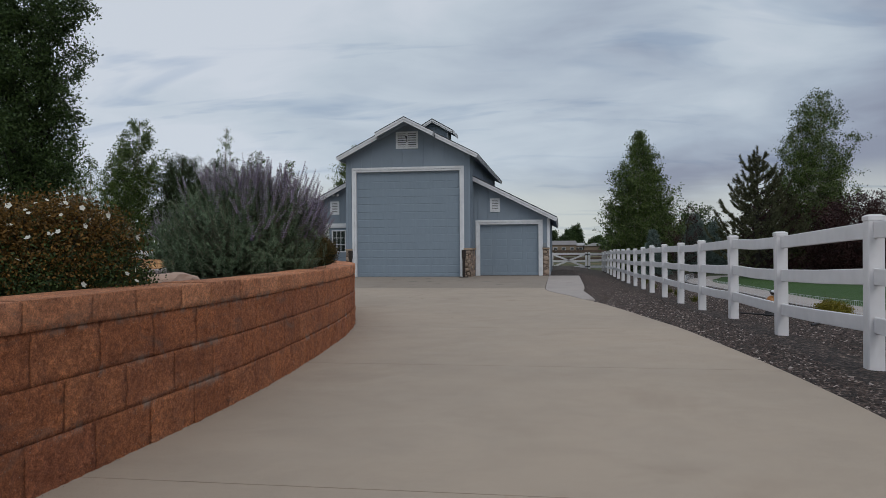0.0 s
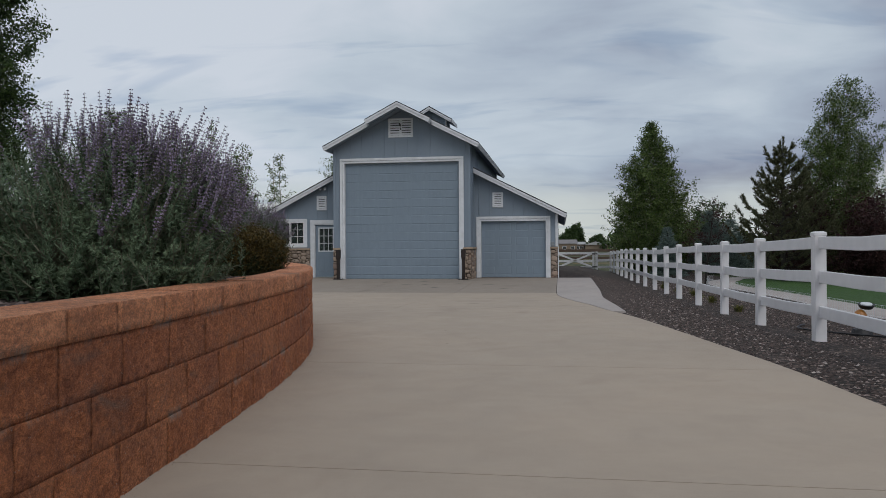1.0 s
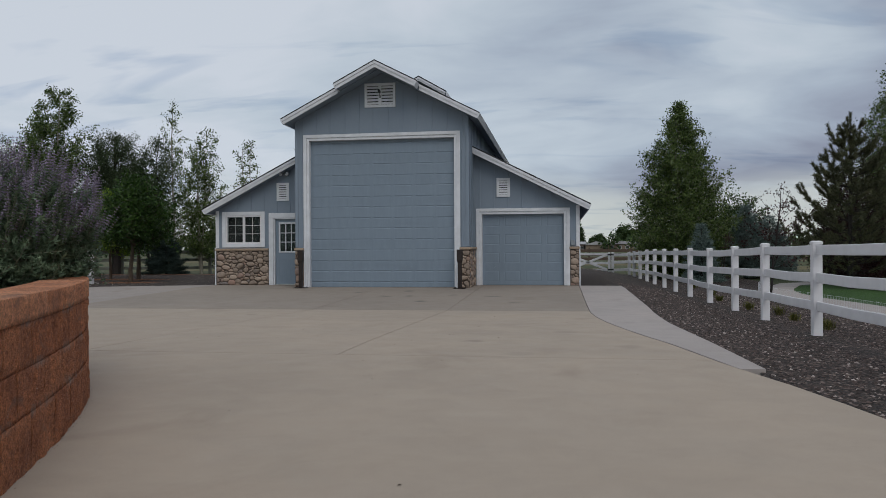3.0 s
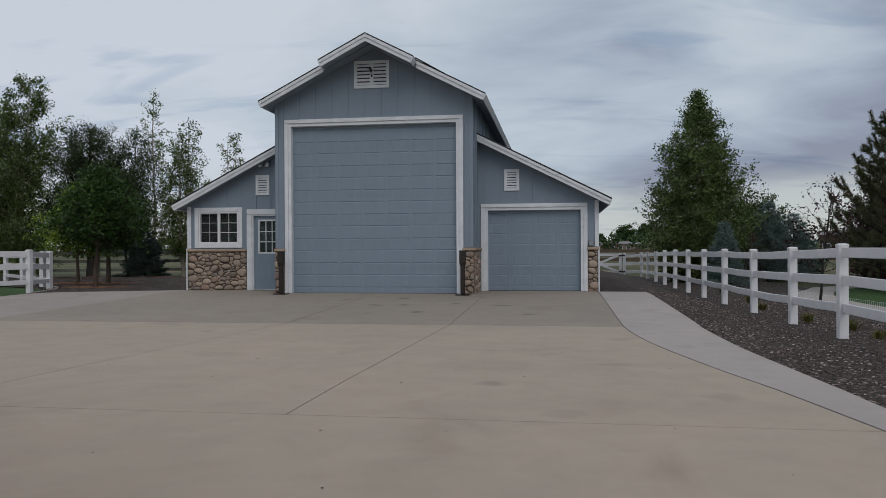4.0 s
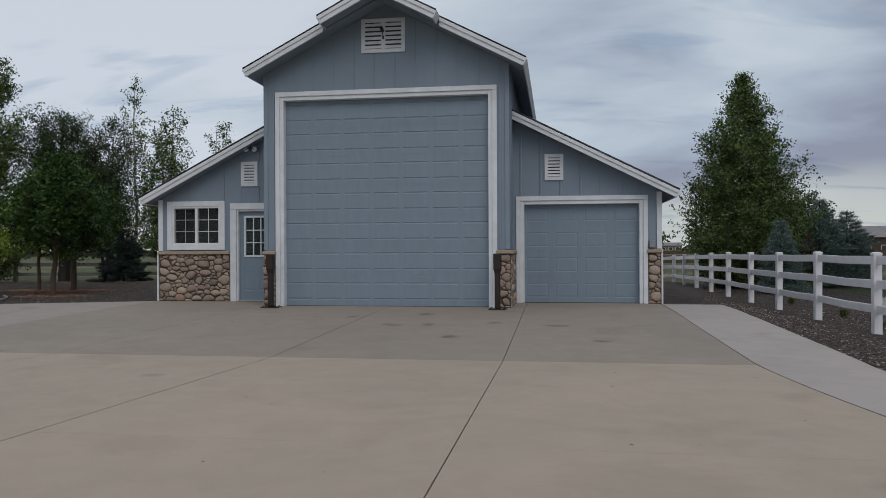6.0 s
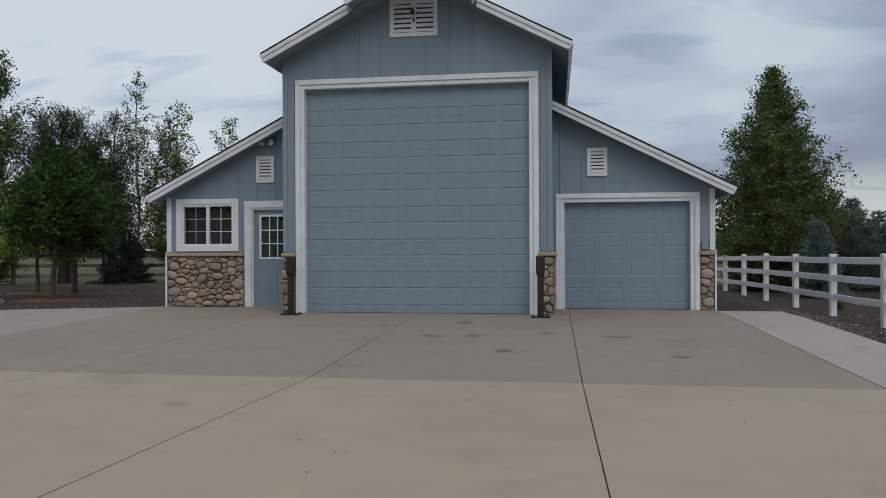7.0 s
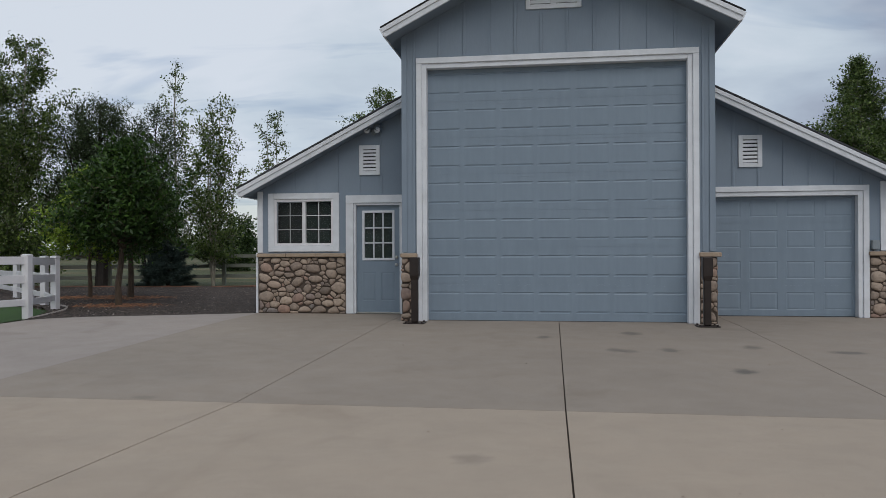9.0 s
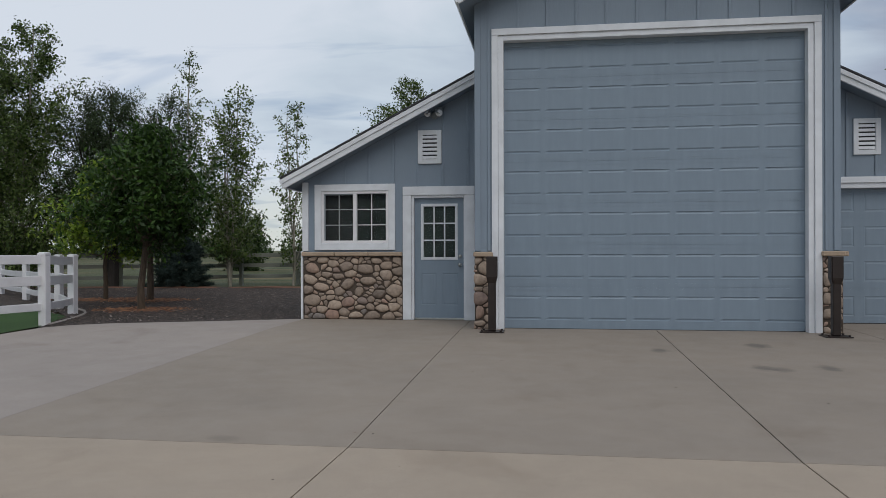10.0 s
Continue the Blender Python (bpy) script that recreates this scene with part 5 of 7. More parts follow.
# ---- river stone facing ----
def cobbles(u0, u1, v0, v1, place_, parent, seed, big=0.094):
    """Packs rounded stones on a wall; place(u, v, h) gives the point h proud of it."""
    rng = random.Random(seed)
    seeds = []
    long = 1.28
    u0, u1 = u0 / long, u1 / long

    def place(u, v, h):
        return place_(u * long, v, h)

    for r, tries in ((big * 1.12, 10), (big * 0.92, 30), (big * 0.74, 90), (big * 0.55, 260), (big * 0.40, 420), (big * 0.30, 500)):
        for _ in range(tries):
            u, v = rng.uniform(u0, u1), rng.uniform(v0, v1)
            if all((u - a) ** 2 + ((v - b) * 1.15) ** 2 > ((r + q) * 0.93) ** 2 for a, b, q in seeds):
                seeds.append((u, v, r))
    for i, (u, v, r) in enumerate(seeds):
        cell = [(u0, v0), (u1, v0), (u1, v1), (u0, v1)]
        for j, (a, b, q) in enumerate(seeds):
            if i == j or (a - u) ** 2 + (b - v) ** 2 > 0.16:
                continue
            dx, dy = a - u, b - v
            d2 = dx * dx + dy * dy
            f = 0.5 + (r * r - q * q) / (2 * d2)
            cell = clip_half(cell, u + dx * f, v + dy * f, -dx, -dy)
            if len(cell) < 3:
                break
        if len(cell) < 3:
            continue
        n = len(cell)
        cu, cv = sum(p[0] for p in cell) / n, sum(p[1] for p in cell) / n
        ring = []
        for k in range(n):
            a, b = cell[k], cell[(k + 1) % n]
            ring += [(0.80 * a[0] + 0.20 * b[0], 0.80 * a[1] + 0.20 * b[1]), (0.20 * a[0] + 0.80 * b[0], 0.20 * a[1] + 0.80 * b[1])]
        # each stone is a flattened pebble lying at its own angle
        lie, thin = rng.choice((0.0, 0.2, -0.25, 0.8, -0.9, 1.5)) + rng.uniform(-0.2, 0.2), rng.choice((0.66, 0.80, 0.92, 1.0))
        ca, sa = math.cos(lie), math.sin(lie)
        turned = []
        for p, q in smoothed(ring + ring[:1], 1)[1:-1]:
            a, b = (p - cu) * ca + (q - cv) * sa, ((q - cv) * ca - (p - cu) * sa) * thin
            turned.append((cu + a * ca - b * sa, cv + a * sa + b * ca))
        ring = turned
        size = math.sqrt(abs(area(cell)))
        if size < 0.03:
            continue
        h = min(0.055, 0.30 * size) * rng.uniform(0.8, 1.1)
        bm = bmesh.new()
        rings = []
        for k, z in ((1 - 0.004 / size, 0.0), (0.95 - 0.004 / size, h * 0.62), (0.60, h)):
            rings.append([bm.verts.new(place(cu + (p - cu) * k, cv + (q - cv) * k, z)) for p, q in ring])
        m = len(ring)
        for a, b in zip(rings, rings[1:]):
            for k in range(m):
                bm.faces.new((a[k], a[(k + 1) % m], b[(k + 1) % m], b[k]))
        bm.faces.new(rings[-1])
        bmesh.ops.recalc_face_normals(bm, faces=bm.faces[:])
        part("stone", bm, STONE, parent, smooth=True)


def stone_panel(x0, x1, y, seed, over=0.0):
    back = part("stone_base", boxes((x0, y - 0.03, -0.02, x1, y - 0.0005, 1.06)), MORTAR, building, "rounded river-stone facing set in mortar")
    cobbles(x0 + 0.004 - over, x1 - 0.004, 0.0, 1.06, lambda u, v, h: Vector((u, y - 0.028 - h, v)), back, seed)
    x = x0 - 0.02
    while x < x1 + 0.01:
        w = min(0.58, x1 + 0.02 - x)
        if w > 0.03:
            part("ledge_stone", boxes((x + 0.003, y - 0.10, 1.065, x + w - 0.003, y - 0.0005, 1.135), bevel=0.012), CAPSTONE, building)
        x += w


stone_panel(LX0 + 0.0, MAN[0] - 0.167, WY, 11)
stone_panel(SMALL[1] + 0.152, RX1, WY, 12)
stone_panel(BX0 - 0.02, BIG[0] - 0.152, BY0, 13, 0.025)
stone_panel(BIG[1] + 0.152, BX1 + 0.04, BY0, 14)
side_back = part("stone_base", boxes((BX1 + 0.0005, BY0 - 0.02, -0.02, BX1 + 0.03, WY - 0.001, 1.06)), MORTAR, building, "rounded river-stone facing set in mortar")
cobbles(BY0 - 0.02, WY - 0.01, 0.0, 1.06, lambda u, v, h: Vector((BX1 + 0.028 + h, u, v)), side_back, 15)
for k in range(3):
    part("ledge_stone", boxes((BX1 + 0.0005, BY0 - 0.09 + 0.53 * k, 1.065, BX1 + 0.10, BY0 + 0.435 + 0.53 * k, 1.135), bevel=0.012), CAPSTONE, building)


# ---- plants ----
def leaf_cloud(centres, spread, per, size, rng, squash=1.0, droop=0.3, narrow=0.55):
    """Small folded leaves scattered round centres: vertices and faces."""
    c = np.repeat(np.asarray(centres, dtype=float), per, axis=0)
    n = len(c)
    off = rng.normal(size=(n, 3)) * np.asarray(spread) * np.array([1, 1, squash])
    p = c + off
    d = rng.normal(size=(n, 3))
    d[:, 2] -= droop
    d /= np.linalg.norm(d, axis=1)[:, None]
    s = np.cross(d, rng.normal(size=(n, 3)))
    s /= np.linalg.norm(s, axis=1)[:, None] + 1e-9
    ln = size * rng.uniform(0.65, 1.3, n)[:, None]
    a, b = p - d * ln * 0.5, p + d * ln * 0.5
    mid = p + np.cross(d, s) * ln * 0.08
    v = np.stack([a, mid + s * ln * narrow * 0.5, b, mid - s * ln * narrow * 0.5], axis=1)
    f = np.arange(n * 4).reshape(n, 4)
    return v.reshape(-1, 3), f


def build_tree(name, at, tall, radius, crown_from, label, category="tree", limbs=34, per=26, leaf=0.13, leaf_mat_=None, bark=None, shape="cone", seed=1, trunk=0.09, lean=(0, 0), stems=1, loose=0.11, rise=48, twigs=2, narrow=0.55, group="", airy=0.0, taper=1.8):
    """A tapered trunk with limbs and a crown of many small leaves."""
    rng = np.random.default_rng(seed)
    tree = root(name, at, label, category, group)
    wood = bmesh.new()
    centres = []
    base = Vector(at)
    for stem in range(stems):
        turn = math.tau * stem / max(stems, 1) + rng.uniform(0, 1)
        out = Vector((math.cos(turn), math.sin(turn), 0)) * (0.0 if stems == 1 else radius * 0.28)
        top = tall * (1.0 if stem == 0 else rng.uniform(0.78, 0.96))
        pts, rad = [], []
        for k in range(9):
            f = k / 8
            wob = Vector((rng.normal(0, 0.02), rng.normal(0, 0.02), 0)) * top * (0.6 if 0 < k else 0)
            pts.append(base + out * f + Vector((lean[0] * f, lean[1] * f, top * f * 0.985 - (0.1 if k == 0 else 0))) + wob * 0.5)
            rad.append(trunk * (1 - 0.93 * f) * (1.0 if stems == 1 else 0.75) + 0.006)
        tube(wood, pts, rad, 7)
        count = limbs // stems
        for i in range(count):
            g = ((i + rng.uniform(0, 1)) / count) ** (1.35 if shape == "cone" else 1.0)
            z = top * (crown_from + (1 - crown_from) * g)
            if shape == "cone":
                env = radius * min(1.0, 0.52 + g / 0.20 * 0.48) * (1 - g ** taper)
            elif shape == "umbrella":
                env = radius * (0.62 + 0.38 * math.sin(math.pi * min(1.0, 0.25 + g))) * (1 - 0.72 * g ** 4)
            elif shape == "oval":
                env = radius * math.sqrt(max(0.0, 1 - ((g - 0.42) / 0.60) ** 2))
            else:
                env = radius * math.sqrt(max(0.0, 1 - ((g - 0.45) / 0.57) ** 2))
            reach = max(0.04 * radius, env * (1.06 - 0.55 * rng.uniform(0, 1) ** 1.6 if stems == 1 else rng.uniform(0.40, 0.88)))
            turn = i * 2.39996 + rng.uniform(-0.5, 0.5)
            slope = math.tan(math.radians(rise + rng.uniform(-12, 12)))
            f = min(0.97, max(crown_from * 0.75, (z - reach * slope) / top))
            idx = min(7, int(f * 8))
            start = pts[idx].lerp(pts[idx + 1], f * 8 - idx)
            d = Vector((math.cos(turn), math.sin(turn), 0))
            end = Vector((start.x, start.y, base.z + z)) + d * reach
            lp = [start.lerp(end, q) + Vector((0, 0, -0.10 * reach * math.sin(math.pi * q))) + Vector(rng.normal(0, 0.025, 3)) * reach * (1 if 0 < q < 1 else 0) for q in (0, 0.33, 0.66, 1.0)]
            r0 = max(0.008, rad[idx] * 0.40)
            tube(wood, lp, [r0, r0 * 0.7, r0 * 0.45, 0.004], 4)
            steps = max(2, int(reach / 0.22) + 1)
            for q in np.linspace(0.46 if reach > 0.7 else 0.6, 1.0, steps):
                if rng.uniform() < airy * (0.35 + 0.65 * g) * (1.25 - 0.5 * q):
                    continue
                k = min(2, int(q * 3))
                c = lp[k].lerp(lp[k + 1], min(1.0, q * 3 - k))
                centres.append(c)
                for _ in range(twigs):
                    e = c + Vector(rng.normal(0, 1, 3)) * min(0.30, 0.06 + 0.18 * reach) + Vector((0, 0, 0.05))
                    tube(wood, [c, e], [0.005, 0.002], 3)
                    centres += [e, c.lerp(e, 0.55)]
        centres.append(pts[-1])
    if leaf < 0.2:
        per, leaf = round(per * 1.4), leaf * 0.86
    v, f = leaf_cloud([tuple(c) for c in centres], loose, per, leaf, rng, 0.85, 0.3 if narrow > 0.2 else -0.5, narrow)
    part("trunk", wood, bark or BARK, tree)
    raw("crown", v, f, leaf_mat_ or LEAF_ASPEN, tree)
    return tree


def build_conifer(name, at, tall, radius, label, needle, seed=1, whorls=22, loose=False, per=34, size=0.10):
    """Whorls of needle-clad branches on a straight trunk."""
    rng = np.random.default_rng(seed)
    tree = root(name, at, label, "tree")
    wood = bmesh.new()
    base = Vector(at)
    tube(wood, [base + Vector((0, 0, z)) for z in (-0.1, tall * 0.5, tall)], [0.05 + tall * 0.014, 0.03 + tall * 0.006, 0.008], 7)
    dirs, points = [], []
    for w in range(whorls):
        g = (w + 0.3) / whorls
        z = tall * (0.06 + 0.92 * g)
        reach = radius * (1 - g) ** (0.8 if not loose else 0.62) * rng.uniform(0.8, 1.12) + 0.06
        n = max(4, int((7 if not loose else 6) * (1 - 0.4 * g)) + 1)
        for k in range(n):
            turn = math.tau * (k + rng.uniform(-0.3, 0.3)) / n + w
            r = reach * (rng.uniform(0.72, 1.1) if not loose else rng.uniform(0.45, 1.12))
            d = Vector((math.cos(turn), math.sin(turn), 0))
            start = base + Vector((0, 0, z + (rng.uniform(-0.12, 0.12) if loose else 0.0)))
            bend = (rng.uniform(0.25, 0.75) if loose else 0.10) + 0.3 * g
            tip = start + d * r + Vector((0, 0, r * bend - (0.0 if loose else 0.18 * r)))
            midp = start.lerp(tip, 0.5) - Vector((0, 0, 0.06 * r))
            tube(wood, [start, midp, tip], [0.012, 0.008, 0.003], 4)
            m = max(3, int(r / (0.14 if loose else 0.10)))
            for q in range(m):
                s = 0.25 + 0.75 * (q + 0.5) / m
                p = start.lerp(midp, s * 2) if s < 0.5 else midp.lerp(tip, s * 2 - 1)
                points.append(tuple(p))
                dirs.append(tuple((tip - midp).normalized()))
                if s < 0.95 and r > 0.4:
                    side = Vector((-d.y, d.x, 0)) * rng.choice((-1, 1)) * r * 0.26 * rng.uniform(0.5, 1.1)
                    points.append(tuple(p + side * 0.6 + Vector((0, 0, 0.03))))
                    dirs.append(tuple((side + d * 0.3).normalized()))
                    if loose:
                        up = side * 1.1 + d * 0.22 * r + Vector((0, 0, 0.20 * r + 0.08))
                        for e in (0.4, 0.7, 1.0):
                            points.append(tuple(p + up * e))
                            dirs.append(tuple(up.normalized()))
    c = np.repeat(np.array(points), per, axis=0)
    a = np.repeat(np.array(dirs), per, axis=0)
    n = len(c)
    along_ = rng.uniform(-0.5, 0.9, n)[:, None] * (0.16 if loose else 0.10)
    d = a * 0.75 + rng.normal(size=(n, 3)) * 0.62 + np.array([0, 0, 0.25])
    d /= np.linalg.norm(d, axis=1)[:, None]
    s = np.cross(d, rng.normal(size=(n, 3)))
    s /= np.linalg.norm(s, axis=1)[:, None]
    ln = size * rng.uniform(0.6, 1.25, n)[:, None]
    p = c + a * along_
    v = np.stack([p - s * 0.008, p + s * 0.008, p + d * ln], axis=1)
    part("trunk", wood, BARK_DARK, tree)
    raw("crown", v.reshape(-1, 3), np.arange(n * 3).reshape(n, 3), needle, tree)
    return tree


def build_pine(name, at, tall, radius, label, needle, seed=1, whorls=17):
    """A pine whose limbs sweep upwards and end in thick needle brushes."""
    rng = np.random.default_rng(seed)
    tree = root(name, at, label, "tree")
    wood = bmesh.new()
    base = Vector(at)
    tube(wood, [base + Vector((0, 0, z)) for z in (-0.1, tall * 0.5, tall * 0.97)], [0.12, 0.06, 0.012], 7)
    starts, axes = [], []

    def brush(p, d, length):
        n = max(2, int(length / 0.075))
        for k in range(n):
            starts.append(p + d * length * (k / n))
            axes.append(d)

    for w in range(whorls):
        g = (w + 0.2) / whorls
        z = tall * (0.05 + 0.86 * g)
        reach = radius * (1 - g ** 1.25) ** 0.8 + 0.10
        n = 7 if g < 0.7 else 5
        for k in range(n):
            turn = math.tau * (k + rng.uniform(-0.35, 0.35)) / n + w * 1.3
            r = reach * rng.uniform(0.62, 1.12)
            d = Vector((math.cos(turn), math.sin(turn), 0))
            lift = rng.uniform(0.30, 0.70) * r + 0.10
            a = base + Vector((0, 0, z + rng.uniform(-0.14, 0.14)))
            tip = a + d * r + Vector((0, 0, lift))
            pts = [a, a + d * r * 0.4 + Vector((0, 0, lift * 0.14)), a + d * r * 0.75 + Vector((0, 0, lift * 0.48)), tip]
            tube(wood, pts, [0.018, 0.013, 0.008, 0.004], 4)
            up = ((tip - pts[2]).normalized() + Vector((0, 0, 0.55))).normalized()
            brush(tip - up * 0.08, up, rng.uniform(0.28, 0.46))
            for q in (0.30, 0.46, 0.60, 0.72, 0.84, 0.94):
                if r < 0.5 and q < 0.6:
                    continue
                s = q * 3
                i0 = min(2, int(s))
                c = pts[i0].lerp(pts[i0 + 1], s - i0)
                side = Vector((-d.y, d.x, 0)) * rng.choice((-1, 1)) * rng.uniform(0.5, 1.0)
                e = (side + d * 0.6 + Vector((0, 0, rng.uniform(0.35, 0.9)))).normalized()
                brush(c, e, rng.uniform(0.24, 0.50) * (0.6 + 0.4 * r / radius))
    brush(base + Vector((0, 0, tall * 0.93)), Vector((0, 0, 1)), tall * 0.07 + 0.05)
    per = 34
    c = np.repeat(np.array([tuple(p) for p in starts]), per, axis=0)
    a = np.repeat(np.array([tuple(p) for p in axes]), per, axis=0)
    n = len(c)
    d = rng.normal(size=(n, 3))
    d -= a * np.sum(d * a, axis=1)[:, None]
    d /= np.linalg.norm(d, axis=1)[:, None]
    d = d * 0.72 + a * rng.uniform(0.45, 0.95, n)[:, None]
    s = np.cross(d, rng.normal(size=(n, 3)))
    s /= np.linalg.norm(s, axis=1)[:, None]
    p = c + a * rng.uniform(0, 0.08, n)[:, None]
    ln = rng.uniform(0.09, 0.16, n)[:, None]
    v = np.stack([p - s * 0.008, p + s * 0.008, p + d * ln], axis=1)
    part("trunk", wood, BARK_DARK, tree)
    raw("crown", v.reshape(-1, 3), np.arange(n * 3).reshape(n, 3), needle, tree)
    return tree


def build_sage(at, radius, tall, seed, shoots, label, leaf=0.034, bloom=0.0):
    """Feathery grey-green shoots fanning out, violet flower spikes standing over them."""
    rng = np.random.default_rng(seed)
    bush = root("sage_bush", at, label, "bush", "sage bushes")
    base = np.array(at)
    wood = bmesh.new()
    heads = rng.normal(size=(shoots // 7, 3))
    heads[:, 2] = np.abs(heads[:, 2]) * 1.1 - 0.05
    heads /= np.linalg.norm(heads, axis=1)[:, None]
    lc, la, ll, fc, fa = [], [], [], [], []
    for i in range(shoots):
        u = heads[i % len(heads)] + rng.normal(0, 0.15, 3)
        u /= np.linalg.norm(u)
        if u[2] < -0.05:
            u[2] *= -1
        flat = math.hypot(u[0], u[1])
        depth = rng.uniform(0.55, 1.0) ** 0.8
        k = (flat ** 2.7 + abs(u[2]) ** 2.7) ** (-1 / 2.7) * depth
        wide = radius * (0.80 + 0.34 * max(0.0, u[2]))
        tip = base + np.array([u[0] * wide, u[1] * wide, u[2] * tall * 0.86]) * k
        tip[2] = max(tip[2], base[2] + 0.16)
        tip[0] = min(tip[0], base[0] + 0.95 * radius)
        axis = u * 0.60 + np.array([0, 0, 0.50]) + rng.normal(0, 0.30, 3)
        axis /= np.linalg.norm(axis)
        length = rng.uniform(0.14, 0.30)
        start = tip - axis * length
        foot = base + np.array([u[0], u[1], 0]) * radius * 0.22
        mid = foot + (start - foot) * 0.55 + np.array([u[0], u[1], 0]) * 0.03
        if i % 2 == 0:
            tube(wood, [Vector(foot), Vector(mid), Vector(start), Vector(tip)], [0.0055, 0.0045, 0.0035, 0.002], 3)
        m = int(length / 0.017)
        for q in range(m):
            lc.append(start + axis * length * (q + rng.uniform(0, 1)) / m)
            la.append(axis)
            ll.append(leaf * (1.15 - 0.55 * q / m))
        w = u[2] + (0.55 - 0.9 * bloom) * u[0] + (0.22 - 0.4 * bloom) * u[1] + rng.normal(0, 0.12) + bloom
        if depth > 0.78 and u[2] > 0.36 and (w > 0.86 or (w > 0.62 and rng.uniform() < 0.25)):
            for side in range(2):
                b = tip - axis * rng.uniform(0.0, 0.12) * (side > 0)
                up = axis * 0.75 + np.array([rng.normal(0, 0.20), rng.normal(0, 0.20), 0.6])
                up /= np.linalg.norm(up)
                tall_ = rng.uniform(0.14, 0.30) * (0.75 if bloom > 0.2 else 1.0) * (1.0 if side == 0 else 0.7)
                tube(wood, [Vector(b), Vector(b + up * tall_)], [0.0022, 0.001], 3)
                z = 0.02
                while z < tall_:
                    fc.append(b + up * z)
                    fa.append(up * (1.0 - 0.55 * z / tall_))
                    z += 0.022
    part("woody_base", wood, SAGE_STEM, bush)
    c, a, ln = np.repeat(np.array(lc), 4, axis=0), np.repeat(np.array(la), 4, axis=0), np.repeat(np.array(ll), 4)
    n = len(c)
    d = rng.normal(size=(n, 3))
    d -= a * np.sum(d * a, axis=1)[:, None]
    d /= np.linalg.norm(d, axis=1)[:, None]
    s = np.cross(d, a)
    d = d * 0.9 + a * rng.uniform(0.1, 0.8, n)[:, None]
    ln = (ln * rng.uniform(0.7, 1.25, n))[:, None]
    v = np.stack([c, c + d * ln * 0.5 + s * ln * 0.13, c + d * ln, c + d * ln * 0.5 - s * ln * 0.13], axis=1)
    raw("foliage", v.reshape(-1, 3), np.arange(n * 4).reshape(n, 4), SAGE_LEAF, bush)
    c, a = np.repeat(np.array(fc), 6, axis=0), np.repeat(np.array(fa), 6, axis=0)
    n = len(c)
    size = np.linalg.norm(a, axis=1)[:, None]
    a = a / size
    d = rng.normal(size=(n, 3))
    d -= a * np.sum(d * a, axis=1)[:, None]
    d /= np.linalg.norm(d, axis=1)[:, None]
    s = np.cross(d, a)
    r = 0.0145 * (0.35 + 0.65 * size) * rng.uniform(0.8, 1.2, n)[:, None]
    v = np.stack([c + d * r * 0.15, c + d * r * 0.75 + s * r * 0.5 + a * 0.003, c + d * r * 1.15 + a * 0.005, c + d * r * 0.75 - s * r * 0.5 - a * 0.002], axis=1)
    raw("bloom", v.reshape(-1, 3), np.arange(n * 4).reshape(n, 4), SAGE_FLOWER, bush, "violet flower spikes")
    return bush


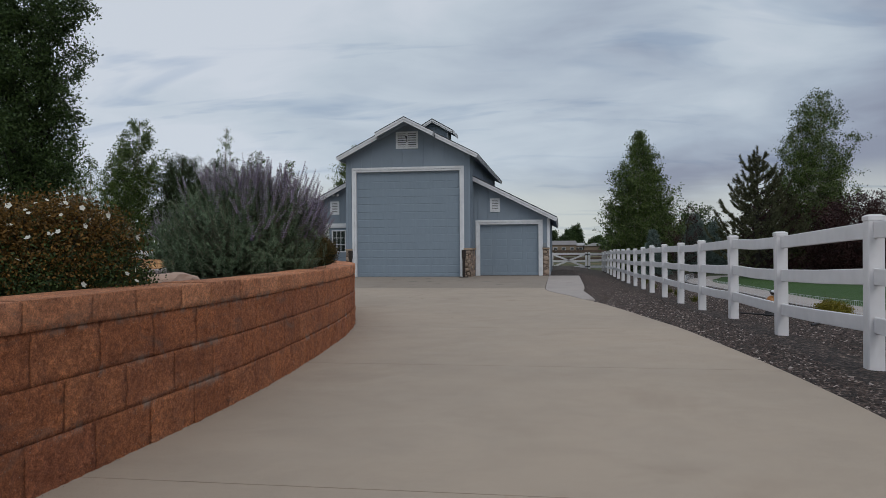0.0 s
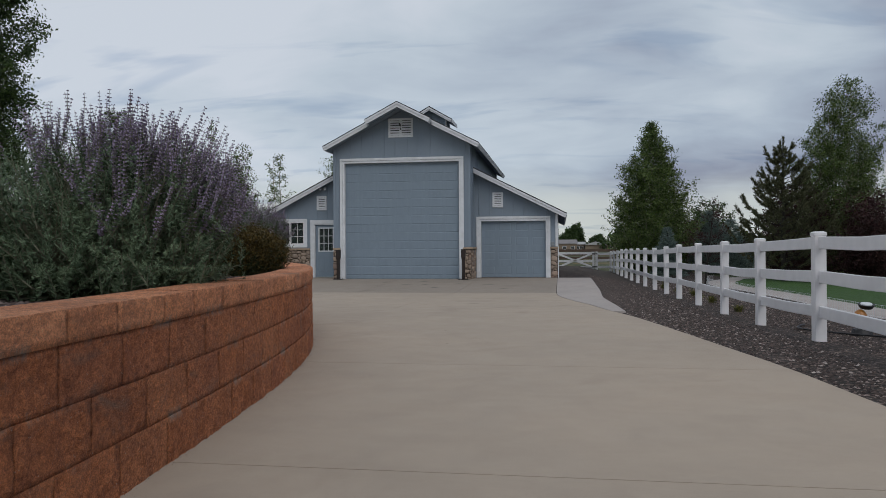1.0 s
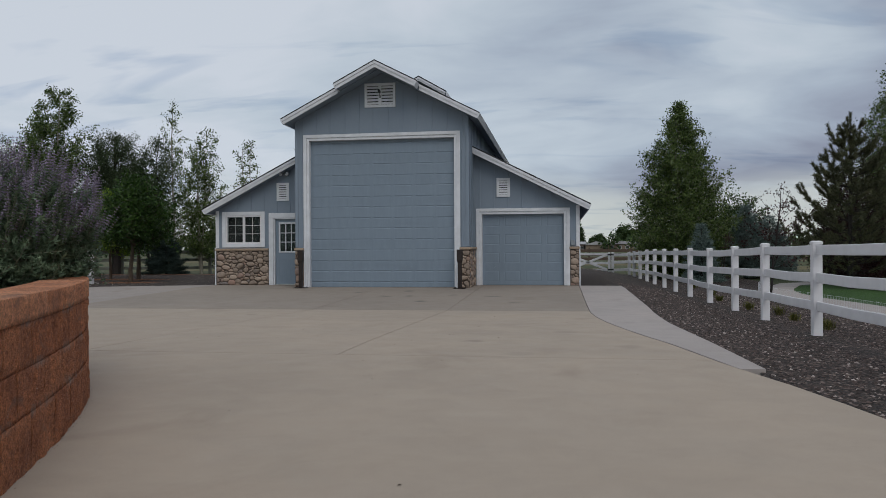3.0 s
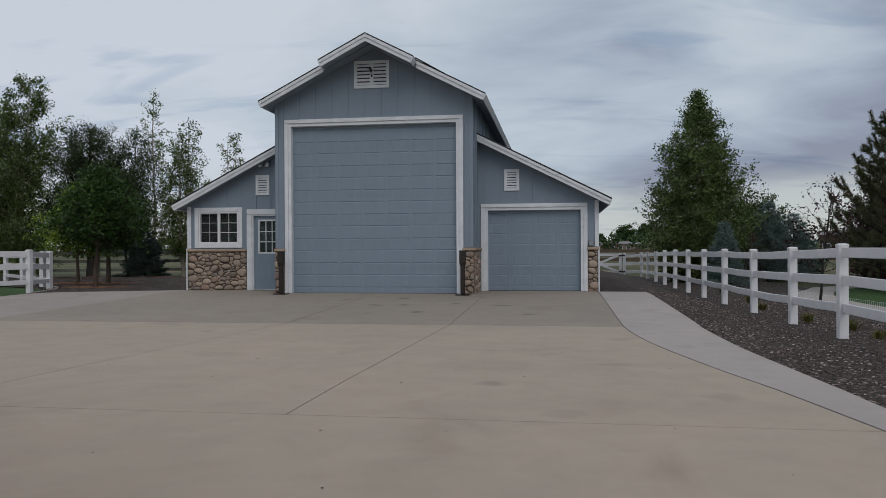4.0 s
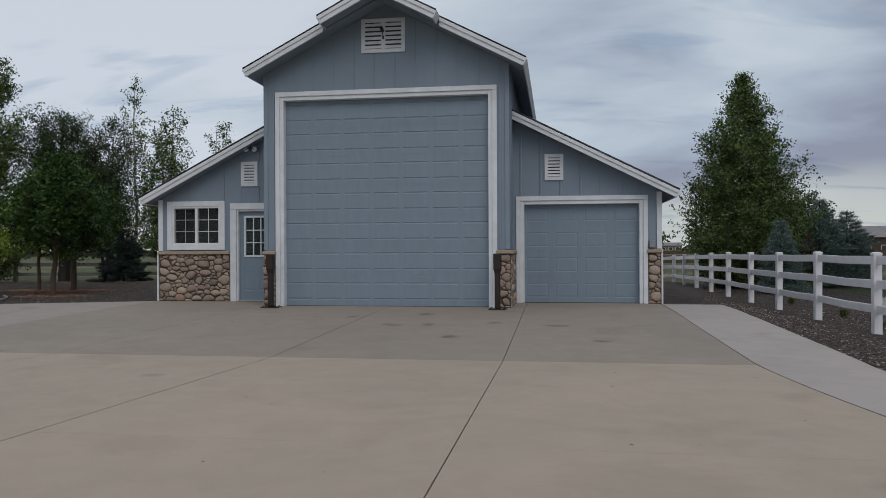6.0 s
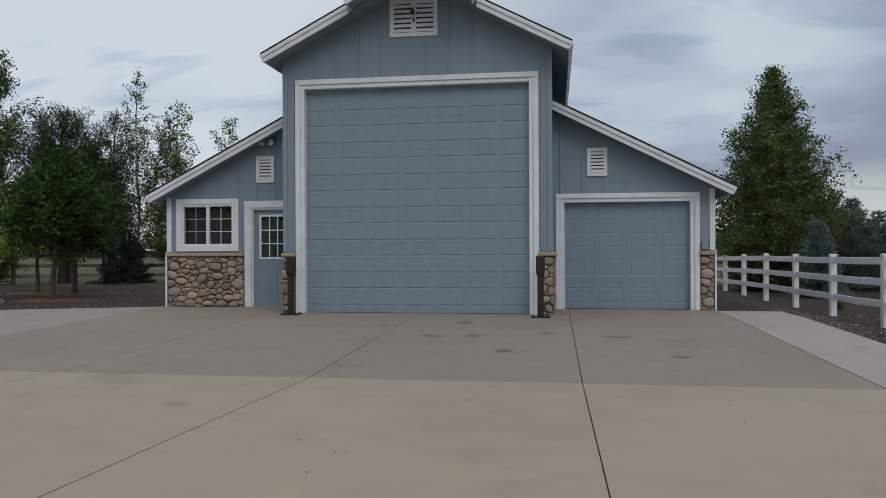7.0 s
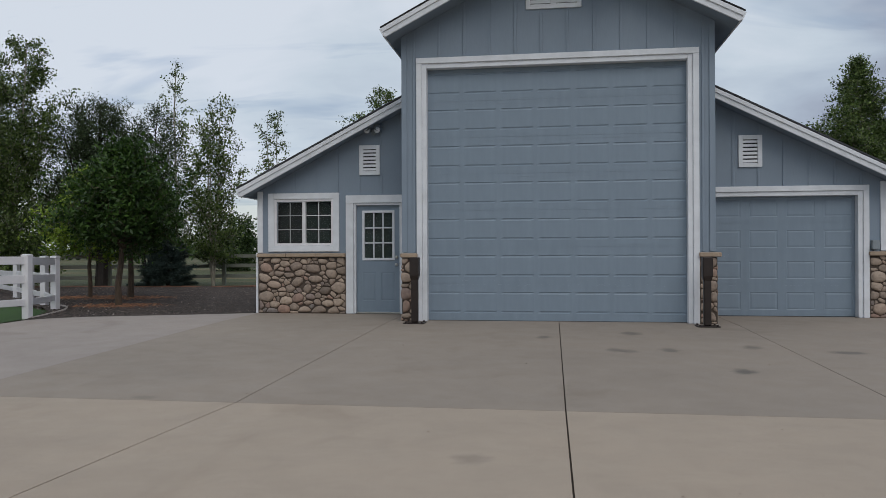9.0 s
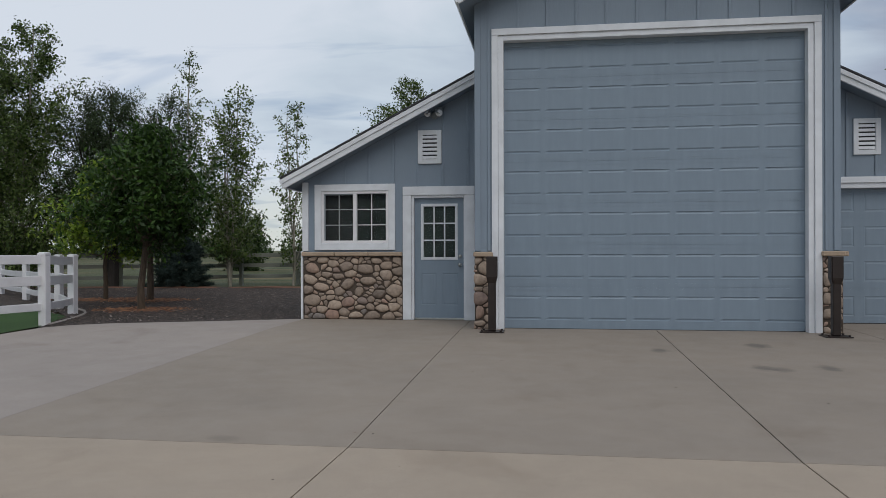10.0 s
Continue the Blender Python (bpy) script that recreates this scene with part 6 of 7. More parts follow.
def build_shrub(name, at, radius, tall, label, mat, seed, twigs=420, per=26, leaf=0.030, flat=1.0, blooms=0, second=None, tint_axis=(0.0, 0.0, 1.0), boxy=2.0, foot=0.8):
    """A dense mound of small leaves; the second leaf colour gathers towards tint_axis, mostly upwards."""
    rng = np.random.default_rng(seed)
    bush = root(name, at, label, "bush")
    base = np.array(at)
    wood = bmesh.new()
    tips = []
    for i in range(twigs):
        u = rng.normal(size=3)
        u[2] = abs(u[2]) * 0.95 + 0.02
        u /= np.linalg.norm(u)
        k = rng.uniform(0.86, 1.0) * (1 + 0.05 * math.sin(3 * math.atan2(u[1], u[0]) + seed) + 0.06 * math.sin(7 * u[2] + seed))
        k *= (math.hypot(u[0], u[1]) ** boxy + u[2] ** boxy) ** (-1 / boxy)
        tuck = foot + (1 - foot) * min(1.0, 2.2 * u[2])
        tip = base + u * np.array([radius * tuck, radius * flat * tuck, tall]) * k
        mid = base + (tip - base) * 0.5 + rng.normal(0, 0.03, 3)
        if i % 3 == 0:
            tube(wood, [Vector(base + rng.normal(0, 0.05, 3) * np.array([1, 1, 0])), Vector(mid), Vector(tip)], [0.008, 0.005, 0.002], 3)
        tips += [tip, base + (tip - base) * 0.86 + rng.normal(0, 0.02, 3)]
        if rng.uniform() < 0.5:
            tips.append(base + (tip - base) * 0.62)
    part("woody_base", wood, BARK_DARK, bush)
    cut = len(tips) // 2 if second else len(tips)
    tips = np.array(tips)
    order = np.argsort((tips - base) / np.array([radius, radius * flat, tall]) @ np.array(tint_axis) + rng.normal(0, 0.28, len(tips)))
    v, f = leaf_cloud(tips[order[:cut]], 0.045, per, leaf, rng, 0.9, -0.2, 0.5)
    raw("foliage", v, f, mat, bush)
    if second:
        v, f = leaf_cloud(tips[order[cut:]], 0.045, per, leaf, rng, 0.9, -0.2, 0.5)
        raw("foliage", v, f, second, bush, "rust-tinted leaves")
    if blooms:
        far_out = np.linalg.norm((tips - base) / np.array([radius, radius * flat, tall]), axis=1)
        shell = np.argsort(-far_out)[: len(tips) // 3]
        out = tips[rng.choice(shell, blooms, replace=False)]
        out = base + (out - base) * 1.10
        bm = bmesh.new()
        for p in range(5):
            f = math.tau * p / 5
            c, t = math.cos(f), math.sin(f)
            bm.faces.new([bm.verts.new(q) for q in ((0, 0, 0), (0.6 * c - 0.45 * t, 0.6 * t + 0.45 * c, 0.16), (1.05 * c, 1.05 * t, 0.28), (0.6 * c + 0.45 * t, 0.6 * t - 0.45 * c, 0.16))])
        first = part("blossom", bm, PETAL)
        me = first.data
        bpy.data.objects.remove(first)
        for c in out:
            nrm = Vector(c - base + rng.normal(0, 0.2, 3)).normalized()
            share("blossom", me, bush, Matrix.Translation(Vector(c)) @ nrm.to_track_quat("Z", "Y").to_matrix().to_4x4() @ Matrix.Scale(rng.uniform(0.010, 0.018), 4))
    return bush


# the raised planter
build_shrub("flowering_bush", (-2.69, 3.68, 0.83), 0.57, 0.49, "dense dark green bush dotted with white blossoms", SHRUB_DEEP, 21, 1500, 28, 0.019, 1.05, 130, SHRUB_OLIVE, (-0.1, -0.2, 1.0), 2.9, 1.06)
build_sage((-3.04, 7.20, 0.84), 0.92, 1.15, 22, 2500, "large silvery sage bush with violet flower spikes", 0.034, 0.03)
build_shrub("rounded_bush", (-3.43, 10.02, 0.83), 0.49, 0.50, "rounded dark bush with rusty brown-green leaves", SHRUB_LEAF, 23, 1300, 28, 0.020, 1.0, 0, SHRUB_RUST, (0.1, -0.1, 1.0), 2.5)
build_sage((-5.12, 13.7, 0.84), 0.90, 1.12, 24, 1900, "further sage bush with violet flower spikes", 0.05, 0.22)
build_sage((-7.2, 14.3, 0.85), 1.05, 1.15, 26, 1000, "low sage bush with violet flower spikes at the planter end", 0.055, 0.35)

# the yard on the side of the window
build_tree("cottonwood_tree", (-17.3, 22.6, -0.1), 12.0, 2.05, 0.29, "tall dark cottonwood tree beside the drive", limbs=120, per=19, leaf=0.115, leaf_mat_=LEAF_DARK, bark=BARK_DARK, shape="oval", seed=31, trunk=0.16, stems=2, loose=0.12, twigs=2, airy=0.18)
build_tree("aspen_tree", (-31.2, 45.0, -0.2), 9.0, 1.2, 0.10, "slim aspen at the far edge of the yard", limbs=56, per=10, leaf=0.12, seed=29, shape="cone", bark=BARK_PALE, trunk=0.08, rise=50, loose=0.11, airy=0.35)
build_tree("aspen_tree", (-30.4, 45.2, -0.2), 7.4, 1.25, 0.03, "leafy young aspen with low branches", limbs=84, per=10, leaf=0.12, seed=28, shape="oval", bark=BARK_PALE, trunk=0.06, stems=2, rise=52, loose=0.12, twigs=1, airy=0.22)
build_tree("aspen_tree", (-29.5, 46.5, -0.2), 7.6, 1.4, 0.04, "thin sparse aspen at the far edge of the yard", limbs=60, per=9, leaf=0.12, seed=30, shape="cone", bark=BARK_PALE, trunk=0.06, rise=54, loose=0.11, twigs=1, airy=0.35)
build_tree("aspen_tree", (-25.8, 42.8, -0.2), 9.3, 2.0, 0.06, "tall aspen tree with loose green crown", limbs=120, per=12, leaf=0.125, seed=32, shape="oval", bark=BARK_PALE, trunk=0.11, stems=2, loose=0.11, airy=0.16)
build_tree("aspen_tree", (-21.7, 47.3, -0.2), 9.5, 0.95, 0.14, "slim tall aspen with a narrow leafy top", limbs=60, per=8, leaf=0.12, seed=33, shape="cone", bark=BARK_PALE, trunk=0.08, rise=52, loose=0.10, twigs=1, airy=0.42, taper=3.2)
build_tree("willow_tree", (-23.2, 44.3, -0.15), 7.1, 1.95, 0.30, "grey-green willow-like yard tree with a thick dark trunk", limbs=110, per=16, leaf=0.105, leaf_mat_=LEAF_WILLOW, seed=34, shape="oval", bark=BARK_DARK, trunk=0.24, stems=1, loose=0.13, rise=58, narrow=0.42, airy=0.12)
build_tree("willow_tree", (-21.5, 44.6, -0.15), 6.9, 1.55, 0.30, "slimmer grey-green willow-like yard tree", limbs=80, per=15, leaf=0.105, leaf_mat_=LEAF_WILLOW, seed=35, shape="oval", bark=BARK_DARK, trunk=0.10, stems=2, loose=0.13, rise=58, narrow=0.42, airy=0.15)
build_tree("aspen_tree", (-19.35, 45.8, -0.2), 7.6, 1.35, 0.18, "slender aspen with pale leaves and several stems", limbs=96, per=9, leaf=0.125, seed=36, shape="oval", bark=BARK_PALE, trunk=0.07, stems=3, rise=52, loose=0.12, twigs=1, airy=0.20)
build_tree("aspen_tree", (-17.2, 46.7, -0.2), 7.1, 0.85, 0.12, "thin young aspen with bare upper twigs", limbs=54, per=7, leaf=0.125, seed=37, shape="oval", bark=BARK_PALE, trunk=0.06, stems=2, rise=60, loose=0.10, twigs=1, airy=0.42)
build_tree("aspen_tree", (-13.1, 47.5, -0.2), 8.0, 1.7, 0.12, "aspen tree standing behind the garage", limbs=110, per=13, leaf=0.11, seed=38, bark=BARK_PALE, trunk=0.09, stems=2, shape="oval", loose=0.11, twigs=2, airy=0.1)
build_tree("shade_tree", (-15.68, 33.15, -0.03), 3.70, 1.36, 0.47, "small broad-leaved shade tree with a forked trunk in the gravel", limbs=70, per=8, leaf=0.15, leaf_mat_=LEAF_MAPLE, seed=39, shape="umbrella", trunk=0.075, loose=0.085, rise=20, narrow=0.42, airy=0.30, lean=(0.15, 0))
build_tree("shade_tree", (-17.23, 36.25, -0.06), 3.75, 1.15, 0.42, "small broad-leaved shade tree in the gravel", limbs=60, per=8, leaf=0.15, leaf_mat_=LEAF_MAPLE, seed=45, shape="umbrella", trunk=0.085, loose=0.085, rise=20, narrow=0.42, airy=0.30)
build_tree("shade_tree", (-18.5, 36.4, -0.06), 3.45, 1.2, 0.42, "lighter green broad-leaved young tree", limbs=60, per=8, leaf=0.14, leaf_mat_=LEAF_LIME, seed=40, shape="umbrella", trunk=0.06, loose=0.085, rise=20, narrow=0.42, airy=0.30)
build_conifer("blue_spruce", (-20.55, 44.45, -0.15), 2.2, 1.12, "low dense blue-green spruce in the mulch", NEEDLE_DEEP, 41, 18, False, 44, 0.14)

build_conifer("blue_spruce", (-29.4, 40.0, -0.15), 4.2, 1.6, "blue-green spruce at the far side of the yard", NEEDLE_BLUE, 43, 18, False, 26, 0.18)

# beyond the white fence
build_tree("aspen_tree", (4.70, 45.8, -0.35), 8.25, 2.35, 0.04, "full conical aspen tree beyond the fence", limbs=240, per=11, leaf=0.12, seed=51, bark=BARK_PALE, trunk=0.12, loose=0.11, rise=36, twigs=2, airy=0.24, taper=2.25)
build_tree("aspen_tree", (12.85, 41.0, -0.3), 9.3, 2.4, 0.06, "tall aspen tree with airy crown beyond the fence", limbs=150, per=15, leaf=0.10, seed=52, bark=BARK_PALE, trunk=0.12, shape="oval", stems=2, loose=0.12, airy=0.30)
build_pine("pine_tree", (9.1, 37.0, -0.3), 6.0, 2.1, "open dark pine with upswept brush-like branches", NEEDLE, 53)
build_tree("plum_tree", (12.3, 34.6, -0.25), 3.7, 2.6, 0.04, "dark purple-leaved plum tree behind the fence", limbs=100, per=10, leaf=0.105, leaf_mat_=LEAF_RED, bark=BARK_DARK, seed=54, shape="round", trunk=0.07, stems=3, loose=0.12)
build_tree("plum_tree", (4.65, 30.2, -0.26), 2.9, 0.75, 0.36, "young thin-trunked plum tree with sparse purple leaves", limbs=20, per=4, leaf=0.085, leaf_mat_=LEAF_RED, bark=BARK_DARK, seed=59, shape="oval", trunk=0.03, lean=(0.35, 0.2), loose=0.09, rise=40, twigs=1, airy=0.3)
build_tree("plum_tree", (10.6, 40.5, -0.3), 4.5, 2.3, 0.04, "dark purple-leaved plum tree behind the fence", limbs=90, per=9, leaf=0.105, leaf_mat_=LEAF_RED, bark=BARK_DARK, seed=55, shape="round", trunk=0.05, stems=3, loose=0.12)
build_conifer("blue_spruce", (8.05, 47.6, -0.35), 3.5, 1.6, "blue-green spruce beyond the fence", NEEDLE_BLUE, 56, 27, False, 22, 0.19)
build_conifer("blue_spruce", (4.95, 41.8, -0.4), 2.5, 0.85, "small blue-green spruce by the fence", NEEDLE_BLUE, 57, 22, False, 28, 0.14)
build_conifer("blue_spruce", (9.4, 48.5, -0.3), 3.0, 1.7, "blue-green spruce beyond the fence", NEEDLE_BLUE, 58, 18, False, 24, 0.19)
for k, (x, y, h, r) in enumerate(((6.4, 52.0, 2.8, 2.2), (9.3, 55.0, 4.5, 2.0), (7.3, 57.0, 3.8, 2.4), (15.5, 50.0, 2.3, 2.4), (19.0, 44.0, 2.5, 2.4), (17.5, 36.0, 2.7, 2.4))):
    build_tree("yard_tree", (x, y, -0.35), h, r, 0.03, "dense dark green tree at the garden's far edge", limbs=54, per=9, leaf=0.16, leaf_mat_=LEAF_DARK, bark=BARK_DARK, seed=60 + k, shape="round", trunk=0.08, stems=3, loose=0.15)


# ---- far surroundings ----
def build_far_trees():
    """The tree line on the horizon, too far off to count."""
    rng = np.random.default_rng(71)
    centres = []
    for a in np.linspace(-75, 75, 300):
        if rng.uniform() < 0.30:
            continue
        d = rng.uniform(170, 420)
        x, y = d * math.sin(math.radians(a)), 20 + d * math.cos(math.radians(a))
        h, r = rng.uniform(3.0, 7.5), rng.uniform(2.5, 6.0)
        for _ in range(20):
            u = rng.normal(size=3)
            u /= np.linalg.norm(u)
            centres.append((x + u[0] * r, y + u[1] * r, -0.4 + h * (0.52 + 0.48 * u[2])))
    v, f = leaf_cloud(centres, 0.75, 7, 1.2, rng, 0.7, 0.0, 0.7)
    tagged(raw("far_tree_line", v, f, LEAF_DARK), "dark band of distant trees along the horizon", "trees", kind="stuff")


build_far_trees()
for k, (x, y, h, r) in enumerate(((5.2, 335.0, 11.6, 7.4), (-5.5, 350.0, 9.5, 6.0), (16.0, 345.0, 6.8, 4.5), (26.5, 338.0, 10.5, 5.5), (34.5, 332.0, 11.5, 6.0), (-31.0, 74.0, 4.4, 2.6))):
    far = y > 200
    build_tree("field_tree", (x, y, -0.4), h, r, 0.08, "round dark tree far behind the field gate", limbs=44, per=9, leaf=0.75 if far else 0.24, leaf_mat_=LEAF_DARK, bark=BARK_DARK, seed=80 + k, shape="round", trunk=0.3 if far else 0.14, stems=2, loose=0.55 if far else 0.22, twigs=1)


def build_house(x, y, w, d, h, roof, turn, wall_mat, roof_mat, label):
    house = root("house", (0, 0, 0), label, "house")
    part("wall", boxes((-w / 2, -d / 2, -0.6, w / 2, d / 2, h)), wall_mat, house)
    bm = bmesh.new()
    pts = [(-w / 2 - 0.4, -d / 2 - 0.4, h), (w / 2 + 0.4, -d / 2 - 0.4, h), (w / 2 + 0.4, d / 2 + 0.4, h), (-w / 2 - 0.4, d / 2 + 0.4, h), (-w / 2 - 0.4, 0, h + roof), (w / 2 + 0.4, 0, h + roof)]
    v = [bm.verts.new(p) for p in pts]
    for q in ((0, 1, 5, 4), (2, 3, 4, 5), (0, 4, 3), (1, 2, 5), (3, 2, 1, 0)):
        bm.faces.new([v[i] for i in q])
    part("roof", bm, roof_mat, house)
    for k in range(3):
        a = -w / 2 + w * (k + 0.5) / 3
        win = part("window", boxes((a - 0.7, -d / 2 - 0.06, 0.9, a + 0.7, -d / 2 - 0.001, 2.0)), WHITE, house)
        part("pane", boxes((a - 0.6, -d / 2 - 0.09, 1.0, a + 0.6, -d / 2 - 0.061, 1.9)), SCREEN, win)
    house.matrix_basis = pose(x, y, -0.35, 0, 0, turn)


STUCCO = plain("tan_stucco", (0.22, 0.17, 0.125), 0.9, 0, 0.1, 0.5, 20, 0.2)
GREYROOF = plain("grey_far_roof", (0.22, 0.21, 0.21), 0.9, 0, 0.1, 0.5, 20, 0.2)
BROWNWOOD = plain("weathered_board", (0.085, 0.058, 0.042), 0.9, 0, 0.3, 1.5, 20, 0.4)
PALEROOF = plain("pale_metal_roof", (0.38, 0.38, 0.38), 0.6, 0, 0.1, 0.5, 20, 0.1)
build_house(0.6, 282.0, 9.0, 8.0, 2.9, 1.5, 6, STUCCO, GREYROOF, "distant tan house with a grey gable roof")
build_house(6.2, 287.0, 4.4, 6.0, 2.6, 1.0, -8, STUCCO, PALEROOF, "distant tan outbuilding with a pale roof")
build_house(12.3, 284.0, 6.0, 7.0, 2.4, 1.2, 84, STUCCO, PALEROOF, "distant tan house, pale gable end towards the pasture")
build_house(20.5, 284.0, 8.0, 7.0, 2.6, 1.0, -6, STUCCO, GREYROOF, "distant tan house with a low roof")
build_house(28.0, 284.0, 8.0, 7.0, 2.6, 0.9, 5, STUCCO, GREYROOF, "distant tan house with a low roof")
build_house(36.5, 287.0, 7.0, 7.0, 2.5, 1.1, -5, STUCCO, GREYROOF, "distant tan house with a low roof")
build_house(58.5, 168.0, 9.0, 8.0, 3.4, 2.2, -20, BROWNWOOD, GREYROOF, "distant brown timber house with a gable roof")
build_house(50.0, 160.0, 6.5, 6.0, 3.6, 0.8, -20, BROWNWOOD, GREYROOF, "distant brown timber shed")


def build_board_fence():
    """A brown plank fence across the pasture, far behind the gate."""
    fence = root("plank_fence", (4.0, 85.0, -0.4), "dark brown weathered plank fence across the pasture", "fence", kind="structure")
    ob = part("post", boxes((-0.07, -0.07, 0.0, 0.07, 0.07, 1.5)), BROWNWOOD)
    me = ob.data
    bpy.data.objects.remove(ob)
    for k in range(16):
        share("post", me, fence, pose(-26 + 4.0 * k, 85.0, -0.4))
    for z in (0.25, 0.65, 1.05):
        part("rail", boxes((-26.0, 84.91, -0.4 + z, 34.0, 84.95, -0.4 + z + 0.28)), BROWNWOOD, fence)


build_board_fence()


# ---- garden things beyond the fence ----
def build_wire_edging():
    """Low white wire hoops along the path."""
    bm = bmesh.new()
    line, run = [(x - 0.60, y) for x, y in PATH if 6 < y < 38], 0
    length, at = along(line)
    s = 0.0
    while s < length:
        p, d, o = at(s)
        z = land(p.x, p.y)
        tube(bm, [p + Vector((0, 0, z - 0.02)), p + Vector((0, 0, z + 0.30 + 0.015 * math.sin(9.0 * s)))], [0.0026, 0.0026], 3)
        s += 0.10
    for z in (0.10, 0.30):
        pts = [at(length * k / 60)[0] for k in range(61)]
        tube(bm, [q + Vector((0, 0, land(q.x, q.y) + z)) for q in pts], [0.0026] * 61, 3)
    tagged(part("wire_edging", bm, WHITE), "low white wire edging fence along the garden path", "edging", kind="stuff")


build_wire_edging()


LANTERN = (3.62, 13.55, -0.075)


def build_ornament():
    """A round amber garden lantern with a dark disc on top."""
    AMBER = plain("amber_glaze", (0.36, 0.15, 0.03), 0.35, 0, 0.15, 20, 90, 0.05)
    x, y, z = LANTERN
    orn = root("garden_lantern", LANTERN, "amber garden lantern with a dark solar disc on the gravel", "lantern")
    bm = bmesh.new()
    bmesh.ops.create_cone(bm, segments=20, radius1=0.14, radius2=0.11, depth=0.09, cap_ends=True, matrix=pose(x, y, z + 0.04))
    part("foot", bm, DARK, orn, "black rounded foot")
    bm = bmesh.new()
    bmesh.ops.create_uvsphere(bm, u_segments=20, v_segments=14, radius=0.085, matrix=pose(x - 0.02, y, z + 0.23) @ Matrix.Diagonal((1, 1, 1.35, 1)))
    part("globe", bm, AMBER, orn, smooth=True)
    bm = bmesh.new()
    bmesh.ops.create_cone(bm, segments=24, radius1=0.072, radius2=0.105, depth=0.055, cap_ends=True, matrix=pose(x + 0.05, y - 0.01, z + 0.385, 12, 0, 0))
    part("disc", bm, DARK, orn, "black disc")
    bm = bmesh.new()
    bmesh.ops.create_cone(bm, segments=24, radius1=0.072, radius2=0.068, depth=0.012, cap_ends=True, matrix=pose(x + 0.05, y - 0.017, z + 0.417, 12, 0, 0))
    part("cell", bm, WHITE, orn, "white round cell")


build_ornament()


def build_windmill():
    IRON = plain("rusty_iron", (0.05, 0.032, 0.024), 0.8, 0.4, 0.3, 9, 60, 0.3)
    mill = root("garden_windmill", (6.5, 44.05, -0.31), "small dark iron garden windmill tower", "ornament")
    legs = [(sx * 0.34, sy * 0.34) for sx, sy in ((-1, -1), (1, -1), (1, 1), (-1, 1))]
    for x, y in legs:
        bm = bmesh.new()
        tube(bm, [Vector((6.5 + x, 44.05 + y, -0.33)), Vector((6.5 + x * 0.18, 44.05 + y * 0.18, 1.5))], [0.016, 0.012], 5)
        part("leg", bm, IRON, mill)
    for z in (0.2, 0.7, 1.15):
        k = 1 - 0.82 * (z + 0.31) / 1.81
        for i in range(4):
            a, b = legs[i], legs[(i + 1) % 4]
            bm = bmesh.new()
            tube(bm, [Vector((6.5 + a[0] * k, 44.05 + a[1] * k, z)), Vector((6.5 + b[0] * k, 44.05 + b[1] * k, z))], [0.01, 0.01], 4)
            part("brace", bm, IRON, mill)
    part("platform", boxes((6.15, 43.70, 1.06, 6.85, 44.40, 1.09)), IRON, mill)
    for k in range(8):
        bm = bmesh.new()
        a = math.tau * k / 8
        c, s = math.cos(a), math.sin(a)
        tube(bm, [Vector((6.5, 43.97, 1.5)), Vector((6.5 + c * 0.22, 43.97, 1.5 + s * 0.22))], [0.012, 0.03], 4)
        part("blade", bm, IRON, mill)


build_windmill()
build_shrub("yellow_shrub", (4.72, 14.0, -0.12), 0.30, 0.24, "low yellow-green shrub beside the garden path", leaf_mat("yellow_leaf", (0.10, 0.10, 0.015), (0.30, 0.24, 0.03)), 91, 200, 16, 0.03)
GRASSY = leaf_mat("tuft_grass", (0.05, 0.065, 0.015), (0.22, 0.20, 0.06), 0.7, 0.3)


def build_tuft(x, y, z, tall, seed):
    """A small clump of arching grass blades."""
    rng = np.random.default_rng(seed)
    n = 110
    turn, out = rng.uniform(0, math.tau, n), rng.uniform(0.15, 0.75, n)
    d = np.stack([np.cos(turn) * out, np.sin(turn) * out, np.ones(n)], axis=1)
    d /= np.linalg.norm(d, axis=1)[:, None]
    foot = np.stack([x + rng.normal(0, 0.04, n), y + rng.normal(0, 0.04, n), np.full(n, z)], axis=1)
    ln = tall * rng.uniform(0.6, 1.1, n)[:, None]
    side = np.stack([-np.sin(turn), np.cos(turn), np.zeros(n)], axis=1) * 0.006
    mid = foot + d * ln * 0.6
    tip = foot + d * ln + np.stack([np.cos(turn), np.sin(turn), -0.5 * np.ones(n)], axis=1) * ln * 0.18
    v = np.stack([foot, mid + side, tip, mid - side], axis=1)
    tuft = raw("grass_tuft", v.reshape(-1, 3), np.arange(n * 4).reshape(n, 4), GRASSY)
    tagged(tuft, "small yellow-green grass tuft growing in the gravel", "grass tuft", "tufts along the fence")


for k, (x, y, h) in enumerate(((3.2, 18.6, 0.20), (3.25, 21.5, 0.24), (3.25, 23.3, 0.2), (3.35, 24.6, 0.26), (3.15, 26.2, 0.24), (3.2, 29.5, 0.24), (3.58, 32.3, 0.28), (3.8, 36.7, 0.3))):
    build_tuft(x, y, right_gravel_height(x, y) - 0.01, h, 300 + k)


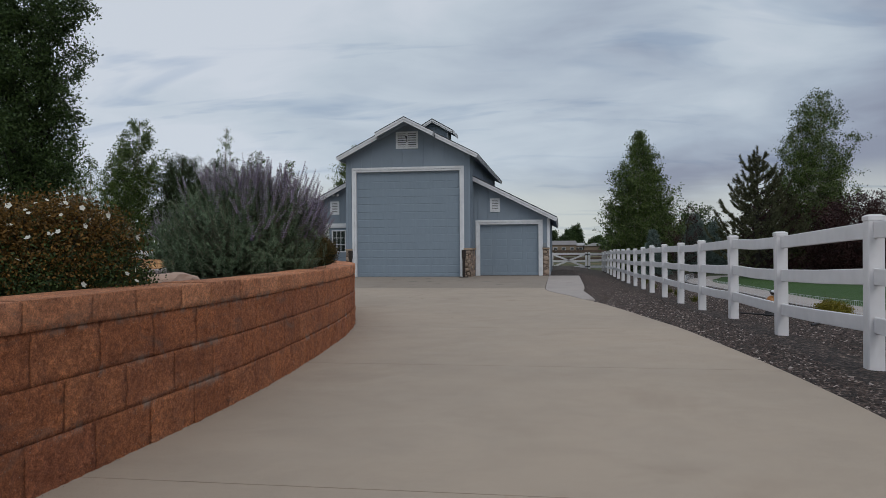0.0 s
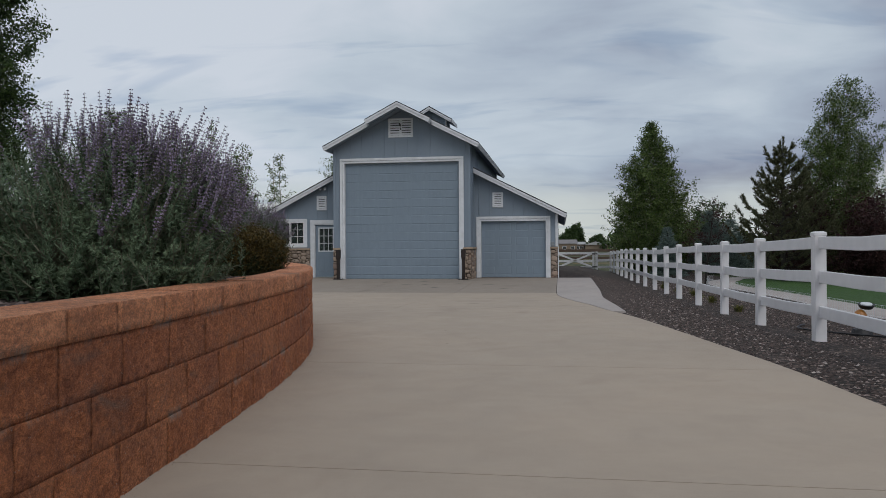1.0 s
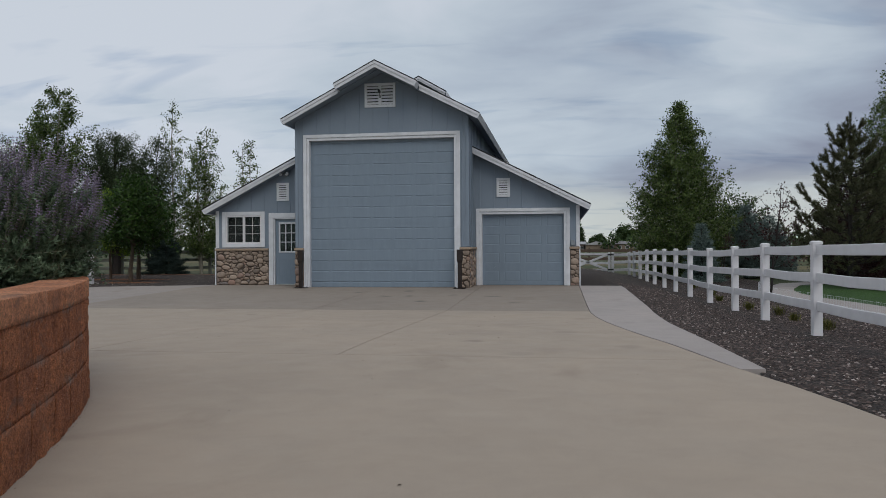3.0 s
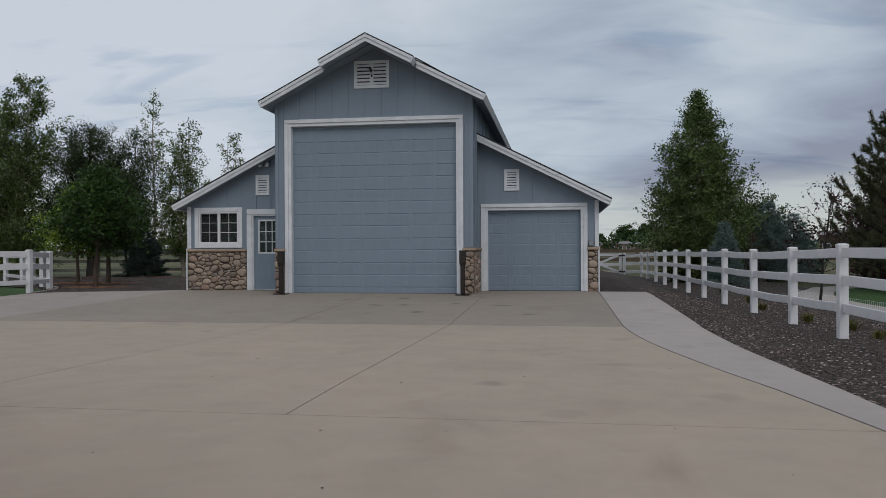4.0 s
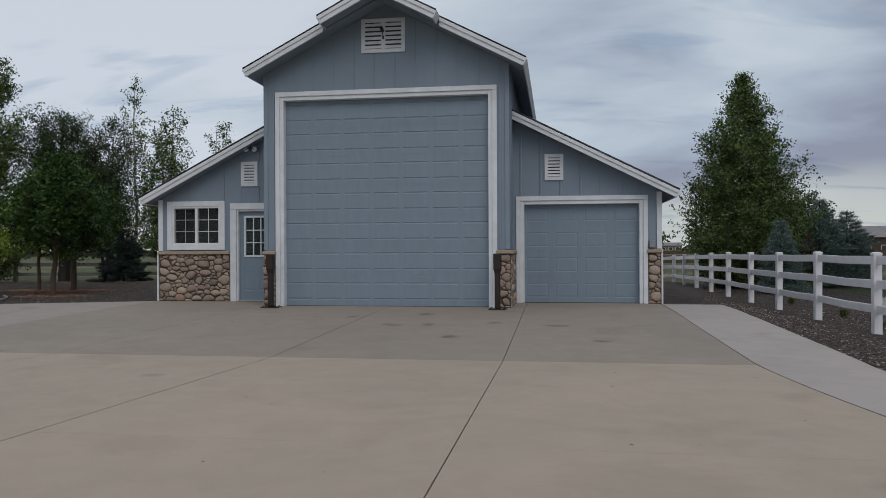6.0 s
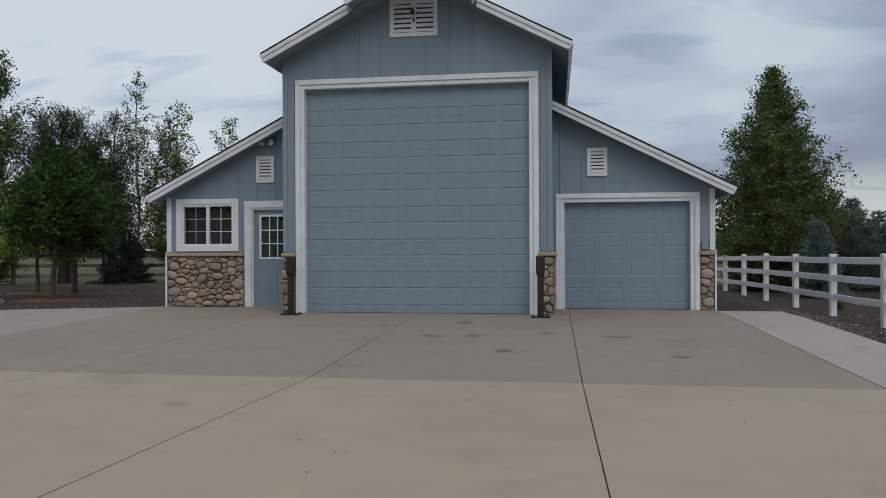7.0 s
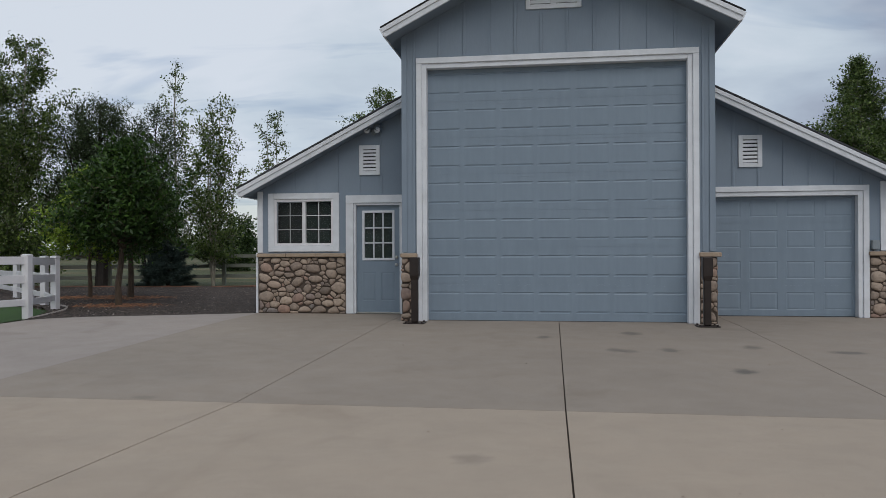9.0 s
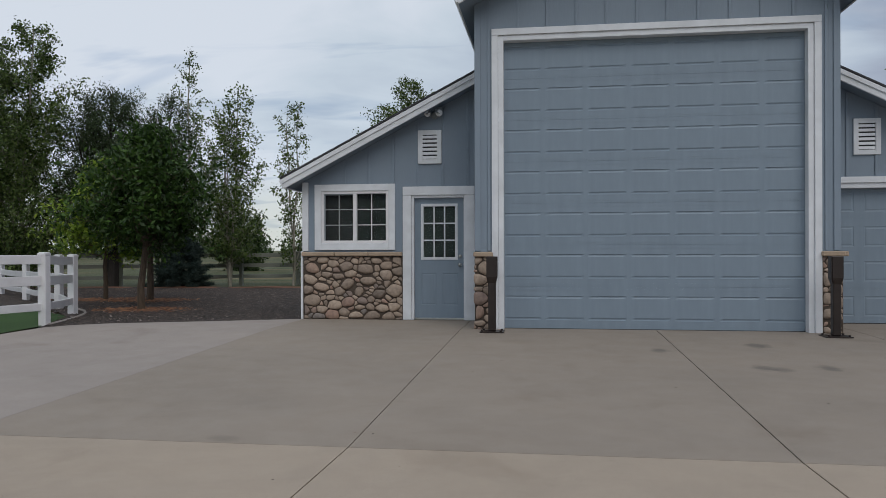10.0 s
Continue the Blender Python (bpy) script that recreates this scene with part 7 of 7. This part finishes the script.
def build_hose():
    """A black hose looping out on the gravel behind the fence."""
    bm = bmesh.new()
    pts = [Vector((3.55 + 0.42 * math.sin(0.24 * k), 11.3 + 0.16 * k, right_gravel_height(3.5, 11.3 + 0.16 * k) + 0.025)) for k in range(26)]
    tube(bm, pts, [0.014] * 26, 6)
    tagged(part("garden_hose", bm, plain("black_rubber", (0.018, 0.018, 0.020), 0.45, 0, 0.2, 5, 60, 0.1)), "black garden hose lying on the gravel", "hose")


build_hose()


# ---- flat rocks in the planter ----
def build_rock(at, size, seed, label):
    rng = random.Random(seed)
    bm = bmesh.new()
    bmesh.ops.create_icosphere(bm, subdivisions=3, radius=1.0)
    for v in bm.verts:
        k = 1 + rng.uniform(-0.09, 0.09) + 0.14 * math.sin(2.3 * v.co.x + seed) * math.cos(3.1 * v.co.y)
        v.co = Vector((at[0] + v.co.x * size[0] * k, at[1] + v.co.y * size[1] * k, at[2] + min(0.75 + 0.25 * v.co.x * 0.6, max(-0.5, v.co.z)) * size[2] * k))
    ob = part("landscape_rock", bm, plain("pale_rock", (0.44, 0.305, 0.235), 0.9, 0, 0.25, 4, 30, 0.6) if seed == 1 else bpy.data.materials["pale_rock"])
    return tagged(ob, label, "rock", "planter rocks")


build_rock((-2.43, 4.60, 0.87), (0.19, 0.27, 0.085), 1, "flat pale landscape rock set in the mulch")
build_rock((-4.36, 12.6, 0.86), (0.15, 0.22, 0.09), 2, "flat pale landscape rock beside the rounded bush")
build_rock((-3.85, 11.9, 0.86), (0.09, 0.14, 0.06), 3, "small pale landscape rock in the mulch")


# ---- loose stones on the gravel ----
def scatter(name, x, y, height, r, stops, label, category, seed, high=0.5, long=1.0):
    """Small faceted bits lying on a surface, too many to count."""
    rng = np.random.default_rng(seed)
    n = len(x)
    z = np.array([height(a, b) for a, b in zip(x, y)]) + r * 0.3
    unit = np.array([(long, 0, 0), (0, 1, 0), (-long, 0, 0), (0, -1, 0), (0, 0, high)])
    tri = np.array([(0, 1, 4), (1, 2, 4), (2, 3, 4), (3, 0, 4)])
    jig = unit[None] * r[:, None, None] * rng.uniform(0.6, 1.4, (n, 5, 1))
    jig[:, 4, :2] += rng.uniform(-0.4, 0.4, (n, 2)) * r[:, None]
    a = rng.uniform(0, math.tau, n)
    c, s = np.cos(a)[:, None], np.sin(a)[:, None]
    v = np.stack([jig[:, :, 0] * c - jig[:, :, 1] * s + x[:, None], jig[:, :, 0] * s + jig[:, :, 1] * c + y[:, None], jig[:, :, 2] + z[:, None]], axis=2)
    f = (tri[None] + 5 * np.arange(n)[:, None, None]).reshape(-1, 3)
    m = Nodes(name)
    m.set(m.ramp(m.island(), stops), 0.9)
    tagged(raw(name, v.reshape(-1, 3), f, m.mat), label, category, kind="stuff")


def scatter_all():
    rng = np.random.default_rng(77)
    n = 46000
    y = 2.5 + 32 * rng.uniform(0, 1, n) ** 1.35
    e = np.interp(y, [p[1] for p in EDGE_RIGHT[:-1]] + [15.4, 21.3, 23.6, 30.9], [p[0] for p in EDGE_RIGHT[:-1]] + [0.78, 0.66, 0.86, 0.82])
    x = e + 0.02 + rng.uniform(0, 1, n) * (4.35 - e)
    scatter("loose_gravel", x, y, right_gravel_height, rng.uniform(0.007, 0.017, n) * (1 + 0.018 * y), [(0.0, (0.012, 0.008, 0.007)), (0.48, (0.052, 0.034, 0.028)), (0.84, (0.135, 0.098, 0.084)), (0.95, (0.28, 0.225, 0.20)), (1.0, (0.50, 0.44, 0.40))], "loose dark brown and grey gravel stones", "gravel", 78)
    n = 15000
    y = rng.uniform(1.5, 14.5, n)
    face = np.interp(y, [p[1] for p in WALL_LINE if p[1] < 15.2], [p[0] for p in WALL_LINE if p[1] < 15.2]) - 0.30
    back = np.interp(y, [p[1] for p in CURB], [p[0] for p in CURB]) + 0.06
    x = face + (back - face) * rng.uniform(0, 1, n)
    scatter("planter_gravel", x, y, soil_height, rng.uniform(0.010, 0.026, n), [(0.0, (0.025, 0.017, 0.015)), (0.45, (0.085, 0.060, 0.054)), (0.85, (0.17, 0.128, 0.118)), (1.0, (0.38, 0.315, 0.29))], "purple-grey and brown stones in the raised planter", "gravel", 79)
    n = 9000
    y = rng.uniform(1.5, 12.0, n)
    x = np.interp(y, [p[1] for p in CURB], [p[0] for p in CURB]) - 0.08 - rng.uniform(0, 1, n) ** 1.5 * 4.5
    scatter("wood_chips", x, y, chip_height, rng.uniform(0.012, 0.026, n), [(0.0, (0.10, 0.042, 0.014)), (0.45, (0.36, 0.16, 0.05)), (1.0, (0.66, 0.38, 0.15))], "loose orange-brown wood chips on the mulch bed", "mulch", 80, 0.3, 2.2)
    n = 9000
    x, y = rng.uniform(-22.0, -11.6, n), 29.9 + 13.0 * rng.uniform(0, 1, n) ** 1.2
    keep = (y > 31.05 - 0.375 * (-11.6 - x)) & (y > 31.2 - 1.0 * (x + 16.2))
    x, y = x[keep], y[keep]
    scatter("loose_gravel", x, y, yard_gravel_height, rng.uniform(0.012, 0.026, len(x)), [(0.0, (0.012, 0.009, 0.008)), (0.55, (0.060, 0.044, 0.038)), (0.90, (0.14, 0.108, 0.092)), (1.0, (0.34, 0.29, 0.265))], "loose dark stones on the gravel under the yard trees", "gravel", 81)
    # shredded bark raked up round the trunks
    x, y = [], []
    for tx, ty, spread in ((-15.68, 33.15, 0.34), (-17.23, 36.25, 0.42), (-18.5, 36.4, 0.36)):
        x += list(tx + rng.normal(0, spread * 1.25, 900))
        y += list(ty + rng.normal(0, spread, 900))
    x, y = np.array(x), np.array(y)
    scatter("bark_mulch", x, y, yard_gravel_height, rng.uniform(0.014, 0.034, len(x)), [(0.0, (0.08, 0.030, 0.014)), (0.5, (0.20, 0.080, 0.034)), (1.0, (0.36, 0.175, 0.080))], "shredded reddish bark mulch round the tree trunks", "mulch", 82, 0.35, 2.0)


scatter_all()


strip = [(-26.0, 42.6), (-23.5, 42.75), (-21.0, 43.25), (-18.0, 43.5), (-15.0, 44.05), (-11.6, 44.4), (-11.6, 45.45), (-26.0, 43.45)]
sheet("mulch_strip", strip, lambda x, y: -0.004 - 0.009 * max(0.0, y - 31) + 0.012 * math.sin(2.1 * x), REDMULCH, 0.8, "strip of reddish bark mulch along the back of the yard", "mulch")


# ---- litter on the concrete ----
def scatter_litter():
    """Dead leaf bits and grit: gathered along the wall's foot, a few strewn over the drive."""
    rng = np.random.default_rng(401)
    length, at = along(WALL_LINE)
    spots = []
    for s in length * rng.uniform(0.1, 0.82, 800):
        p, d, o = at(s)
        q = p + o * (0.002 + abs(rng.normal(0, 0.012)))
        spots.append((q.x, q.y, rng.uniform(0.002, 0.006)))
    for _ in range(130):
        spots.append((rng.uniform(-9.0, 0.0), rng.uniform(9.5, 28.5), rng.uniform(0.006, 0.016)))
    vs, fs = [], []
    for x, y, r in spots:
        a = rng.uniform(0, math.tau)
        k = len(vs)
        for j, (w, z) in enumerate(((1.0, 0.003), (0.45, 0.006), (1.0, 0.004), (0.5, 0.007))):
            b = a + j * math.pi / 2
            vs.append((x + math.cos(b) * r * w, y + math.sin(b) * r * w, drive_top(y) + z))
        fs.append((k, k + 1, k + 2, k + 3))
    m = Nodes("dry_litter")
    m.set(m.ramp(m.island(), [(0.0, (0.018, 0.013, 0.010)), (0.6, (0.07, 0.042, 0.024)), (1.0, (0.16, 0.10, 0.06))]), 0.9)
    tagged(raw("leaf_litter", vs, fs, m.mat), "dry brown leaf bits and grit on the concrete", "litter", kind="stuff")


scatter_litter()
